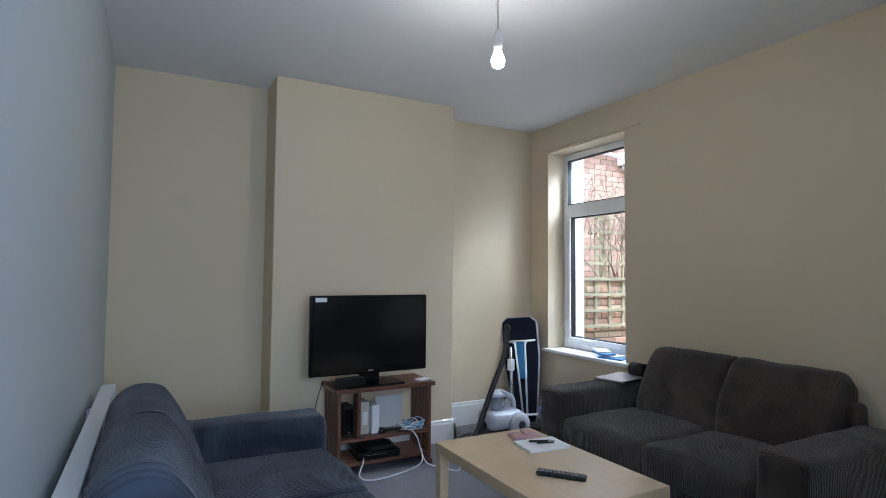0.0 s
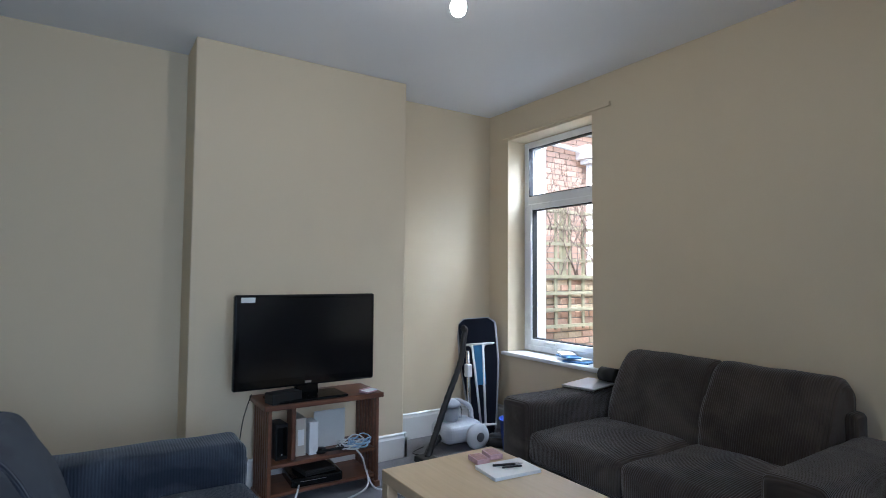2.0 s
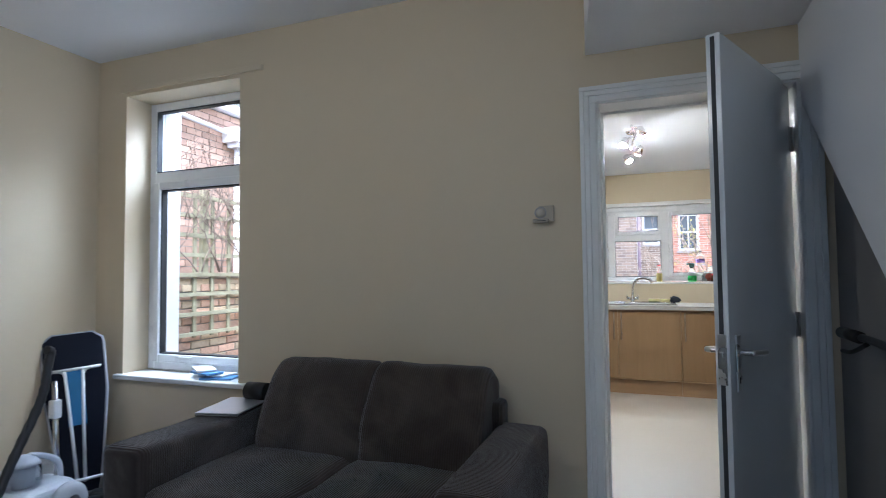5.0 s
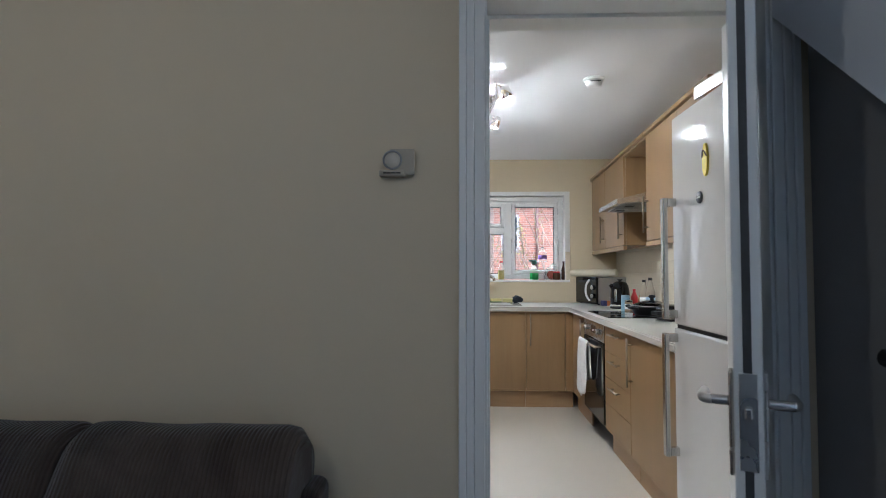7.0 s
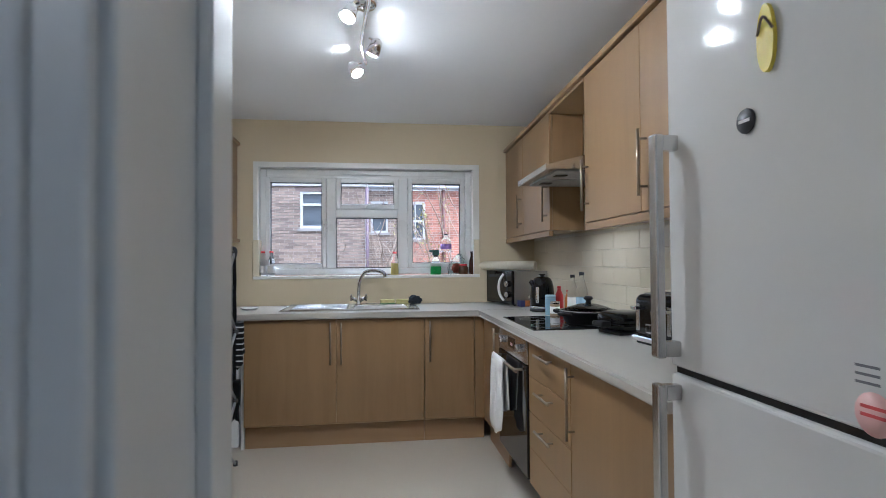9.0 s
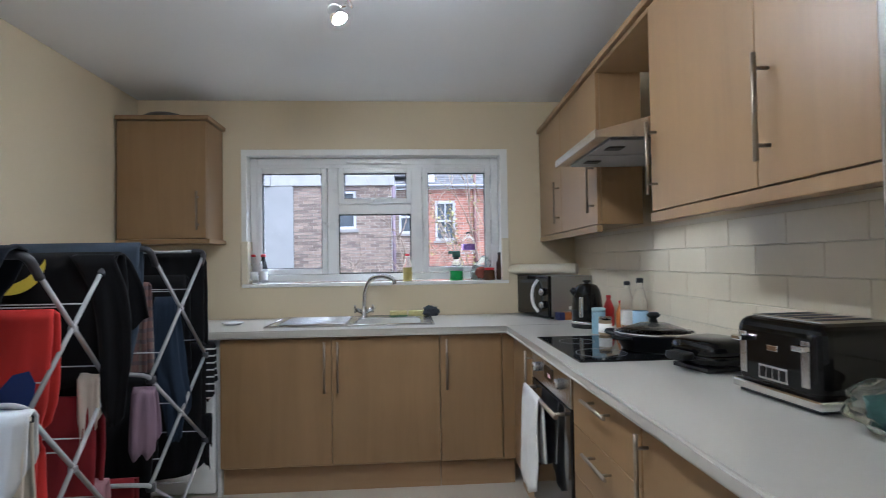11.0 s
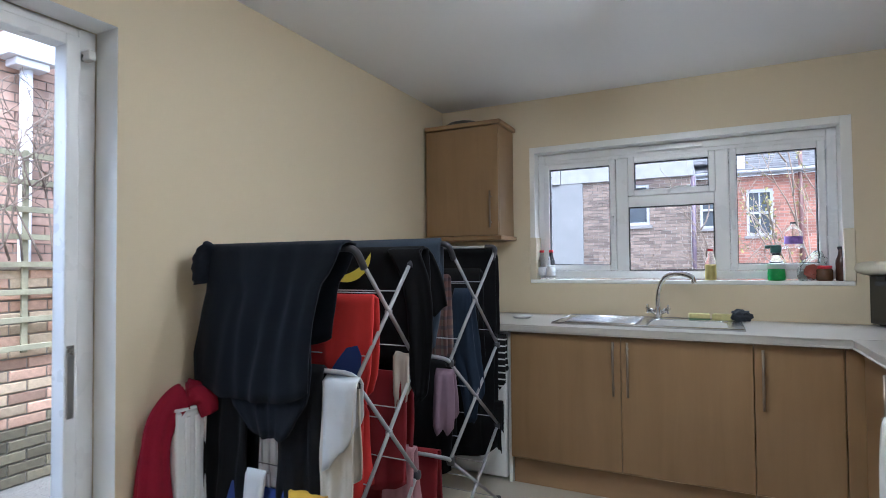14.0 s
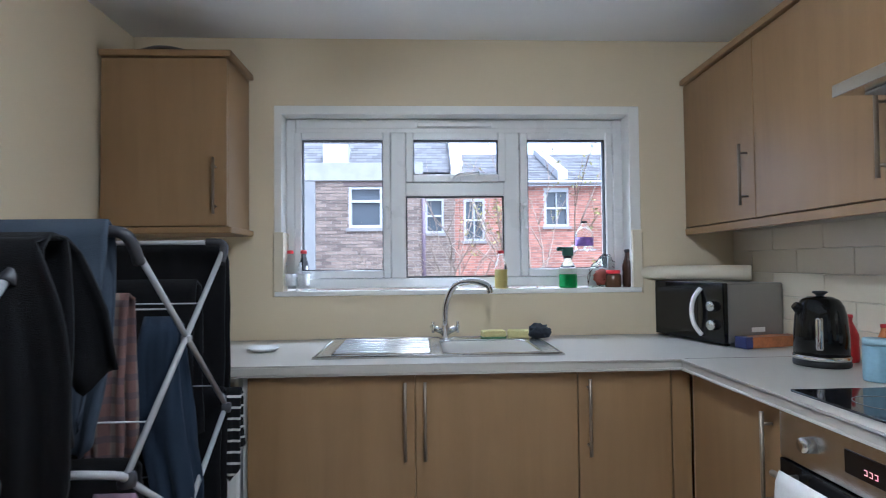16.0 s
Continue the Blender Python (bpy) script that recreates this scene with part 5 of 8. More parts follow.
for s, ang in ((1, 200), (-1, 20)):
    a = radians(ang)
    c_, s_ = math.cos(a), math.sin(a)
    pts = [(0.145, 0, 0.05), (0.20, 0, 0.062), (0.33, 0, 0.085)] if s < 0 else [(0.145, -0.03, 0.05), (0.18, -0.025, 0.056), (0.185, 0, 0.057), (0.18, 0.025, 0.056), (0.145, 0.03, 0.05)]
    if s < 0:
        a = radians(135)
        c_, s_ = math.cos(a), math.sin(a)
        pts = [(0.145, -0.03, 0.05), (0.185, -0.025, 0.058), (0.19, 0, 0.06), (0.185, 0.025, 0.058), (0.145, 0.03, 0.05)]
    barpart("pan_handle", M_BLACK, fp, curve_pts([(x * c_ - y * s_, x * s_ + y * c_, z) for x, y, z in pts], 6), 0.009)
po = thing("sandwich_toaster", "small glossy black sandwich toaster", "sandwich toaster", (0.435, -1.285, WZ), 12)
for nm, s_, base_z, rise in (("lower_half", -1, 0.052, 0.040), ("upper_half", 1, 0.055, 0.050)):
    bm = bmesh.new()
    bmesh.ops.create_icosphere(bm, subdivisions=4, radius=1.0)
    for v in bm.verts:
        n = v.co.normalized()
        q = [math.copysign(abs(c) ** 0.55, c) for c in n]
        v.co = Vector((0.008 + 0.105 * q[0], 0.11 * q[1], base_z + s_ * rise * max(0, s_ * n.z) ** 0.6))
    part(nm, bm, M_BLACKGLOSS, po, smooth=True)
boxpart("latch_handle", M_BLACK, po, (-0.145, -0.09, -0.04, 0.04, 0.035, 0.062), 0.008)
boxpart("foot", M_BLACK, po, (-0.08, 0.09, -0.08, 0.08, 0.0, 0.014), 0.003)
to = thing("toaster", "glossy black retro four-slice toaster with chrome trim", "toaster", (0.365, -1.560, WZ), 5)
# local: control end at +y side, running towards -y
bm = bmesh.new()
box(bm, -0.02, 0.225, -0.285, 0.0, 0.022, 0.205, 0.035, 5)
part("shell", bm, M_BLACKGLOSS, to)
bm = bmesh.new()
box(bm, -0.024, 0.229, -0.289, 0.004, 0.010, 0.034, 0.006)
part("chrome_skirt", bm, M_MIRROR, to)
boxpart("foot", M_BLACK, to, (-0.01, 0.215, -0.275, -0.01, 0.0, 0.012), 0.002)
bm = bmesh.new()
box(bm, 0.015, 0.19, -0.255, -0.03, 0.198, 0.209, 0.004)
tp_ = part("top_plate", bm, M_STEEL, to)
for k in range(2):
    for j in range(2):
        boxpart("slot", M_BLACK, tp_, (0.03, 0.175, -0.235 + (2 * k + j) * 0.054, -0.208 + (2 * k + j) * 0.054, 0.2085, 0.2098), 0.001)
# control face looks towards the room: at x = -0.02
for y in (-0.245, -0.04):
    boxpart("lever_slot", M_STEEL, to, (-0.023, -0.019, y - 0.012, y + 0.012, 0.055, 0.165), 0.002)
    boxpart("lever", M_MIRROR, to, (-0.045, -0.022, y - 0.018, y + 0.018, 0.14, 0.155), 0.004)
boxpart("button_panel", M_STEEL, to, (-0.0225, -0.0195, -0.19, -0.095, 0.05, 0.088), 0.002)
for k in range(4):
    boxpart("button", M_BLACKGLOSS, to, (-0.0245, -0.0222, -0.184 + k * 0.022, -0.168 + k * 0.022, 0.056, 0.082), 0.001)
boxpart("badge", M_MIRROR, to, (-0.0225, -0.0195, -0.16, -0.125, 0.125, 0.14), 0.002)
bg = thing("food_bag", "crumpled clear plastic bag with green contents", "bag", (0.44, -1.985, WZ))
bm = bmesh.new()
bmesh.ops.create_icosphere(bm, subdivisions=4, radius=1.0)
for v in bm.verts:
    n = v.co.normalized()
    r_ = 1 + 0.22 * noise.noise(n * 2.3) + 0.10 * noise.noise(n * 7)
    v.co = Vector((n.x * 0.10 * r_, n.y * 0.10 * r_, max(0, 0.052 + n.z * 0.056 * r_)))
part("film", bm, glass_mat("crinkled_film", (0.85, 0.92, 0.90), 0.15, 1.1), bg, smooth=True)
bm = bmesh.new()
bmesh.ops.create_icosphere(bm, subdivisions=3, radius=1.0)
for v in bm.verts:
    n = v.co.normalized()
    r_ = 1 + 0.3 * noise.noise(n * 3)
    v.co = Vector((n.x * 0.065 * r_, n.y * 0.065 * r_, 0.045 + n.z * 0.032 * r_))
part("contents", bm, mat("teal_contents", (0.10, 0.22, 0.20), 0.6, vary=0.3, scale=30), bg, smooth=True)

# sink things
spg = thing("sponge", "yellow washing-up sponge behind the sink", "sponge", (-0.62, 0.575, 0.9185), 6)
boxpart("foam", mat("yellow_foam", (0.55, 0.49, 0.22), 0.9, vary=0.15, scale=40, bump=0.6), spg, (-0.055, 0.055, -0.033, 0.033, 0.008, 0.036), 0.006)
boxpart("scourer", mat("green_scourer", (0.08, 0.18, 0.08), 0.9, vary=0.2, bump=0.6), spg, (-0.055, 0.055, -0.033, 0.033, 0.0, 0.0078), 0.002)
spg2 = thing("sponge", "pale yellow sponge behind the sink", "sponge", (-0.50, 0.585, 0.9185), -10)
boxpart("foam", MATS["yellow_foam"], spg2, (-0.05, 0.05, -0.03, 0.03, 0.0, 0.035), 0.006)
cl = thing("dishcloth", "crumpled dark grey dishcloth on the sink edge", "cloth", (-0.405, 0.56, 0.9185))
bm = bmesh.new()
bmesh.ops.create_icosphere(bm, subdivisions=4, radius=1.0)
for v in bm.verts:
    n = v.co.normalized()
    r_ = 1 + 0.35 * noise.noise(n * 2.5 + Vector((3, 0, 0))) + 0.15 * noise.noise(n * 7)
    v.co = Vector((n.x * 0.05 * r_, n.y * 0.04 * r_, max(0, 0.026 + n.z * 0.036 * r_)))
part("fabric", bm, fabric("dark_cloth", (0.04, 0.045, 0.055)), cl, smooth=True)
dsh = thing("saucer", "small white saucer on the end of the worktop", "saucer", (-1.62, 0.35, WZ))
lathepart("dish", M_WHITE, dsh, [(0, 0.004), (0.04, 0.004), (0.065, 0.016), (0.067, 0.014), (0.045, 0), (0, 0)])

# ---- things on the kitchen window sill ----
SZ = 1.1425
SY = 0.735
M_MILKCAP = mat("red_cap", (0.65, 0.03, 0.04), 0.4)
for x in (-1.60, -1.535):
    bottle("water_bottle", "clear plastic bottle with a red cap on the sill", (x, SY, SZ), 0.027, 0.20, M_CLEAR, M_MILKCAP, neck=0.5, label_mat=mat("red_white_label", (0.72, 0.70, 0.72), 0.5, vary=0.3, scale=60))
bottle("soap_bottle", "clear bottle of yellow soap with a red cap", (-0.555, SY, SZ), 0.032, 0.19, M_CLEAR, M_MILKCAP, neck=0.45, liquid=mat("yellow_liquid", (0.75, 0.62, 0.20), 0.3), fill=0.5)
gb = bottle("spray_bottle", "clear spray bottle half full of green liquid", (-0.215, SY, SZ), 0.045, 0.16, M_CLEAR, M_BCAP, neck=0.4, liquid=mat("green_liquid", (0.06, 0.55, 0.12), 0.2), fill=0.42)
bm = bmesh.new()
box(bm, -0.028, 0.028, -0.012, 0.012, 0.16, 0.205, 0.006)
box(bm, -0.055, -0.02, -0.008, 0.008, 0.185, 0.205, 0.004)
part("trigger", bm, mat("dark_green_plastic", (0.03, 0.10, 0.08), 0.4), gb)
fl = bottle("detergent_bottle", "clear plastic bottle with a purple label on a suction shelf", (-0.127, wy0 - 0.047, 1.334), 0.045, 0.145, M_CLEAR, M_BCAP, neck=0.3, label_mat=mat("purple_label", (0.30, 0.16, 0.52), 0.5, vary=0.5, scale=40))
sh = thing("suction_shelf", "small clear plastic shelf stuck to the window pane", "shelf", (-0.127, wy0, 1.328))
boxpart("tray", M_CLEAR, sh, (-0.05, 0.05, -0.095, 0.014, 0.0, 0.005), 0.002)
for x in (-0.035, 0.035):
    lathepart("sucker", M_CLEAR, sh, [(0, 0.012), (0.008, 0.012), (0.018, 0.0), (0, 0.0)], at=(x, 0.018, 0.016), m=pose(0, 0, 0, 90), n=16)
jb = thing("jar", "jar of dark preserve with a red lid on the sill", "jar", (0.015, SY, SZ))
lathepart("glass", mat("dark_jam", (0.10, 0.045, 0.02), 0.25), jb, [(0, 0), (0.038, 0), (0.04, 0.005), (0.04, 0.06), (0.033, 0.068), (0, 0.068)])
lathepart("lid", M_MILKCAP, jb, [(0, 0.085), (0.034, 0.085), (0.036, 0.082), (0.036, 0.0685), (0, 0.0685)])
bottle("sauce_bottle", "dark brown sauce bottle with a black cap on the sill", (0.095, SY, SZ), 0.030, 0.19, mat("brown_sauce", (0.05, 0.02, 0.012), 0.2), M_BCAP, neck=0.55)
pb = thing("plastic_bag", "crumpled clear and red plastic bag on the sill", "bag", (-0.04, SY + 0.01, SZ))
bm = bmesh.new()
bmesh.ops.create_icosphere(bm, subdivisions=4, radius=1.0)
for v in bm.verts:
    n = v.co.normalized()
    r_ = 1 + 0.3 * noise.noise(n * 2.0 + Vector((9, 1, 0))) + 0.15 * noise.noise(n * 8)
    v.co = Vector((n.x * 0.06 * r_ + n.z * 0.03, n.y * 0.028 * r_, max(0, 0.075 + n.z * 0.085 * r_)))
part("film", bm, MATS["crinkled_film"], pb, smooth=True)
bm = bmesh.new()
bmesh.ops.create_icosphere(bm, subdivisions=3, radius=1.0)
for v in bm.verts:
    n = v.co.normalized()
    r_ = 1 + 0.3 * noise.noise(n * 3 + Vector((2, 1, 0)))
    v.co = Vector((n.x * 0.04 * r_, n.y * 0.018 * r_, 0.05 + n.z * 0.04 * r_))
part("contents", bm, mat("red_packet", (0.5, 0.12, 0.08), 0.5, vary=0.3, scale=40), pb, smooth=True)

# ---- clothes airers ----
M_AIRER = mat("grey_coated_steel", (0.32, 0.32, 0.33), 0.35, vary=0.04, bump=0)
M_JOINT = mat("airer_joint", (0.03, 0.03, 0.035), 0.5)


def airer(label, x0, x1, ya, yb, levels, wing):
    """A concertina airer: crossed tubes between two rows of pivots; bars run along x."""
    a = thing("clothes_airer", label, "clothes airer", group="clothes airers")
    for k, (hi, lo) in enumerate(zip(levels, levels[1:])):
        for x in (x0, x1):
            for y0, y1 in ((ya, yb), (yb, ya)):
                barpart("tube", M_AIRER, a, [(x, y0, hi), (x, y1, lo + 0.012)], 0.0075)
            boxpart("pivot", M_AIRER, a, (x - 0.012, x + 0.012, (ya + yb) / 2 - 0.010, (ya + yb) / 2 + 0.010, (hi + lo) / 2 - 0.010, (hi + lo) / 2 + 0.010), 0.004)
            for y in (ya, yb):
                if k:
                    lathepart("joint", M_JOINT, a, [(0, -0.017), (0.017, -0.014), (0.019, 0), (0.017, 0.014), (0, 0.017)], at=(x, y, hi), n=12)
        for f in (0.33, 0.82):
            for y0, y1 in ((ya, yb), (yb, ya)):
                y, z = y0 + (y1 - y0) * f, hi + (lo - hi) * f
                if z > 0.05:
                    barpart("rod", M_AIRER, a, [(x0, y, z), (x1, y, z)], 0.0022)
    top = levels[0]
    for x, e in ((x0, 1), (x1, -1)):
        for y, s in ((ya, -1), (yb, 1)):
            barpart("corner_joint", M_JOINT, a, curve_pts([(x, y - s * 0.045, top - 0.055), (x, y - s * 0.008, top - 0.008), (x + e * 0.018, y + s * 0.004, top + 0.010), (x + e * 0.06, y + s * 0.004, top + 0.012)], 5), 0.013)
            lathepart("foot", M_JOINT, a, [(0, 0), (0.014, 0), (0.014, 0.03), (0, 0.03)], at=(x, y, 0), n=10)
    for y, s in ((ya, -1), (yb, 1)):
        barpart("top_bar", M_AIRER, a, [(x0 + 0.05, y + s * 0.004, top + 0.012), (x1 - 0.05, y + s * 0.004, top + 0.012)], 0.0075)
    for z in levels[1:-1]:
        barpart("lower_wing", M_AIRER, a, curve_pts([(x1, ya, z), (x1, ya - wing * 0.5, z + 0.02), (x1 - 0.03, ya - wing, z + 0.034), (x1 - 0.10, ya - wing - 0.005, z + 0.037), (x0 + 0.10, ya - wing - 0.005, z + 0.037), (x0 + 0.03, ya - wing, z + 0.034), (x0, ya - wing * 0.5, z + 0.02), (x0, ya, z)], 5), 0.0085)
        barpart("far_wing", M_AIRER, a, curve_pts([(x1, yb, z), (x1 - 0.03, yb + 0.03, z + 0.05), (x1 - 0.10, yb + 0.03, z + 0.055), (x0 + 0.10, yb + 0.03, z + 0.055), (x0 + 0.03, yb + 0.03, z + 0.05), (x0, yb, z)], 5), 0.007)
    return a


airer("grey folding clothes airer hung with laundry beside the radiator", -2.22, -1.605, -1.440, -1.045, (1.300, 0.865, 0.430, 0.0), 0.015)
airer("second grey clothes airer hung with laundry near the sink", -2.14, -1.580, -0.785, -0.215, (1.333, 0.823, 0.400, 0.0), 0.06)
M_NAVY = fabric("black_navy_cotton", (0.007, 0.009, 0.014))
M_BLK = fabric("black_cotton", (0.005, 0.005, 0.006))
M_RED = fabric("red_football_cotton", (0.50, 0.035, 0.030))
M_MAROON = fabric("maroon_cotton", (0.22, 0.022, 0.028))
M_BLUE = fabric("blue_cotton", (0.03, 0.05, 0.18))
M_DENIM = fabric("blue_denim", (0.020, 0.030, 0.050), vary=0.2)
M_GREYD = fabric("washed_denim", (0.045, 0.058, 0.08), vary=0.2)
M_CREAM = fabric("cream_cotton", (0.55, 0.50, 0.42))
M_WHITEC = fabric("white_cotton", (0.55, 0.55, 0.55))
M_PINK = fabric("dusty_pink_cotton", (0.42, 0.22, 0.24))
M_LILAC = fabric("lilac_cotton", (0.23, 0.155, 0.20))
M_YELC = fabric("mustard_cotton", (0.60, 0.36, 0.04))
GL = "laundry on the airers"


def plaid(name):
    """Woven checks: crossed bands of pale red, cream and grey-blue."""
    m = fabric(name, (0.15, 0.085, 0.075), vary=0.25)
    nt = m.node_tree
    b = nt.nodes["Principled BSDF"]
    src = b.inputs["Base Color"].links[0].from_socket
    tc = node_of(m, "ShaderNodeTexCoord")[0]
    for axis, tint, sc in (('X', (0.22, 0.19, 0.16, 1), 9), ('Z', (0.07, 0.065, 0.08, 1), 7)):
        wv = nt.nodes.new("ShaderNodeTexWave")
        wv.wave_type, wv.bands_direction = 'BANDS', axis
        wv.inputs["Scale"].default_value = sc
        nt.links.new(tc.outputs["Object"], wv.inputs["Vector"])
        cut = nt.nodes.new("ShaderNodeMapRange")
        cut.inputs["From Min"].default_value, cut.inputs["From Max"].default_value = 0.62, 0.8
        cut.inputs["To Max"].default_value = 0.6
        nt.links.new(wv.outputs["Fac"], cut.inputs["Value"])
        mx = nt.nodes.new("ShaderNodeMix")
        mx.data_type = 'RGBA'
        mx.inputs["B"].default_value = tint
        nt.links.new(cut.outputs[0], mx.inputs["Factor"])
        nt.links.new(src, mx.inputs["A"])
        src = mx.outputs["Result"]
    nt.links.new(src, b.inputs["Base Color"])
    return m


def striped(name):
    """Black knit with thin pale rings."""
    m = fabric(name, (0.008, 0.008, 0.009))
    nt = m.node_tree
    b = nt.nodes["Principled BSDF"]
    src = b.inputs["Base Color"].links[0].from_socket
    wv = nt.nodes.new("ShaderNodeTexWave")
    wv.wave_type, wv.bands_direction = 'BANDS', 'Z'
    wv.inputs["Scale"].default_value = 9
    nt.links.new(node_of(m, "ShaderNodeTexCoord")[0].outputs["Object"], wv.inputs["Vector"])
    cut = nt.nodes.new("ShaderNodeMapRange")
    cut.inputs["From Min"].default_value, cut.inputs["From Max"].default_value = 0.86, 0.92
    nt.links.new(wv.outputs["Fac"], cut.inputs["Value"])
    mx = nt.nodes.new("ShaderNodeMix")
    mx.data_type = 'RGBA'
    mx.inputs["B"].default_value = (0.6, 0.58, 0.55, 1)
    nt.links.new(cut.outputs[0], mx.inputs["Factor"])
    nt.links.new(src, mx.inputs["A"])
    nt.links.new(mx.outputs["Result"], b.inputs["Base Color"])
    return m


def hang(name, label, material, x0, x1, y, z, fall, back, seed, folds=4, depth=0.018, cat="clothing", **more):
    """A garment hung over a bar between x0 and x1."""
    return cloth(name, label, cat, material, max(10, int((x1 - x0) * 70)), max(16, int((fall + back) * 30)), fall, back, x1 - x0, ((x0 + x1) / 2, y, z), 0, "laundry on the airers", seed, folds, depth, **more)


hang("dark_shirt", "dark navy shirt hung over the airer's front bar", M_NAVY, -2.275, -1.600, -1.465, 1.327, 0.545, 0.36, 1, 6, 0.009, edges=((0, 0.0, 0.98), (0.10, 0.0, 0.92), (0.135, 0.03, 0.88), (0.150, 0.085, 0.86), (0.30, 0.03, 0.81), (0.44, -0.02, 0.79), (0.60, -0.03, 0.78)), top=0.036)
hang("navy_jersey", "navy jersey with a curved hem under the dark shirt", M_NAVY, -2.19, -1.735, -1.458, 1.322, 0.66, 0.36, 61, 5, 0.008, top=0.028, edges=((0, 0.05, 0.95), (0.45, 0.05, 1.0), (0.58, 0.12, 0.96), (0.66, 0.32, 0.82)))
hang("trousers", "black trousers hanging below the dark shirt", M_BLK, -2.255, -2.045, -1.460, 0.916, 0.86, 0.5, 5, 2, 0.014)
hang("leggings", "black leggings hanging beside the trousers", M_BLK, -1.905, -1.715, -1.460, 0.916, 0.86, 0.5, 63, 2, 0.014)
hang("blue_shirt", "royal blue shirt on a low bar of the airer", M_BLUE, -2.13, -1.86, -1.47, 0.48, 0.36, 0.3, 3, 3, 0.016, slant=0.4)
hang("black_shirt", "black shirt with a yellow print over the airer top", M_BLK, -2.10, -1.565, -1.035, 1.318, 0.46, 0.40, 7, 3, 0.012, top=0.03)
hang("red_shirt", "red sports shirt with a blue panel on the airer", M_RED, -2.06, -1.598, -1.335, 1.150, 0.56, 0.40, 9, 3, 0.014, slant=-0.10, edges=((0, 0.0, 1.0), (0.1, 0.0, 1.0), (0.33, 0.0, 0.97), (0.40, 0.0, 0.93), (0.60, 0.02, 0.95)))
hang("white_shirt", "white cotton shirt over the airer's lower wing", M_WHITEC, -1.715, -1.578, -1.462, 0.880, 0.25, 0.2, 71, 2, 0.014, taper=0.1, slant=-0.6, top=0.018)
hang("cream_vest", "cream cotton vest hanging below the white shirt", M_CREAM, -1.715, -1.590, -1.459, 0.870, 0.52, 0.34, 4, 3, 0.010, taper=0.05)
hang("maroon_towel", "faded maroon towel on the airer's inner bars", M_MAROON, -2.02, -1.612, -1.075, 0.835, 0.46, 0.36, 11, 3, 0.016, cat="towel")
hang("red_shorts", "bright red shorts on the lower bars", M_RED, -1.80, -1.615, -1.375, 0.77, 0.34, 0.30, 45, 2, 0.016)
hang("pink_vest", "dusty pink vest on a low bar of the airer", M_PINK, -1.73, -1.600, -1.06, 0.54, 0.40, 0.28, 13, 3, 0.016)
hang("mustard_scarf", "mustard yellow scarf on the lowest bar", M_YELC, -1.84, -1.66, -1.49, 0.505, 0.30, 0.2, 15, 2, 0.016)
hang("white_sock", "small white sock on the lowest bar", M_WHITEC, -2.035, -1.945, -1.49, 0.535, 0.13, 0.12, 17, 1, 0.010)
hang("grey_jeans", "washed grey-blue jeans over the airer's top bar", M_GREYD, -2.10, -1.612, -0.795, 1.360, 0.44, 0.50, 21, 3, 0.014, edges=((0, 0.0, 1.0), (0.06, 0.0, 1.0), (0.12, 0.72, 0.99), (0.30, 0.74, 0.96), (0.50, 0.70, 0.90)))
hang("black_hoodie", "black hoodie over the airer's back bar", M_BLK, -2.15, -1.70, -0.985, 1.285, 0.60, 0.40, 19, 4, 0.016, slant=0.4)
hang("black_sleeve_top", "black long sleeve hanging off the airer's corner", M_BLK, -1.650, -1.500, -1.030, 1.312, 0.58, 0.25, 47, 1, 0.012, top=0.05, edges=((0, -0.4, 0.55), (0.05, -0.2, 0.68), (0.13, 0.05, 0.86), (0.25, 0.22, 1.0), (0.42, 0.30, 0.97), (0.60, 0.33, 0.80)))
hang("cream_sock", "cream sock hanging beside the airer leg", M_CREAM, -1.675, -1.600, -1.085, 0.905, 0.20, 0.16, 23, 1, 0.012, slant=-0.4)
hang("checked_shirt", "pale red checked shirt hanging between the airers", plaid("checked_cotton"), -1.745, -1.655, -0.625, 1.205, 0.66, 0.5, 25, 2, 0.012)
hang("blue_jeans", "dark blue jeans draped over the second airer", M_DENIM, -1.735, -1.575, -0.445, 1.120, 0.64, 0.56, 27, 2, 0.018, edges=((0, 0.15, 0.72), (0.10, 0.05, 0.74), (0.30, 0.12, 0.86), (0.50, 0.35, 1.0), (0.66, 0.55, 0.98)))
hang("black_jacket", "black jacket over the end of the second airer", M_BLK, -2.12, -1.600, -0.140, 1.352, 0.86, 0.62, 29, 3, 0.014, edges=((0, 0.0, 0.94), (0.05, 0.0, 1.0), (0.40, 0.02, 1.0), (0.60, 0.05, 0.98), (0.9, 0.08, 0.99)))
hang("black_trousers", "black trousers folded over a low wing of the airer", M_BLK, -2.02, -1.585, -0.205, 0.885, 0.66, 0.4, 75, 3, 0.014)
hang("black_jumper", "black jumper on the second airer's inner bars", M_BLK, -2.10, -1.62, -0.32, 1.22, 0.62, 0.5, 31, 3, 0.014)
hang("dark_joggers", "black jogging trousers on the second airer", M_BLK, -2.08, -1.62, -0.66, 0.82, 0.55, 0.4, 49, 3, 0.014)
hang("lilac_vest", "lilac vest hanging low on the second airer", M_LILAC, -1.640, -1.555, -0.80, 0.790, 0.26, 0.2, 33, 2, 0.014, taper=-0.25)
hang("maroon_shirt", "dark maroon shirt on the second airer", M_MAROON, -2.04, -1.62, -0.82, 0.46, 0.36, 0.3, 35, 3, 0.014)
M_STRIPE = striped("striped_cotton")
hang("striped_socks", "black and white striped socks at the airer's end", M_STRIPE, -1.605, -1.545, -0.160, 0.865, 0.27, 0.2, 37, 1, 0.008)
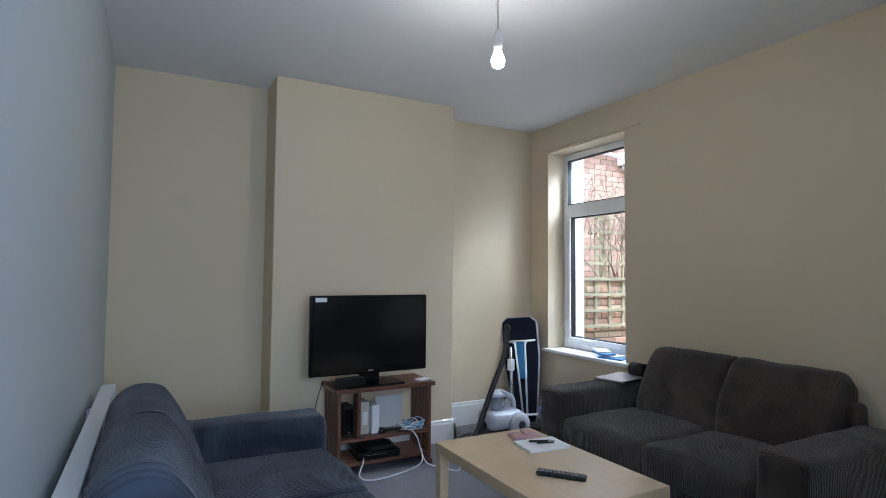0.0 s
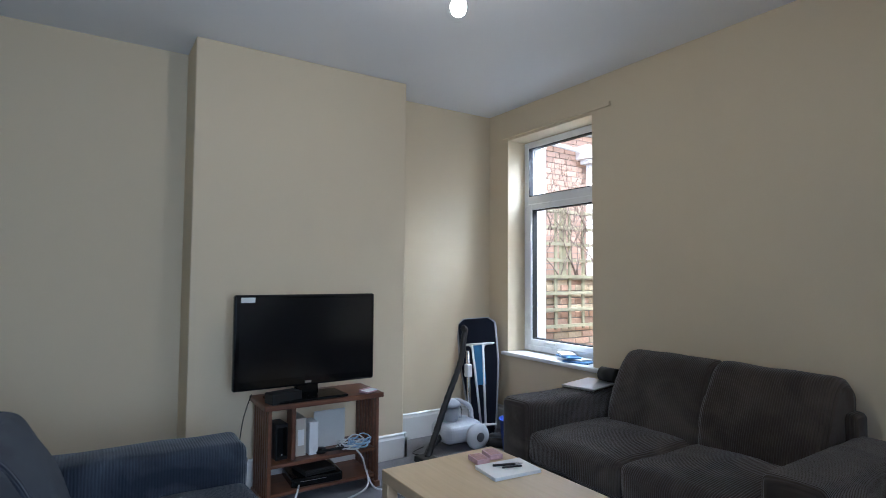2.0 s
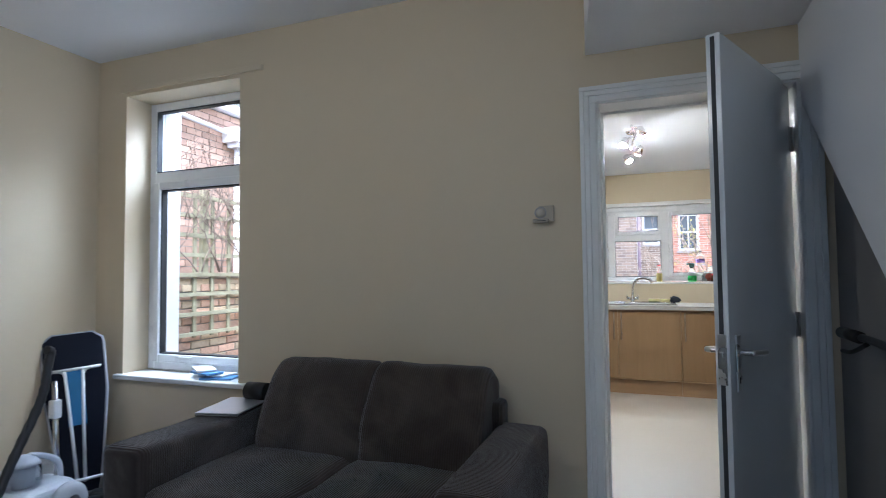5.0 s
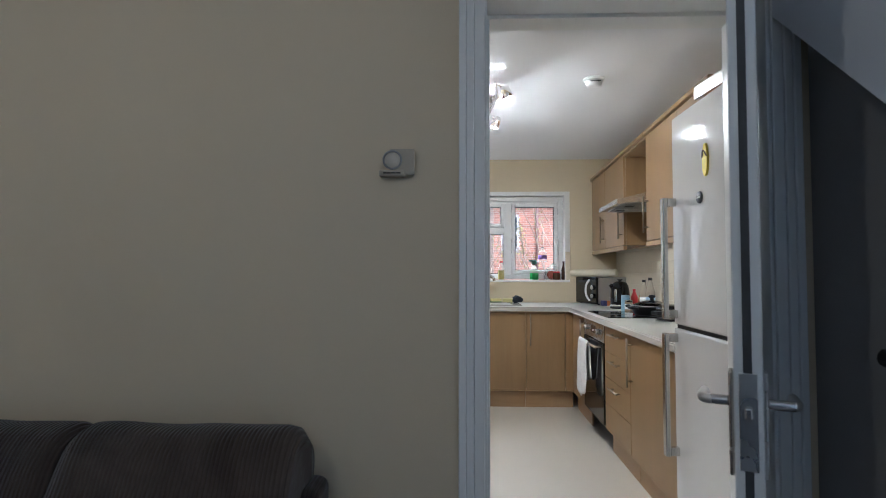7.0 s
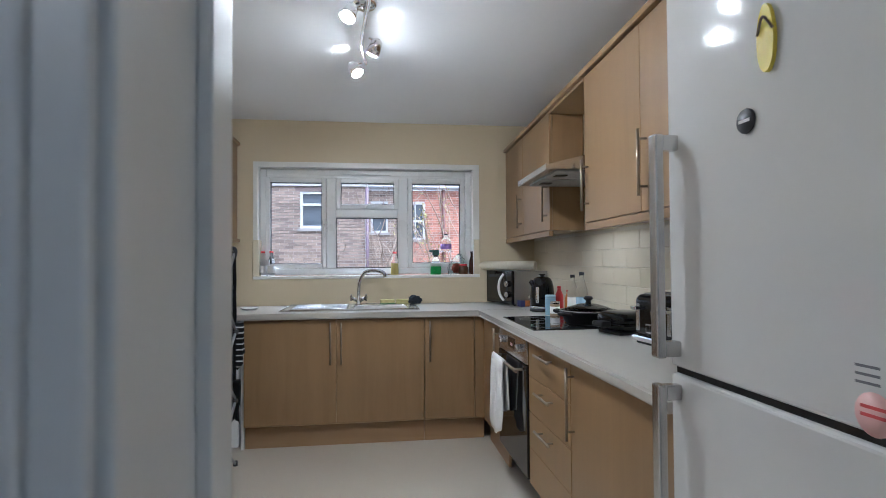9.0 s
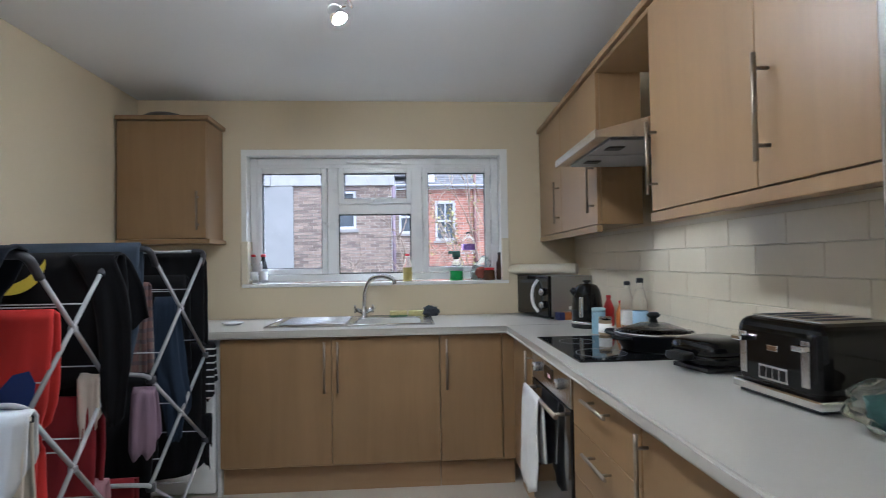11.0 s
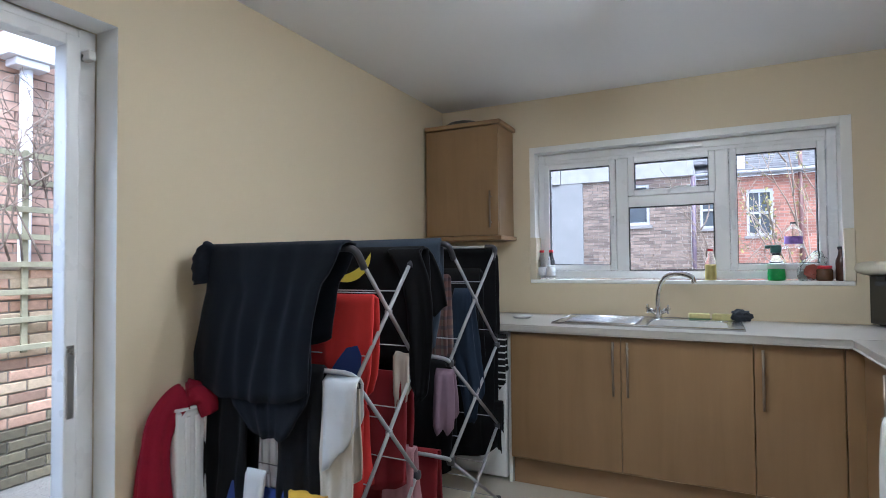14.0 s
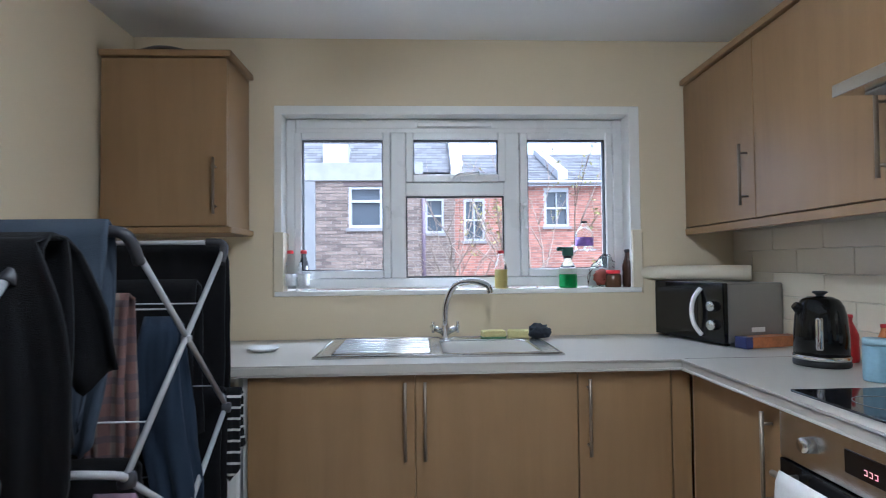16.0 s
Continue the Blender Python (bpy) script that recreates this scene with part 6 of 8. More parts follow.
hang("black_sock", "black sock with a pale toe at the airer's end", M_BLK, -1.610, -1.555, -0.200, 0.52, 0.22, 0.14, 73, 1, 0.010, slant=0.6)
# short sleeve, yellow print and blue panel
bm = bmesh.new()
tube(bm, curve_pts([(-0.27, -0.045, 0.008), (-0.298, -0.052, -0.03), (-0.306, -0.055, -0.08), (-0.303, -0.05, -0.135)], 5), 0.03, 14, radii=[0.022 + 0.012 * min(1, i / 6) + 0.003 * math.sin(i * 2.1) for i in range(len(curve_pts([(0, 0, 0), (0, 0, 1), (0, 0, 2), (0, 0, 3)], 5)))])
part("sleeve", bm, M_NAVY, bpy.data.objects["dark_shirt"], smooth=True)
pt = bpy.data.objects["black_shirt"]
bm = bmesh.new()
up_, dn_ = [], []
for i in range(17):
    t = i / 16
    a_ = radians(-118 + 112 * t)
    w = 0.030 * math.sin(math.pi * min(1, t * 1.02)) ** 0.7
    for vs, r_ in ((up_, 0.135 - w * 0.9), (dn_, 0.135 + w * 0.45)):
        vs.append(bm.verts.new((-0.085 + r_ * math.cos(a_), -0.058, 0.0 + r_ * math.sin(a_) * 0.92)))
for i in range(16):
    bm.faces.new((up_[i], up_[i + 1], dn_[i + 1], dn_[i]))
part("yellow_print", bm, M_YEL, pt, "yellow printed crescent")
pt = bpy.data.objects["red_shirt"]
bm = bmesh.new()
pv = [(0.02, -0.345), (0.06, -0.30), (0.12, -0.22), (0.16, -0.175), (0.205, -0.165), (0.222, -0.20), (0.212, -0.31), (0.16, -0.335), (0.08, -0.355)]
bm.faces.new([bm.verts.new((x, -0.074, z)) for x, z in pv])
part("blue_panel", bm, M_BLUE, pt, "blue diagonal panel")

# kitchen radiator with a towel
rd = thing("radiator", "white ribbed panel radiator under the airer", "radiator", (KX0 + 0.012, -1.62, 0), 0, "radiators")
bm = bmesh.new()
box(bm, 0.02, 0.085, 0.0, 1.0, 0.14, 0.74, 0.008)
part("panel", bm, M_UPVC, rd)
for k in range(24):
    y = 0.03 + k * 0.0405
    boxpart("rib", M_UPVC, rd, (0.0855, 0.094, y, y + 0.022, 0.17, 0.72), 0.004)
boxpart("top_grille", M_UPVC, rd, (0.018, 0.092, -0.002, 1.002, 0.741, 0.752), 0.003)
for y in (0.15, 0.85):
    boxpart("bracket", M_UPVC, rd, (-0.011, 0.02, y - 0.02, y + 0.02, 0.2, 0.7), 0.001)
barpart("pipe", M_CHROME, rd, curve_pts([(0.05, -0.04, 0.002), (0.05, -0.04, 0.12), (0.05, -0.02, 0.17), (0.05, 0.005, 0.17)], 5), 0.0075)
tw = thing("red_towel", "dark red towel slung over the radiator end", "towel", (KX0 + 0.012, -1.62, 0))
bm = bmesh.new()
run = curve_pts([(0.045, -0.05, 0.16), (0.04, -0.055, 0.42), (0.045, -0.045, 0.66), (0.055, 0.01, 0.775), (0.075, 0.07, 0.795), (0.10, 0.11, 0.775), (0.115, 0.13, 0.72)], 9)
ring = 28
rows_ = []
for k, p in enumerate(run):
    p = Vector(p)
    a = Vector(run[max(k - 1, 0)])
    b = Vector(run[min(k + 1, len(run) - 1)])
    d = (b - a).normalized()
    u_ = d.cross(Vector((0.3, 0.8, 0.1))).normalized()
    v_ = d.cross(u_)
    t = k / (len(run) - 1)
    row = []
    for i in range(ring):
        th = i / ring * 2 * math.pi
        q = 1 + 0.16 * math.sin(th * 6 + t * 5) + 0.35 * noise.noise(Vector((math.cos(th) * 1.6, math.sin(th) * 1.6, t * 5)))
        ra = (0.026 if t > 0.3 else 0.026 + 0.04 * (0.3 - t)) * q
        row.append(bm.verts.new(p + u_ * math.cos(th) * ra * 0.8 + v_ * math.sin(th) * ra * (1.9 - 0.4 * t)))
    rows_.append(row)
for a, b in zip(rows_, rows_[1:]):
    for i in range(ring):
        bm.faces.new((a[i], a[(i + 1) % ring], b[(i + 1) % ring], b[i])).smooth = True
bm.faces.new(rows_[0])
bm.faces.new(rows_[-1])
bmesh.ops.recalc_face_normals(bm, faces=bm.faces[:])
part("folded_cloth", bm, fabric("crimson_terry", (0.26, 0.012, 0.030), vary=0.2, weave=200), tw)

# ---- living room: small things ----
M_RADW = mat("radiator_enamel", (0.72, 0.73, 0.74), 0.35, vary=0.02, bump=0.02)
r2 = thing("radiator", "long low white panel radiator behind the slate sofa", "radiator", (-3.30, YL + 0.012, 0), 0, "radiators")
boxpart("panel", M_RADW, r2, (0.0, 2.3, 0.03, 0.085, 0.14, 0.70), 0.008)
boxpart("top_grille", M_RADW, r2, (-0.004, 2.304, 0.026, 0.09, 0.701, 0.716), 0.004)
for s in (0, 2.296):
    boxpart("end_cover", M_RADW, r2, (s - 0.004, s + 0.008, 0.024, 0.092, 0.13, 0.70), 0.003)
for k in range(34):
    boxpart("rib", M_RADW, r2, (0.03 + k * 0.066, 0.07 + k * 0.066, 0.0855, 0.091, 0.17, 0.68), 0.003)
for x in (0.3, 2.0):
    boxpart("bracket", M_RADW, r2, (x - 0.02, x + 0.02, -0.011, 0.03, 0.2, 0.66), 0.001)

th = thing("thermostat", "white plastic thermostat box with a round dial on the wall", "thermostat", (-1.142, YD, 1.513))
th.scale = (0.8, 0.8, 0.8)
boxpart("backplate", mat("aged_cream_plastic", (0.46, 0.40, 0.31), 0.5, vary=0.04), th, (-0.01, 0.075, -0.022, -0.0005, -0.015, 0.075), 0.004)
boxpart("body", mat("aged_cream_plastic", (0.46, 0.40, 0.31)), th, (-0.045, 0.045, -0.035, -0.0005, -0.022, 0.0), 0.005)
bm = bmesh.new()
tube(bm, [(0.0 + 0.031 * math.cos(a * math.pi / 14), -0.026, 0.035 + 0.031 * math.sin(a * math.pi / 14)) for a in range(29)], 0.0035, 8, cap=False)
part("dial_ring", bm, mat("grey_trim", (0.35, 0.34, 0.33), 0.4), th)
bm = bmesh.new()
lathe(bm, [(0, 0.026), (0.029, 0.024), (0.031, 0), (0, 0)], 24, (0, 0, 0), pose(0, 0, 0.035, 90))
part("dial", bm, mat("aged_dial", (0.58, 0.53, 0.44), 0.4), th)
boxpart("slot", M_BLACK, th, (-0.03, 0.03, -0.0358, -0.0348, -0.014, -0.010), 0)

# things on and in the television stand
sx = -3.41
bb = thing("set_top_box", "small black box under the television", "set-top box", (-3.355, -5.385, 0.567), 12)
boxpart("case", M_BLACK, bb, (-0.06, 0.035, -0.09, 0.09, 0.0, 0.06), 0.006)
cd = thing("playing_cards", "small pack of playing cards with pink backs", "cards", (-3.36, -4.87, 0.567), 25)
boxpart("pack", mat("pink_card", (0.55, 0.35, 0.38), 0.5, vary=0.3, scale=60), cd, (-0.032, 0.032, -0.045, 0.045, 0.0, 0.018), 0.002)
boxpart("loose_card", M_PAPER, cd, (0.0, 0.06, -0.07, 0.03, 0.0182, 0.0192), 0)
gm = thing("game_console", "black games console on the lower shelf", "games console", (-3.45, -5.18, 0.0805), -4)
boxpart("case", M_BLACKGLOSS, gm, (-0.13, 0.11, -0.15, 0.15, 0.0, 0.055), 0.012)
boxpart("disc_slot", M_STEEL, gm, (0.1095, 0.111, -0.10, 0.05, 0.032, 0.035), 0)
db = thing("dvd_stack", "stack of dark cases on the bottom shelf", "cases", (-3.45, -5.20, 0.1365), 6)
for k in range(2):
    boxpart("case", M_BLACK, db, (-0.09 + 0.01 * k, 0.10, -0.07, 0.12 - 0.01 * k, 0.015 * k, 0.0145 + 0.015 * k), 0.002)
rt = thing("router", "white upright router box on the upper shelf", "router", (-3.44, -5.20, 0.2355), 0)
boxpart("case", M_UPVC, rt, (-0.06, 0.05, -0.025, 0.03, 0.0, 0.19), 0.006)
sb = thing("speaker_box", "small black box standing on the upper shelf", "speaker", (-3.46, -5.385, 0.2355), 4)
boxpart("case", M_BLACK, sb, (-0.07, 0.06, -0.035, 0.035, 0.0, 0.20), 0.005)
boxpart("grille", M_BLACKGLOSS, sb, (0.0602, 0.062, -0.028, 0.028, 0.02, 0.18), 0.001)
lathepart("indicator", M_PAPER, sb, [(0, 0.001), (0.004, 0.001), (0.004, 0), (0, 0)], at=(0.0622, 0.0, 0.03), m=pose(0, 0, 0, 0, 90), n=10)
bf = thing("box_file", "cream cardboard box file beside the router", "box", (-3.46, -5.265, 0.2355), 0)
boxpart("case", mat("cream_card", (0.55, 0.50, 0.42), 0.7, vary=0.06), bf, (-0.10, 0.05, -0.032, 0.028, 0.0, 0.215), 0.003)
boxpart("paper_sleeve", M_PAPER, bf, (0.0502, 0.0508, -0.02, 0.016, 0.06, 0.15), 0)
sl = thing("plastic_sleeve", "clear plastic sleeve propped behind the cables", "sleeve", (-3.50, -5.06, 0.2355), 0)
boxpart("sheet", mat("pale_sheet", (0.62, 0.62, 0.60), 0.35, vary=0.08), sl, (-0.004, 0.004, -0.10, 0.10, 0.0, 0.22), 0.002)
for k, (x, y, r_) in enumerate(((-3.37, -4.98, 0.05), (-3.36, -4.93, 0.045))):
    ct = thing("cable_coil", "tangled pale cable spilling off the shelf" if k else "coiled pale blue cable on the shelf", "cable", (x, y, 0.2425 + 0.004 * k))
    bm = bmesh.new()
    pts = []
    for i in range(70):
        a_ = i * 0.42
        pts.append((r_ * math.cos(a_) * (1 + 0.25 * math.sin(i * 0.9)), 1.5 * r_ * math.sin(a_) * (1 + 0.2 * math.cos(i * 1.3)), 0.008 + 0.0009 * i * (0.6 + 0.4 * math.sin(i * 0.7))))
    tube(bm, pts, 0.004, 6)
    part("cord", bm, mat("pale_blue_cord" if k else "white_cord", (0.35, 0.52, 0.68) if k else (0.7, 0.7, 0.7), 0.45), ct)
hs = thing("headphones", "black headphones lying on the shelf", "headphones", (-3.38, -5.08, 0.2355))
barpart("band", M_BLACK, hs, curve_pts([(-0.03, -0.07, 0.012), (0.04, -0.05, 0.03), (0.055, 0.0, 0.035), (0.04, 0.05, 0.03), (-0.03, 0.07, 0.012)], 6), 0.008)
for s in (-1, 1):
    lathepart("ear_cup", M_BLACK, hs, [(0, 0), (0.035, 0), (0.038, 0.012), (0.03, 0.026), (0, 0.026)], at=(-0.03, 0.07 * s, 0.0))
for k, pts in enumerate((
        [(-3.33, -4.96, 0.245), (-3.30, -4.93, 0.20), (-3.295, -4.90, 0.10), (-3.28, -4.86, 0.02), (-3.22, -4.80, 0.008), (-3.10, -4.72, 0.008), (-3.3, -4.6, 0.008)],
        [(-3.335, -5.30, 0.10), (-3.27, -5.33, 0.09), (-3.24, -5.36, 0.03), (-3.2, -5.30, 0.008), (-3.22, -5.1, 0.008), (-3.2, -4.95, 0.06), (-3.30, -4.90, 0.12)],
        [(-3.50, -5.53, 0.60), (-3.55, -5.56, 0.45), (-3.60, -5.57, 0.25), (-3.63, -5.55, 0.20), (-3.67, -5.62, 0.10), (-3.66, -5.66, 0.02)],
        [(-3.66, -5.60, 0.30), (-3.63, -5.56, 0.27), (-3.60, -5.52, 0.20), (-3.64, -5.58, 0.12), (-3.60, -5.66, 0.008)],
        [(-3.30, -4.55, 0.008), (-3.45, -4.40, 0.008), (-3.60, -4.30, 0.008), (-3.72, -4.34, 0.008), (-3.80, -4.20, 0.008)])):
    w_ = k in (0, 1)
    cb = thing("cable", ("white cable trailing from the television stand" if w_ else "thin dark cable beside the television stand"), "cable")
    barpart("cord", mat("white_cord", (0.7, 0.7, 0.7), 0.45) if w_ else M_BLACK, cb, curve_pts(pts, 8), 0.005 if w_ else 0.003, n=8)

# coffee table things
TZ = 0.4505
for k, (x, y, a_) in enumerate(((-2.285, -4.834, -8), (-2.305, -4.742, -12))):
    pk = thing("playing_cards", "worn pink-backed card deck on the coffee table", "cards", (x, y, TZ), a_)
    boxpart("pack", mat("pink_card", (0.55, 0.35, 0.38), 0.5), pk, (-0.045, 0.045, -0.032, 0.032, 0.0, 0.022), 0.002)
    boxpart("printed_back", mat("brown_pink_print", (0.42, 0.22, 0.20), 0.5, vary=0.4, scale=120), pk, (-0.038, 0.038, -0.026, 0.026, 0.0221, 0.0226), 0)
nb = thing("notebook", "closed white notebook on the coffee table", "notebook", (-2.125, -4.80, TZ), -6)
boxpart("pages", M_PAPER, nb, (-0.08, 0.08, -0.115, 0.115, 0.0, 0.013), 0.002)
boxpart("cover", mat("white_card_cover", (0.78, 0.77, 0.75), 0.4), nb, (-0.082, 0.082, -0.117, 0.117, 0.0131, 0.0155), 0.001)
pe = thing("pen", "black and silver ballpoint pen on the notebook", "pen", (-2.125, -4.80, TZ + 0.0208), -20)
barpart("barrel", M_BLACK, pe, [(-0.02, -0.06, 0), (-0.02, 0.04, 0)], 0.005)
barpart("tip", M_STEEL, pe, [(-0.02, 0.04, 0), (-0.02, 0.075, 0)], 0.004, radii=[0.005, 0.0015])
barpart("second_barrel", M_BLACK, pe, [(0.012, -0.03, 0), (0.008, 0.06, 0)], 0.004)
rc = thing("remote_control", "long black television remote on the coffee table", "remote control", (-1.756, -4.99, TZ), -51)
boxpart("case", M_BLACK, rc, (-0.024, 0.024, -0.105, 0.105, 0.0, 0.02), 0.007)
bm = bmesh.new()
for i in range(3):
    for j in range(9):
        box(bm, -0.017 + i * 0.012, -0.007 + i * 0.012, -0.085 + j * 0.018, -0.074 + j * 0.018, 0.0195, 0.0222, 0.001)
part("buttons", bm, mat("grey_buttons", (0.16, 0.15, 0.15), 0.5), rc)

# laptop on the sofa arm, bag behind
lp = thing("laptop", "closed silver laptop resting on the sofa arm", "laptop", (-2.63, -3.72, 0.607), 12)
boxpart("base", M_STEEL, lp, (-0.10, 0.12, -0.16, 0.16, 0.0, 0.012), 0.004)
boxpart("lid", mat("silver_lid", (0.5, 0.5, 0.52), 0.35, metal=0.8), lp, (-0.10, 0.12, -0.16, 0.16, 0.0125, 0.02), 0.004)
sp_ = thing("speaker", "small round black speaker on the sofa arm", "speaker", (-2.60, -3.57, 0.63))
bm = bmesh.new()
tube(bm, [(-0.06, 0, 0.035), (0.06, 0.0, 0.035)], 0.045, 20)
part("body", bm, M_BLACK, sp_)
boxpart("foot", M_BLACK, sp_, (-0.05, 0.05, -0.025, 0.025, -0.0225, 0.0), 0.002)

# papers on the living room sill
for k in range(4):
    pp = thing("paper_stack" if k else "magazine", "blue and white leaflets on the window sill" if k else "glossy blue magazine on the window sill", "papers", (-3.08 - 0.05 * k, -3.33 + 0.03 * (k % 2), WZ0 + 0.0005 + 0.013 * k), 15 - 17 * k)
    boxpart("sheets", mat("blue_leaflet", (0.10, 0.25, 0.50), 0.35, vary=0.5, scale=20) if k % 2 == 0 else M_PAPER, pp, (-0.10, 0.10, -0.05, 0.06, 0.0, 0.012), 0.002)

# ironing board folded against the wall
ib = thing("ironing_board", "folded ironing board with a dark cover leaning in the corner", "ironing board")
ib.matrix_basis = pose(-3.80, -3.63, 0.012, 0, -9, -40) @ pose(0, 0, 0, 5) @ Matrix.Diagonal((1, 0.92, 0.77, 1))
# local: board stands in the y-z plane, underside faces +x
bm = bmesh.new()
out = []
for k in range(25):
    t = k / 24
    z = t * 1.20
    w_ = 0.085 + 0.08 * min(1, t / 0.62) ** 0.8
    if t > 0.93:
        w_ *= 0.66 + 0.34 * math.sqrt(max(0.0, 1 - ((t - 0.93) / 0.07) ** 2))
    out.append((w_, z))
loop = [(w_, z) for w_, z in out] + [(-w_, z) for w_, z in out[::-1]]
fa = [bm.verts.new((0.0, y, z)) for y, z in loop]
fb_ = [bm.verts.new((-0.032, y, z)) for y, z in loop]
bm.faces.new(fa)
bm.faces.new(fb_[::-1])
n = len(loop)
for i in range(n):
    bm.faces.new((fa[i], fa[(i + 1) % n], fb_[(i + 1) % n], fb_[i]))
part("board", bm, fabric("dark_navy_cover", (0.012, 0.014, 0.024)), ib, "dark navy padded cover")
bm = bmesh.new()
tube(bm, [(-0.016, y * 1.03, z) for y, z in loop] + [(-0.016, loop[0][0] * 1.03, loop[0][1])], 0.012, 8, cap=False)
part("hem", bm, fabric("grey_hem", (0.42, 0.42, 0.45)), ib, "pale grey cover hem")
bm = bmesh.new()
box(bm, 0.003, 0.008, -0.05, 0.05, 0.50, 0.92, 0.002)
part("blue_panel", bm, mat("bright_blue_metal", (0.03, 0.20, 0.42), 0.4), ib, "bright blue underside panel")
for s in (-1, 1):
    barpart("leg", M_UPVC, ib, [(0.03, 0.05 * s, 0.93), (0.032, 0.035 * s, 0.55), (0.03, 0.02 * s, 0.08)], 0.010, "white folded tube leg")
    barpart("strut", M_UPVC, ib, curve_pts([(0.02, 0.15 * s, 0.93), (0.028, 0.07 * s, 0.915), (0.03, 0.05 * s, 0.88)], 4), 0.009)
barpart("foot_bar", M_UPVC, ib, [(0.035, -0.12, 0.10), (0.035, 0.12, 0.10)], 0.012)
barpart("cross_bar", M_UPVC, ib, [(0.03, -0.14, 0.925), (0.03, 0.14, 0.925)], 0.012)
bk = thing("bucket", "blue plastic tub beside the sofa", "bucket", (-3.40, -3.66, 0.0))
lathepart("tub", mat("blue_plastic", (0.02, 0.07, 0.42), 0.4), bk, [(0, 0.004), (0.085, 0.004), (0.11, 0.22), (0.118, 0.225), (0.118, 0.23), (0.108, 0.23), (0.083, 0.01), (0, 0.008)])
bgk = thing("shoe_pair", "dark shoes tucked beside the ironing board", "shoes", (-3.52, -3.66, 0.0), 40)
for s in (-1, 1):
    bm = bmesh.new()
    box(bm, -0.13, 0.13, 0.055 * s - 0.042, 0.055 * s + 0.042, 0.0, 0.07, 0.03, 4)
    part("shoe", bm, M_BLACK, bgk)

# vacuum cleaner
vc = thing("vacuum_cleaner", "silver and white cylinder vacuum cleaner with an upright black hose", "vacuum cleaner")
vc.matrix_basis = pose(-3.70, -3.97, 0, 0, 0, 0)
M_VAC = mat("silver_plastic", (0.52, 0.54, 0.58), 0.3, vary=0.08, bump=0.02)
bm = bmesh.new()
box(bm, -0.13, 0.13, -0.17, 0.17, 0.05, 0.20, 0.06, 5)
part("body", bm, M_VAC, vc)
lathepart("dust_drum", glass_mat("clear_drum", (0.8, 0.85, 0.9), 0.05, 1.2), vc, [(0, 0.14), (0.075, 0.14), (0.08, 0.16), (0.08, 0.29), (0.07, 0.31), (0, 0.31)], at=(0.0, -0.05, 0.0))
lathepart("cyclone", M_VAC, vc, [(0, 0.16), (0.035, 0.16), (0.05, 0.29), (0, 0.29)], at=(0.0, -0.05, 0.0))
lathepart("drum_lid", M_VAC, vc, [(0, 0.36), (0.03, 0.355), (0.06, 0.335), (0.078, 0.311), (0, 0.311)], at=(0.0, -0.05, 0.0))
for s in (-1, 1):
    wl = lathepart("wheel", mat("pale_wheel", (0.6, 0.61, 0.63), 0.4), vc, [(0, 0.03), (0.05, 0.03), (0.085, 0.02), (0.095, 0.0), (0.095, -0.02), (0, -0.02)], at=(0.15 * s, 0.09, 0.097), m=pose(0, 0, 0, 0, 90 * s))
    lathepart("hub", mat("dark_hub", (0.08, 0.08, 0.09), 0.4), wl, [(0, 0.036), (0.03, 0.034), (0.035, 0.0305), (0, 0.0305)], at=(0.15 * s, 0.09, 0.097), m=pose(0, 0, 0, 0, 90 * s), n=16)
barpart("carry_handle", M_VAC, vc, curve_pts([(0, 0.14, 0.17), (0, 0.12, 0.28), (0, 0.0, 0.345), (0, -0.04, 0.33)], 5), 0.016)
M_HOSE = mat("black_ribbed_hose", (0.012, 0.012, 0.014), 0.45, bump=0.2, fine=60)
hose = curve_pts([(0.02, -0.16, 0.10), (0.10, -0.30, 0.06), (0.20, -0.385, 0.035), (0.17, -0.33, 0.10), (0.09, -0.16, 0.36), (0.0, 0.03, 0.62), (-0.045, 0.095, 0.80), (-0.05, 0.11, 0.86), (-0.04, 0.08, 0.875)], 9)
bm = bmesh.new()
tube(bm, hose, 0.021, 14, radii=[0.021 + 0.003 * (i % 2) for i in range(len(hose))])
part("hose", bm, M_HOSE, vc)
barpart("wand", M_STEEL, vc, [(0.0, 0.13, 0.02), (-0.03, 0.12, 0.70)], 0.014, "chrome telescopic wand")
boxpart("wand_slider", M_UPVC, vc, (-0.05, 0.0, 0.10, 0.145, 0.50, 0.60), 0.008)
boxpart("floor_head", M_BLACK, vc, (0.13, 0.27, -0.45, -0.33, 0.002, 0.05), 0.012)

# bicycle handlebar under the stairs: the machine stands against the shade-coloured wall
bi = thing("bicycle", "dark bicycle parked under the stairs, black handlebar grip showing", "bicycle", (-0.085, -3.78, 0), 0)
M_BIKE = mat("dark_bike_paint", (0.02, 0.02, 0.022), 0.35)
wy = (-0.35, -1.35)
gr = barpart("handlebar", M_BIKE, bi, curve_pts([(-0.02, 0.04, 1.06), (0.0, -0.12, 1.055), (0.01, -0.30, 1.04), (0.01, -0.42, 1.02)], 6), 0.012)
barpart("grip", M_BLACK, gr, [(-0.024, 0.07, 1.062), (-0.012, -0.05, 1.058)], 0.019, "black rubber grip")
barpart("brake_lever", M_BLACK, gr, curve_pts([(-0.03, 0.05, 1.005), (-0.025, -0.02, 1.01), (-0.01, -0.10, 1.045)], 5), 0.007)
barpart("stem", M_BIKE, bi, [(0.01, -0.42, 1.02), (0.02, -0.44, 0.85)], 0.016)
barpart("fork", M_BIKE, bi, [(0.02, -0.44, 0.86), (0.03, -0.38, 0.34)], 0.016)
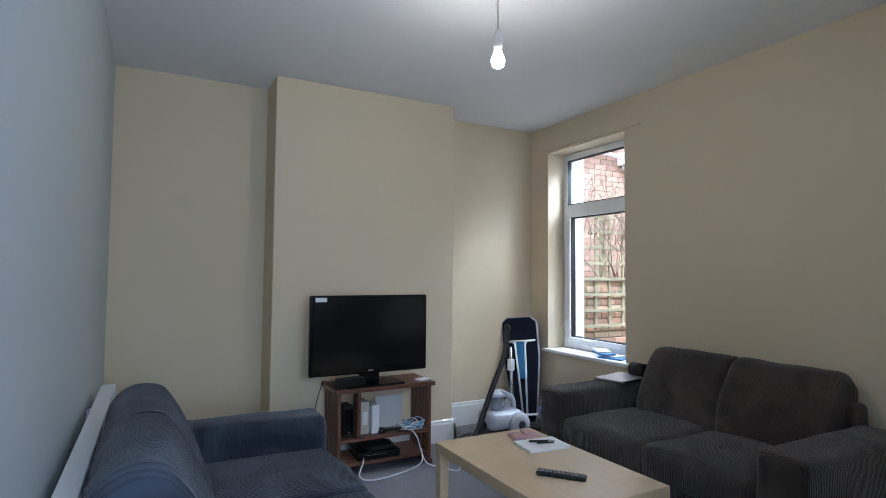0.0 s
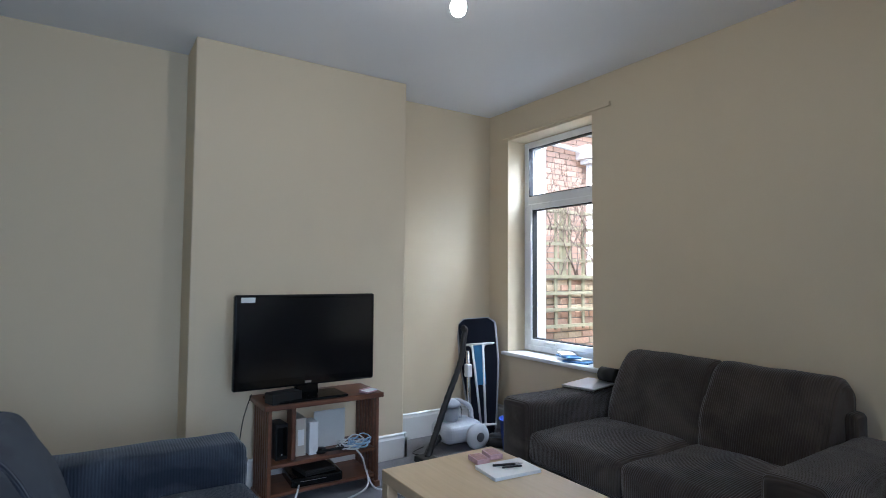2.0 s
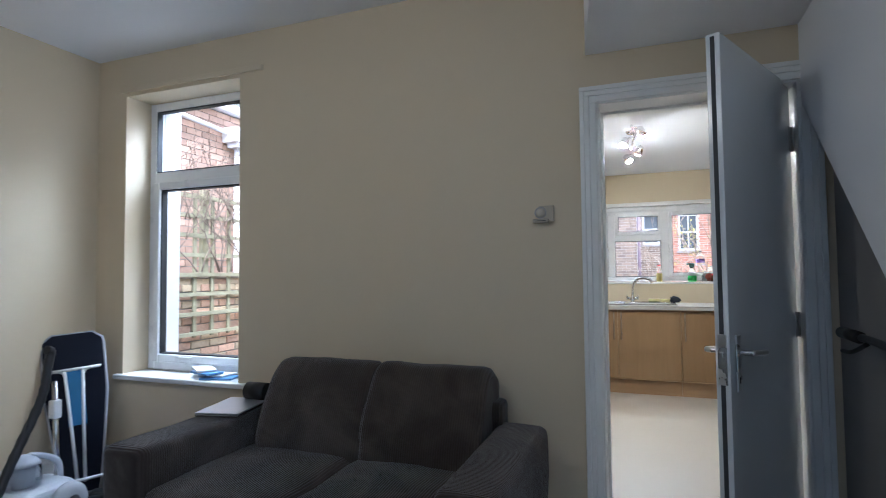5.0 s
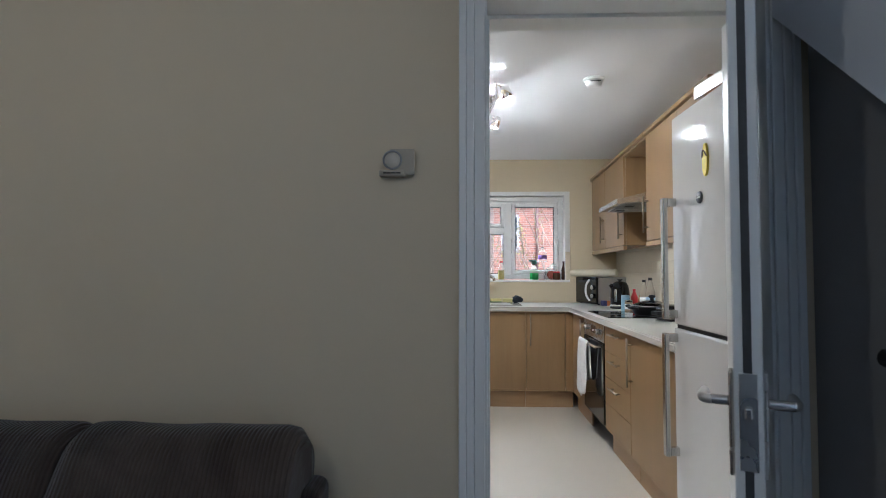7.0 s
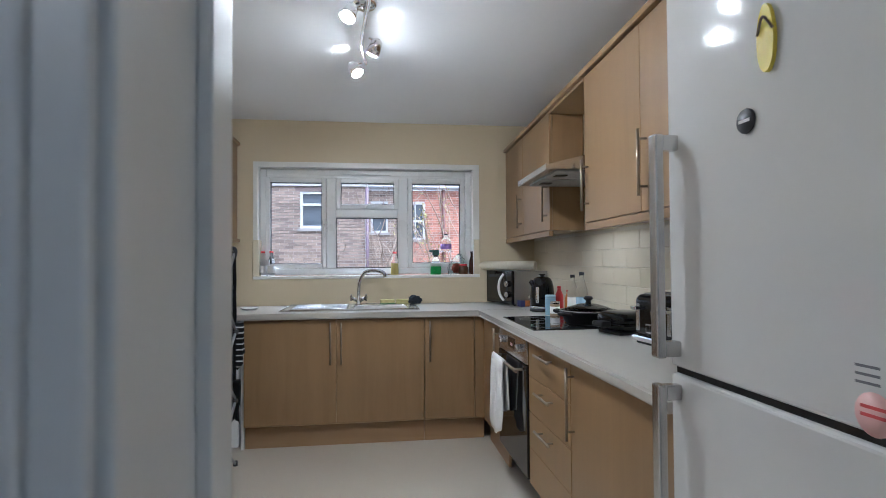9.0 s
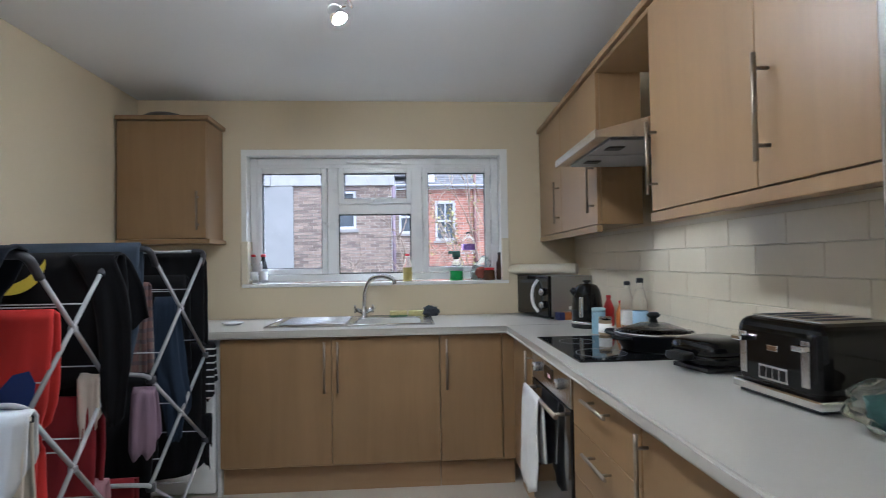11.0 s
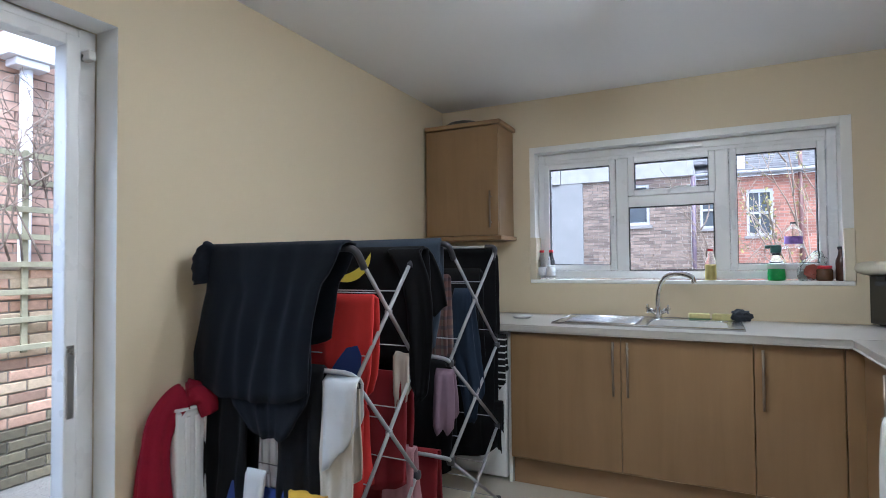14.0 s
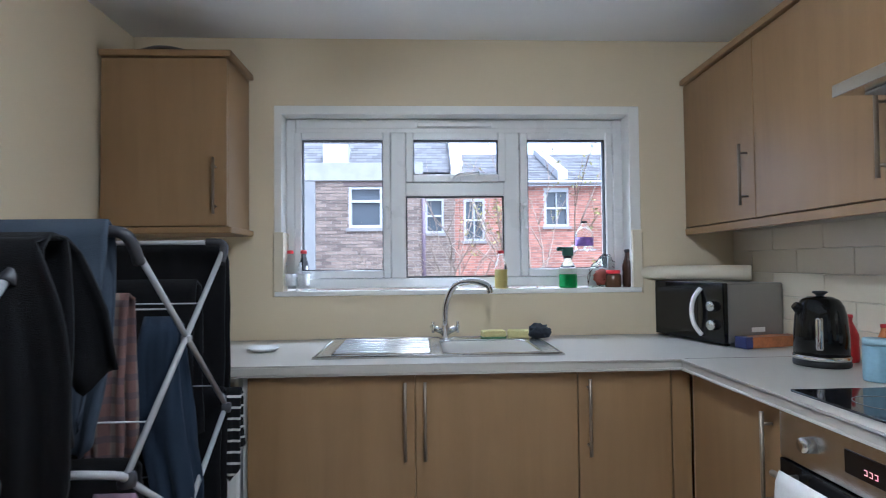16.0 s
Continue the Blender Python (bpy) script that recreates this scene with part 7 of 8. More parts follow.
barpart("top_tube", M_BIKE, bi, [(0.02, -0.44, 0.80), (0.02, -0.98, 0.72)], 0.017)
barpart("down_tube", M_BIKE, bi, [(0.02, -0.44, 0.76), (0.02, -0.90, 0.30)], 0.019)
barpart("seat_tube", M_BIKE, bi, [(0.02, -0.90, 0.30), (0.02, -1.0, 0.82)], 0.017)
barpart("chain_stay", M_BIKE, bi, [(0.02, -0.90, 0.30), (0.03, -1.33, 0.34)], 0.012)
barpart("seat_stay", M_BIKE, bi, [(0.02, -0.98, 0.72), (0.03, -1.33, 0.34)], 0.010)
bm = bmesh.new()
box(bm, -0.03, 0.07, -1.15, -0.88, 0.82, 0.86, 0.018, 3)
part("saddle", bm, M_BLACK, bi)
for y in (-0.38, -1.33):
    bm = bmesh.new()
    tube(bm, [(0.03, y + 0.32 * math.cos(a * math.pi / 18), 0.336 + 0.32 * math.sin(a * math.pi / 18)) for a in range(37)], 0.016, 8, cap=False)
    ty = part("tyre", bm, M_BLACK, bi)
    bm = bmesh.new()
    for a in range(14):
        tube(bm, [(0.03, y, 0.336), (0.03, y + 0.31 * math.cos(a * math.pi / 7), 0.336 + 0.31 * math.sin(a * math.pi / 7))], 0.0015, 4)
    part("spokes", bm, M_STEEL, ty)
bi.matrix_basis = pose(-0.075, -3.83, 0)

# ---- outside ----
M_GROUND = mat("damp_paving_and_soil", (0.16, 0.15, 0.13), 0.85, vary=0.2, scale=1.5, bump=0.5, fine=40, dist=0.02)
bm = bmesh.new()
bmesh.ops.create_grid(bm, x_segments=8, y_segments=8, size=400)
for v in bm.verts:
    v.co.z = -0.16
gd = part("ground", bm, M_GROUND, None, "damp paved and earthy back gardens")
gd["kind"] = "structure"
M_BR_OLD = per_piece(mat("weathered_garden_brick", (0.46, 0.30, 0.21), 0.85, vary=0.3, scale=30, bump=0.6, fine=180), 0.35)
M_BR_OLD_J = per_island(mat("weathered_garden_brick_far", (0.46, 0.30, 0.21), 0.85, vary=0.3, scale=30, bump=0.6, fine=180), 0.35)
M_BR_RED = per_island(mat("red_house_brick", (0.42, 0.28, 0.21), 0.85, vary=0.2, scale=20, bump=0.4, fine=120), 0.22)
M_BR_BROWN = per_island(mat("brown_stock_brick", (0.165, 0.125, 0.098), 0.85, vary=0.2, scale=20, bump=0.4, fine=120), 0.42)
M_BR_FAR = per_island(mat("sooty_red_brick", (0.28, 0.13, 0.09), 0.9, vary=0.2, scale=20, bump=0.4, fine=120), 0.3)
M_MORTAR_FAR = mat("sooty_mortar", (0.40, 0.38, 0.35), 0.9, vary=0.12, scale=12, bump=0.4)
M_RENDER_FAR = mat("weathered_concrete_render", (0.19, 0.19, 0.185), 0.9, vary=0.2, scale=2, bump=0.3)
M_MORTAR = mat("lime_mortar", (0.27, 0.25, 0.225), 0.9, vary=0.12, scale=12, bump=0.4)
M_RENDER = mat("grey_render", (0.27, 0.265, 0.26), 0.85, vary=0.1, scale=2, bump=0.3)
M_SLATE = per_island(mat("grey_slate", (0.12, 0.118, 0.118), 0.9, vary=0.15, scale=10, bump=0.3, spec=0.15), 0.25)
M_LATTICE = mat("mossy_timber", (0.34, 0.32, 0.21), 0.85, vary=0.25, scale=12, bump=0.5, fine=80)
M_TWIG = mat("bare_twig_bark", (0.22, 0.17, 0.13), 0.85, vary=0.25, scale=30, bump=0.4)
M_WFAR = mat("dull_white_paint", (0.34, 0.345, 0.355), 0.6, vary=0.1)
M_WPIPE = mat("white_plastic_pipe", (0.72, 0.73, 0.75), 0.4, vary=0.05)
M_DARKGL = mat("dim_window_glass", (0.05, 0.06, 0.07), 0.08, vary=0.2, scale=2, bump=0)
BL, BH, BJ = 0.215, 0.065, 0.010


def brick_boxes(a0, a1, z0, z1, holes=()):
    """Bricks of a stretcher-bond wall from a0 to a1, leaving holes free: (lo, hi, base, top)."""
    out = []
    r, z = 0, z0
    while z < z1 - 0.03:
        a = a0 - (BL / 2 if r % 2 else 0)
        while a < a1:
            lo_, hi_ = max(a, a0), min(a + BL, a1)
            cut = [(lo_, hi_)]
            for h0, h1, hz0, hz1 in holes:
                if z + BH > hz0 and z < hz1:
                    nxt = []
                    for p, q in cut:
                        if q <= h0 or p >= h1:
                            nxt.append((p, q))
                        else:
                            if p < h0:
                                nxt.append((p, h0))
                            if q > h1:
                                nxt.append((h1, q))
                    cut = nxt
            out += [(p, q, z, min(z + BH, z1)) for p, q in cut if q - p > 0.03]
            a += BL + BJ
        z += BH + BJ
        r += 1
    return out


def brick_skin(name, material, parent, cells, place, proud=0.012):
    """Bricks joined into one mesh: place maps (along, out, up) to the world."""
    vs, fs = [], []
    for a0, a1, z0, z1 in cells:
        n = len(vs)
        jog = random.uniform(0, 0.004)
        for o in (0.0, proud + jog):
            for a, z in ((a0, z0), (a1, z0), (a1, z1), (a0, z1)):
                vs.append(place(a, o, z))
        fs += [(n + 4, n + 5, n + 6, n + 7), (n, n + 1, n + 5, n + 4), (n + 1, n + 2, n + 6, n + 5), (n + 2, n + 3, n + 7, n + 6), (n + 3, n, n + 4, n + 7)]
    me = bpy.data.meshes.new(name)
    me.from_pydata(vs, [], fs)
    bm = bmesh.new()
    bm.from_mesh(me)
    bmesh.ops.recalc_face_normals(bm, faces=bm.faces[:])
    bm.to_mesh(me)
    bm.free()
    me.materials.append(material)
    ob = new(name, me)
    ob.parent = parent
    ob["kind"] = "stuff"
    return ob


# outside face of the living room window wall and of the kitchen
solid("wall_outer_living", M_RENDER, [(-4.3, WX0 - 0.0, YD2 + 0.002, -3.00, -0.16, 3.2), (WX1, -2.602, YD2 + 0.002, -3.00, -0.16, 3.2), (WX0, WX1, YD2 + 0.002, -3.00, -0.16, WZ0 - 0.02), (WX0, WX1, YD2 + 0.002, -3.00, WZ1, 3.2)], "pale rendered outer face of the window wall")
solid("window_outer_sill", M_TRIM, [(WX0, WX1, YD2 + 0.003, -2.96, WZ0 - 0.018, WZ0 + 0.012)], "white outer window sill")
solid("window_outer_reveal", M_TRIM, [(WX0 + 0.0005, WX0 + 0.055, YD2 + 0.003, -3.005, WZ0 + 0.012, WZ1)], "white painted outer window reveal")

# garden boundary wall with its trellis
bw = thing("garden_wall", "weathered red and buff brick garden wall with mossy base", "wall")
FX = -4.62
boxpart("core", M_MORTAR, bw, (FX - 0.21, FX, -3.0, 9.0, -0.16, 1.235), 0)
boxpart("coping", mat("worn_coping", (0.30, 0.25, 0.20), 0.9, vary=0.25, bump=0.6), bw, (FX - 0.23, FX + 0.02, -3.0, 9.0, 1.236, 1.262), 0.006)
brick_mesh = {}
M_BR_BUFF = per_piece(mat('buff_garden_brick', (0.47, 0.37, 0.25), 0.85, vary=0.3, scale=30, bump=0.6, fine=180), 0.25)
brick_rnd = random.Random(77)
near_cells = [c for c in brick_boxes(-2.95, 0.42, -0.155, 1.23)]
M_BR_MOSS = per_piece(mat("mossy_garden_brick", (0.16, 0.14, 0.09), 0.9, vary=0.4, scale=25, bump=0.7, fine=150), 0.35)
for a0, a1, z0, z1 in near_cells[:299]:
    pick = brick_rnd.random()
    mossy = 1 if z0 < 0.10 + 0.25 * pick * pick else 2 if brick_rnd.random() < 0.42 else 0
    key = (round(a1 - a0, 3), mossy)
    if key not in brick_mesh:
        bm = bmesh.new()
        w_ = (a1 - a0) / 2
        vb = [bm.verts.new((0, y, z)) for y, z in ((-w_, -BH / 2), (w_, -BH / 2), (w_, BH / 2), (-w_, BH / 2))]
        vm = [bm.verts.new((0.008, y, z)) for y, z in ((-w_, -BH / 2), (w_, -BH / 2), (w_, BH / 2), (-w_, BH / 2))]
        vt_ = [bm.verts.new((0.013, y, z)) for y, z in ((-w_ + 0.006, -BH / 2 + 0.005), (w_ - 0.005, -BH / 2 + 0.006), (w_ - 0.006, BH / 2 - 0.005), (-w_ + 0.005, BH / 2 - 0.006))]
        bm.faces.new(vt_)
        for i in range(4):
            j = (i + 1) % 4
            bm.faces.new((vb[i], vb[j], vm[j], vm[i]))
            bm.faces.new((vm[i], vm[j], vt_[j], vt_[i]))
        bmesh.ops.recalc_face_normals(bm, faces=bm.faces[:])
        me = bpy.data.meshes.new("brick")
        bm.to_mesh(me)
        bm.free()
        me.materials.append((M_BR_OLD, M_BR_MOSS, M_BR_BUFF)[mossy])
        brick_mesh[key] = me
    ob = new("brick", brick_mesh[key])
    ob.parent = bw
    ob.matrix_basis = pose(FX + random.uniform(-0.002, 0.003), (a0 + a1) / 2, (z0 + z1) / 2, random.uniform(-0.6, 0.6), random.uniform(-1, 1), random.uniform(-0.8, 0.8))
brick_skin("far_bricks", M_BR_OLD_J, bw, near_cells[299:] + brick_boxes(0.43, 6.0, -0.155, 1.23), lambda a, o, z: (FX + o, a, z))

tl = thing("trellis", "mossy square timber trellis fixed to the garden wall", "trellis")
for k in range(8):
    z = 0.735 + k * 0.18
    boxpart("rail", M_LATTICE, tl, (FX + 0.045, FX + 0.065, -2.95, 5.0, z - 0.018, z + 0.018), 0.002)
for k in range(37):
    y = -2.9 + k * 0.215
    boxpart("upright", M_LATTICE, tl, (FX + 0.024, FX + 0.0445, y - 0.018, y + 0.018, 0.70, 2.03), 0.002)
for y in (-1.9, 0.4, 2.7):
    boxpart("post", M_LATTICE, tl, (FX - 0.02, FX + 0.0235, y - 0.04, y + 0.04, 1.263, 2.08), 0.004)


def twigs(name, label, cat, at, n, reach, spread, r0, seed, up=(0, 0, 1), leaves=0, leaf_mat=None, depth=2):
    """Bare branching stems."""
    rnd = random.Random(seed)
    e = thing(name, label, cat, at)
    bm = bmesh.new()
    lv = bmesh.new()

    def grow(p, d, length, r, lev):
        pts = [p]
        q = p.copy()
        dd = d.copy()
        for i in range(6):
            dd = (dd + Vector((rnd.uniform(-1, 1) * spread[0], rnd.uniform(-1, 1) * spread[1], rnd.uniform(-1, 1) * spread[2])) * 0.35).normalized()
            q = q + dd * (length / 6)
            pts.append(q.copy())
            if lev > 0 and i > 1:
                grow(q.copy(), (dd + Vector((rnd.uniform(-1, 1) * spread[0], rnd.uniform(-1, 1) * spread[1], rnd.uniform(-1, 1) * spread[2]))).normalized(), length * rnd.uniform(0.3, 0.6), r * 0.55, lev - 1)
        tube(bm, pts, r, 5, radii=[r * (1 - 0.12 * i) for i in range(7)])
        if lev == 0 and leaves:
            for _ in range(leaves):
                c = pts[rnd.randrange(2, 7)] + Vector((rnd.uniform(-.05, .05), rnd.uniform(-.05, .05), rnd.uniform(-.05, .05)))
                m_ = Euler((rnd.uniform(0, 6), rnd.uniform(0, 6), rnd.uniform(0, 6))).to_matrix()
                s = rnd.uniform(0.018, 0.035)
                q4 = [c + m_ @ Vector(v) * s for v in ((-1, 0, 0), (0, -0.5, 0.15), (1, 0, 0), (0, 0.5, 0.15))]
                lv.faces.new([lv.verts.new(v) for v in q4])
    for _ in range(n):
        grow(Vector((rnd.uniform(-.1, .1) * spread[0] * 3, rnd.uniform(-.1, .1) * spread[1] * 8, 0)), (Vector(up) + Vector((rnd.uniform(-1, 1) * spread[0], rnd.uniform(-1, 1) * spread[1], rnd.uniform(-.3, .5)))).normalized(), reach * rnd.uniform(0.6, 1.0), r0, depth)
    part("stems", bm, M_TWIG, e)
    if leaves:
        part("leaves", lv, leaf_mat, e)
    else:
        lv.free()
    return e


for k, y in enumerate((-2.5, -1.9, -1.3, -0.75, -0.2, 0.5, 1.2)):
    twigs("climbing_plant", "leafless climbing plant tangled through the trellis", "climber", (FX + 0.10, y, 1.30), 5, 0.95, (0.12, 1.0, 0.8), 0.008, 60 + k, depth=2)

for k, y in enumerate((-2.3, -1.6, -1.0, -0.5, 0.1)):
    twigs("climbing_plant", "tangle of bare brown stems over the trellis top", "climber", (FX + 0.10, y, 1.78), 6, 0.6, (0.15, 1.0, 0.7), 0.007, 90 + k, depth=2)

# neighbour's house beyond the garden wall
NX = -5.5
nh = thing("neighbour_house", "red brick neighbouring house wall with a white downpipe", "house")
boxpart("wall", M_MORTAR, nh, (NX - 0.3, NX, -4.5, 7.5, -0.16, 3.25), 0)
brick_skin("bricks", M_BR_RED, nh, brick_boxes(-3.2, 5.5, 1.0, 3.24), lambda a, o, z: (NX + o, a, z))
boxpart("fascia", M_WPIPE, nh, (NX - 0.02, NX + 0.06, -4.5, 7.5, 3.26, 3.42), 0.004)
barpart("gutter", M_WPIPE, nh, [(NX + 0.12, -4.5, 3.30), (NX + 0.12, 7.5, 3.27)], 0.055)
bm = bmesh.new()
bm.faces.new([bm.verts.new(v) for v in ((NX + 0.15, -4.5, 3.40), (NX + 0.15, 7.5, 3.40), (NX - 3.2, 7.5, 5.3), (NX - 3.2, -4.5, 5.3))])
bm.faces.new([bm.verts.new(v) for v in ((NX - 0.3, -4.5, 3.25), (NX - 0.3, 7.5, 3.25), (NX - 3.2, 7.5, 5.2), (NX - 3.2, -4.5, 5.2))])
part("roof", bm, M_SLATE, nh)
bm = bmesh.new()
box(bm, NX + 0.02, NX + 0.24, -0.76, -0.40, 2.88, 3.06, 0.01)
box(bm, NX + 0.05, NX + 0.21, -0.70, -0.46, 2.82, 2.88, 0.01)
part("hopper", bm, M_WPIPE, nh, "white rainwater hopper")
barpart("downpipe", M_WPIPE, nh, [(NX + 0.11, -0.58, 2.84), (NX + 0.11, -0.58, -0.15)], 0.045, "white downpipe")
barpart("waste_pipe", M_WPIPE, nh, [(NX + 0.10, -3.2, 3.14), (NX + 0.10, -0.75, 2.99)], 0.03, "sloping white waste pipe")
vn = boxpart("vent", M_WPIPE, nh, (NX + 0.005, NX + 0.05, -0.33, -0.12, 2.42, 2.62), 0.006, "white wall vent")
boxpart("vent_cap", M_BLACK, vn, (NX + 0.0505, NX + 0.06, -0.30, -0.15, 2.54, 2.60), 0.004)


# ---- houses beyond the back gardens ----
def far_window(parent, x0, x1, z0, z1, y, bars=1, sash=False):
    """A white window: frame, glass, glazing bars and a sill; the wall faces -y."""
    bm = bmesh.new()
    rect_frame(bm, x0, x1, z0, z1, y - 0.03, y + 0.06, 0.065, 0.004)
    if sash:
        box(bm, x0 + 0.065, x1 - 0.065, y - 0.025, y + 0.05, (z0 + z1) / 2 - 0.03, (z0 + z1) / 2 + 0.03, 0.003)
    else:
        box(bm, x0 + 0.065, x1 - 0.065, y - 0.025, y + 0.05, z1 - 0.36, z1 - 0.30, 0.003)
    for k in range(bars):
        x = x0 + (x1 - x0) * (k + 1) / (bars + 1)
        box(bm, x - 0.018, x + 0.018, y - 0.02, y + 0.045, z0 + 0.065, z1 - 0.065, 0.002)
    fr_ = part("window", bm, M_WFAR, parent, "white framed window")
    boxpart("pane", M_DARKGL, fr_, (x0 + 0.06, x1 - 0.06, y + 0.046, y + 0.055, z0 + 0.06, z1 - 0.06), 0)
    boxpart("curtain", mat("pale_curtain", (0.5, 0.5, 0.5), 0.8, vary=0.2, scale=6), fr_, (x0 + 0.08, x0 + 0.08 + (x1 - x0) * 0.3, y + 0.058, y + 0.07, z0 + 0.08, z1 - 0.08), 0)
    boxpart("sill", mat("stone_sill", (0.2, 0.19, 0.18), 0.8), fr_, (x0 - 0.06, x1 + 0.06, y - 0.08, y - 0.031, z0 - 0.08, z0 - 0.005), 0.004)


def slate_roof(parent, x0, x1, y0, z0, y1, z1, rows=16):
    """Overlapping slate courses."""
    vs, fs = [], []
    sl = math.hypot(y1 - y0, z1 - z0)
    for r in range(rows):
        ta, tb_ = r / rows, (r + 1.25) / rows
        ya, za = y0 + (y1 - y0) * ta, z0 + (z1 - z0) * ta + 0.012
        yb, zb = y0 + (y1 - y0) * min(tb_, 1.02), z0 + (z1 - z0) * min(tb_, 1.02) - 0.004
        x = x0 - (0.15 if r % 2 else 0)
        while x < x1:
            p, q = max(x, x0), min(x + 0.292, x1)
            if q - p > 0.03:
                n = len(vs)
                vs += [(p, ya, za), (q, ya, za), (q, yb, zb), (p, yb, zb), (p, ya, za - 0.012), (q, ya, za - 0.012)]
                fs += [(n, n + 1, n + 2, n + 3), (n + 4, n + 5, n + 1, n)]
            x += 0.30
    me = bpy.data.meshes.new("slates")
    me.from_pydata(vs, [], fs)
    me.materials.append(M_SLATE)
    ob = new("slates", me)
    ob.parent = parent
    ob["kind"] = "stuff"
    bm = bmesh.new()
    bm.faces.new([bm.verts.new(v) for v in ((x0, y0, z0 - 0.02), (x1, y0, z0 - 0.02), (x1, y1, z1 - 0.02), (x0, y1, z1 - 0.02))])
    part("roof_deck", bm, M_SLATE, parent)


ya = 10.0
hA = thing("brick_outbuilding", "brown stock-brick flat-roofed rear extension with a concrete parapet", "building")
WA = [(-2.51, -1.76, 2.08, 3.0)]
bm = bmesh.new()
for b in ((-3.23, -2.51), (-1.76, -0.92)):
    box(bm, *b, ya, ya + 3.4, -0.16, 3.12)
box(bm, -2.51, -1.76, ya, ya + 3.4, -0.16, 2.08)
box(bm, -2.51, -1.76, ya, ya + 3.4, 3.0, 3.12)
box(bm, -2.51, -1.76, ya + 0.2, ya + 3.4, 2.08, 3.0)
part("wall", bm, M_MORTAR_FAR, hA)
brick_skin("bricks", M_BR_BROWN, hA, brick_boxes(-3.23, -0.92, 0.3, 3.11, WA), lambda a, o, z: (a, ya - o, z))
far_window(hA, *WA[0], ya + 0.03, 0)
boxpart("lintel", mat("dark_lintel", (0.12, 0.09, 0.08), 0.8), hA, (-2.62, -1.65, ya - 0.02, ya + 0.02, 3.01, 3.10), 0.003)
boxpart("parapet", mat("stained_concrete", (0.26, 0.255, 0.245), 0.9, vary=0.2, scale=5, bump=0.4), hA, (-3.75, -0.86, ya - 0.06, ya + 3.4, 3.121, 3.52), 0.01)
barpart("downpipe", mat("purple_brown_pipe", (0.10, 0.07, 0.09), 0.5), hA, [(-0.86, ya - 0.05, 3.1), (-0.86, ya - 0.05, -0.16)], 0.045)
hB = thing("rendered_extension", "pale grey rendered rear extension with a narrow white window", "building")
boxpart("wall", M_RENDER_FAR, hB, (-5.2, -3.235, ya - 0.05, ya + 3.0, -0.16, 3.12), 0.01)
boxpart("parapet", MATS["stained_concrete"], hB, (-5.2, -3.76, ya - 0.1, ya + 3.0, 3.121, 3.50), 0.01)
far_window(hB, -4.75, -4.25, 1.6, 2.7, ya - 0.06, 0)
yb_ = 13.5
hC = thing("terraced_house", "red brick terraced house with white sash windows and slate roof", "house")
WC = [(-0.78, -0.24, 2.15, 3.15), (0.33, 0.94, 1.92, 3.12), (2.68, 3.40, 2.32, 3.38)]
bm = bmesh.new()
xs = [-0.95, -0.78, -0.24, 0.33, 0.94, 2.68, 3.40, 6.5]
for i in range(len(xs) - 1):
    hole = [h for h in WC if abs(h[0] - xs[i]) < 1e-6]
    if hole:
        box(bm, xs[i], xs[i + 1], yb_, yb_ + 4, -0.16, hole[0][2])
        box(bm, xs[i], xs[i + 1], yb_, yb_ + 4, hole[0][3], 3.5)
        box(bm, xs[i], xs[i + 1], yb_ + 0.2, yb_ + 4, hole[0][2], hole[0][3])
    else:
        box(bm, xs[i], xs[i + 1], yb_, yb_ + 4, -0.16, 3.5)
part("wall", bm, M_MORTAR_FAR, hC)
brick_skin("red_bricks", M_BR_FAR, hC, brick_boxes(0.07, 6.5, 0.6, 3.49, WC), lambda a, o, z: (a, yb_ - o, z))
brick_skin("dark_bricks", M_BR_BROWN, hC, brick_boxes(-0.95, 0.06, 0.6, 3.49, WC), lambda a, o, z: (a, yb_ - o, z))
for k, h in enumerate(WC):
    far_window(hC, *h, yb_ + 0.03, 1 if k else 0, sash=True)
boxpart("fascia", M_WFAR, hC, (-0.95, 6.5, yb_ - 0.12, yb_ + 0.02, 3.51, 3.64), 0.005)
barpart("gutter", M_WFAR, hC, [(-0.95, yb_ - 0.17, 3.60), (6.5, yb_ - 0.17, 3.58)], 0.05)
slate_roof(hC, -0.95, 6.5, yb_ - 0.15, 3.66, yb_ + 3.1, 5.05)
bm = bmesh.new()
for x in (3.05,):
    a_ = [bm.verts.new((x + dx, y, z)) for dx in (0, 0.28) for y, z in ((yb_ - 0.18, 3.66), (yb_ + 3.1, 5.02), (yb_ + 3.1, 5.26), (yb_ - 0.18, 3.92))]
    for f in ((0, 1, 2, 3), (4, 5, 6, 7), (0, 1, 5, 4), (1, 2, 6, 5), (2, 3, 7, 6), (3, 0, 4, 7)):
        bm.faces.new([a_[i] for i in f])
part("gable_parapet", bm, mat("weathered_white_render", (0.45, 0.44, 0.43), 0.9, vary=0.12, scale=4), hC)
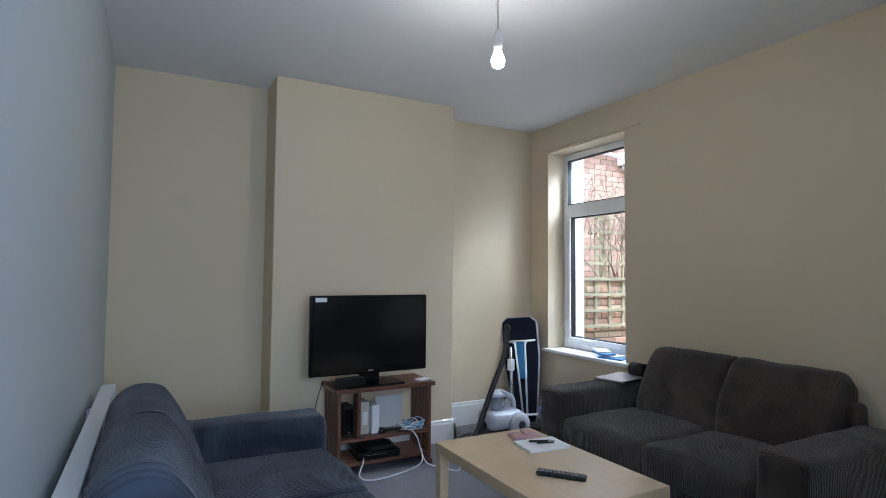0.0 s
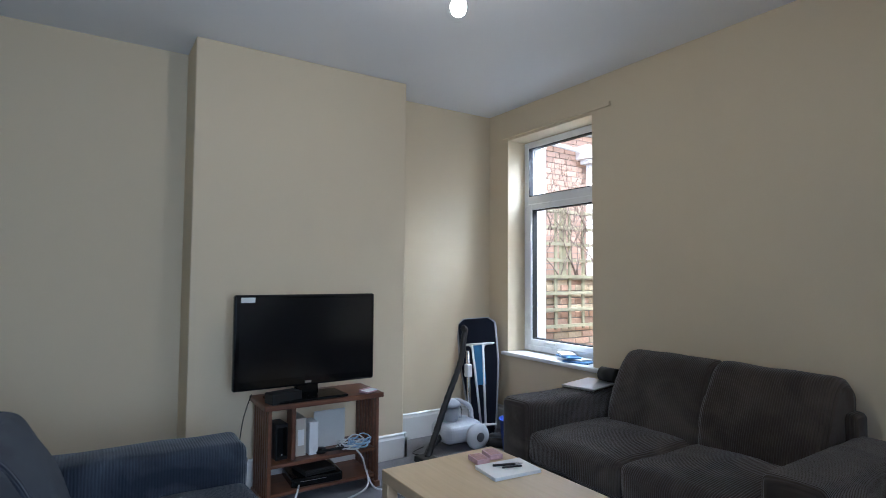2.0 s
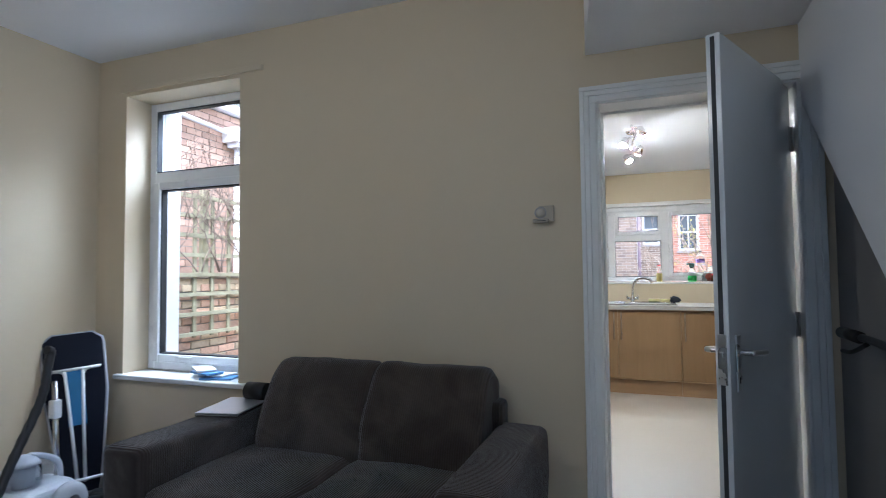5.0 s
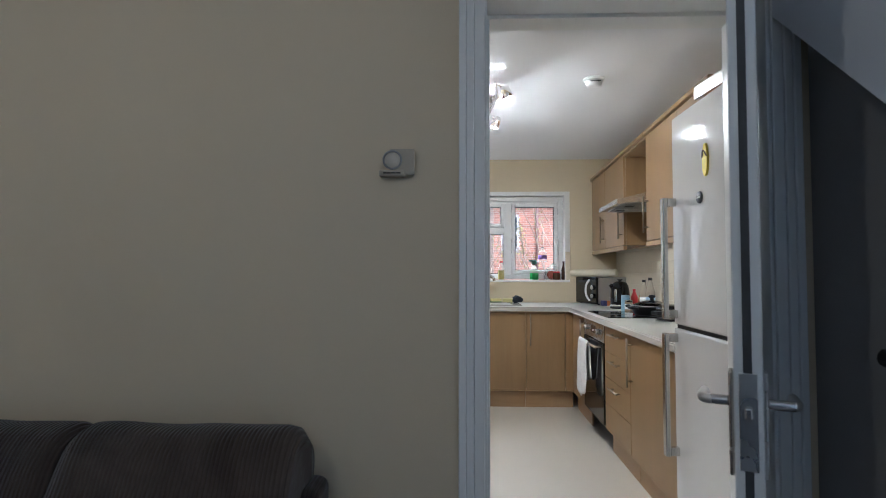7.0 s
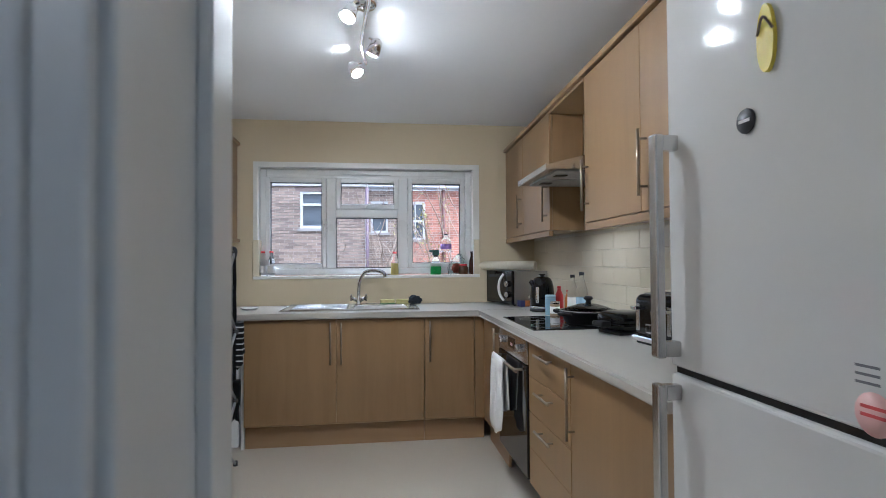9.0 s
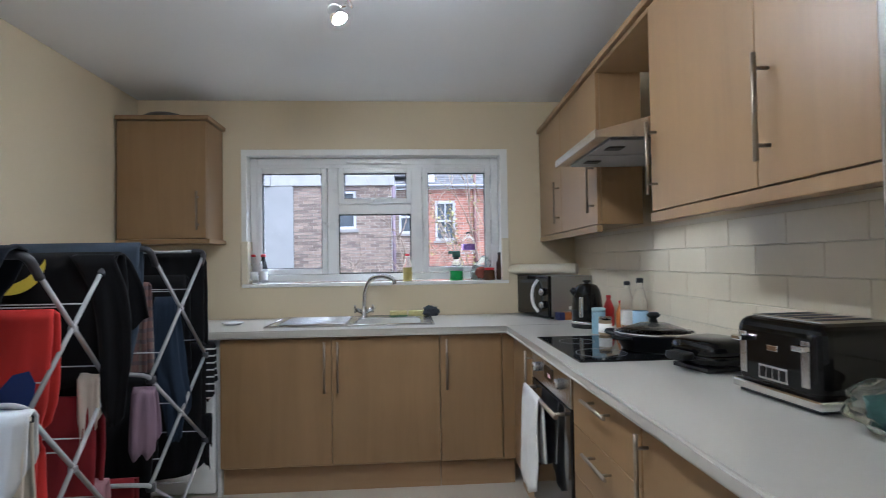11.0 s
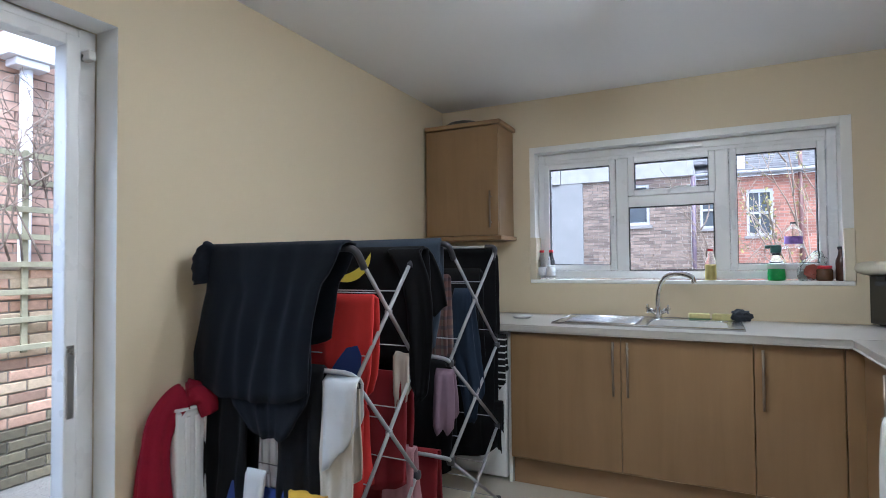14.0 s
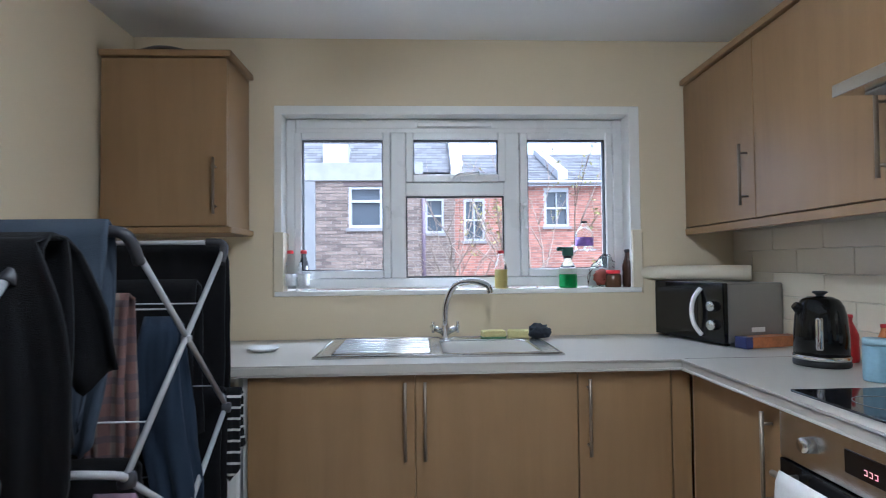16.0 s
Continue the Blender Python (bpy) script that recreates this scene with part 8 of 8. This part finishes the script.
barpart("soil_pipe", mat("red_brown_pipe", (0.11, 0.05, 0.042), 0.6), hC, [(1.55, yb_ - 0.07, -0.1), (1.55, yb_ - 0.07, 4.2)], 0.05, "red-brown soil pipe")
hD = thing("terraced_house", "terraced house roof with pale rooflight behind the extension", "house")
boxpart("wall", M_MORTAR_FAR, hD, (-7.0, -0.96, yb_ + 0.2, yb_ + 4, -0.16, 3.9), 0)
brick_skin("bricks", M_BR_BROWN, hD, brick_boxes(-7.0, -0.96, 2.9, 3.88), lambda a, o, z: (a, yb_ + 0.2 - o, z))
slate_roof(hD, -7.0, -0.04, yb_ + 0.01, 3.92, yb_ + 3.1, 6.4, 24)
bm = bmesh.new()
a_ = [bm.verts.new((-0.03 + dx, y, z)) for dx in (0, 0.34) for y, z in ((yb_ - 0.1, 3.70), (yb_ + 3.1, 5.1), (yb_ + 3.1, 6.62), (yb_ - 0.1, 4.12))]
for f in ((0, 1, 2, 3), (4, 5, 6, 7), (0, 1, 5, 4), (1, 2, 6, 5), (2, 3, 7, 6), (3, 0, 4, 7)):
    bm.faces.new([a_[i] for i in f])
part("gable_upstand", bm, mat("weathered_white_render", (0.26, 0.255, 0.25), 0.9), hD, "pale rendered party wall upstand")
boxpart("roof_light", M_WFAR, hD, (-3.75, -3.02, yb_ + 0.35, yb_ + 1.1, 4.22, 4.80), 0.01, "pale dormer rooflight")
# garden growth
twigs("shrub", "bare pale twiggy shrub in the back garden", "shrub", (-0.45, 5.2, -0.16), 9, 2.1, (0.9, 0.6, 0.5), 0.016, 5, depth=2)
twigs("shrub", "bare branching shrub against the far house", "shrub", (-1.4, 7.8, -0.16), 7, 1.9, (0.9, 0.6, 0.5), 0.016, 8, depth=2)
M_LEAF = per_island(mat("yellowing_leaf", (0.22, 0.20, 0.06), 0.7, vary=0.3, scale=30, bump=0), 0.4)
twigs("small_tree", "slender young tree with sparse yellow-green leaves", "tree", (1.05, 6.0, -0.16), 5, 2.9, (0.45, 0.45, 0.35), 0.022, 12, leaves=7, leaf_mat=M_LEAF, depth=2)
solid("garden_fence", M_LATTICE, [(-4.6, 6.5, 8.6, 8.64, -0.16, 0.72)], "low weathered timber garden fence")
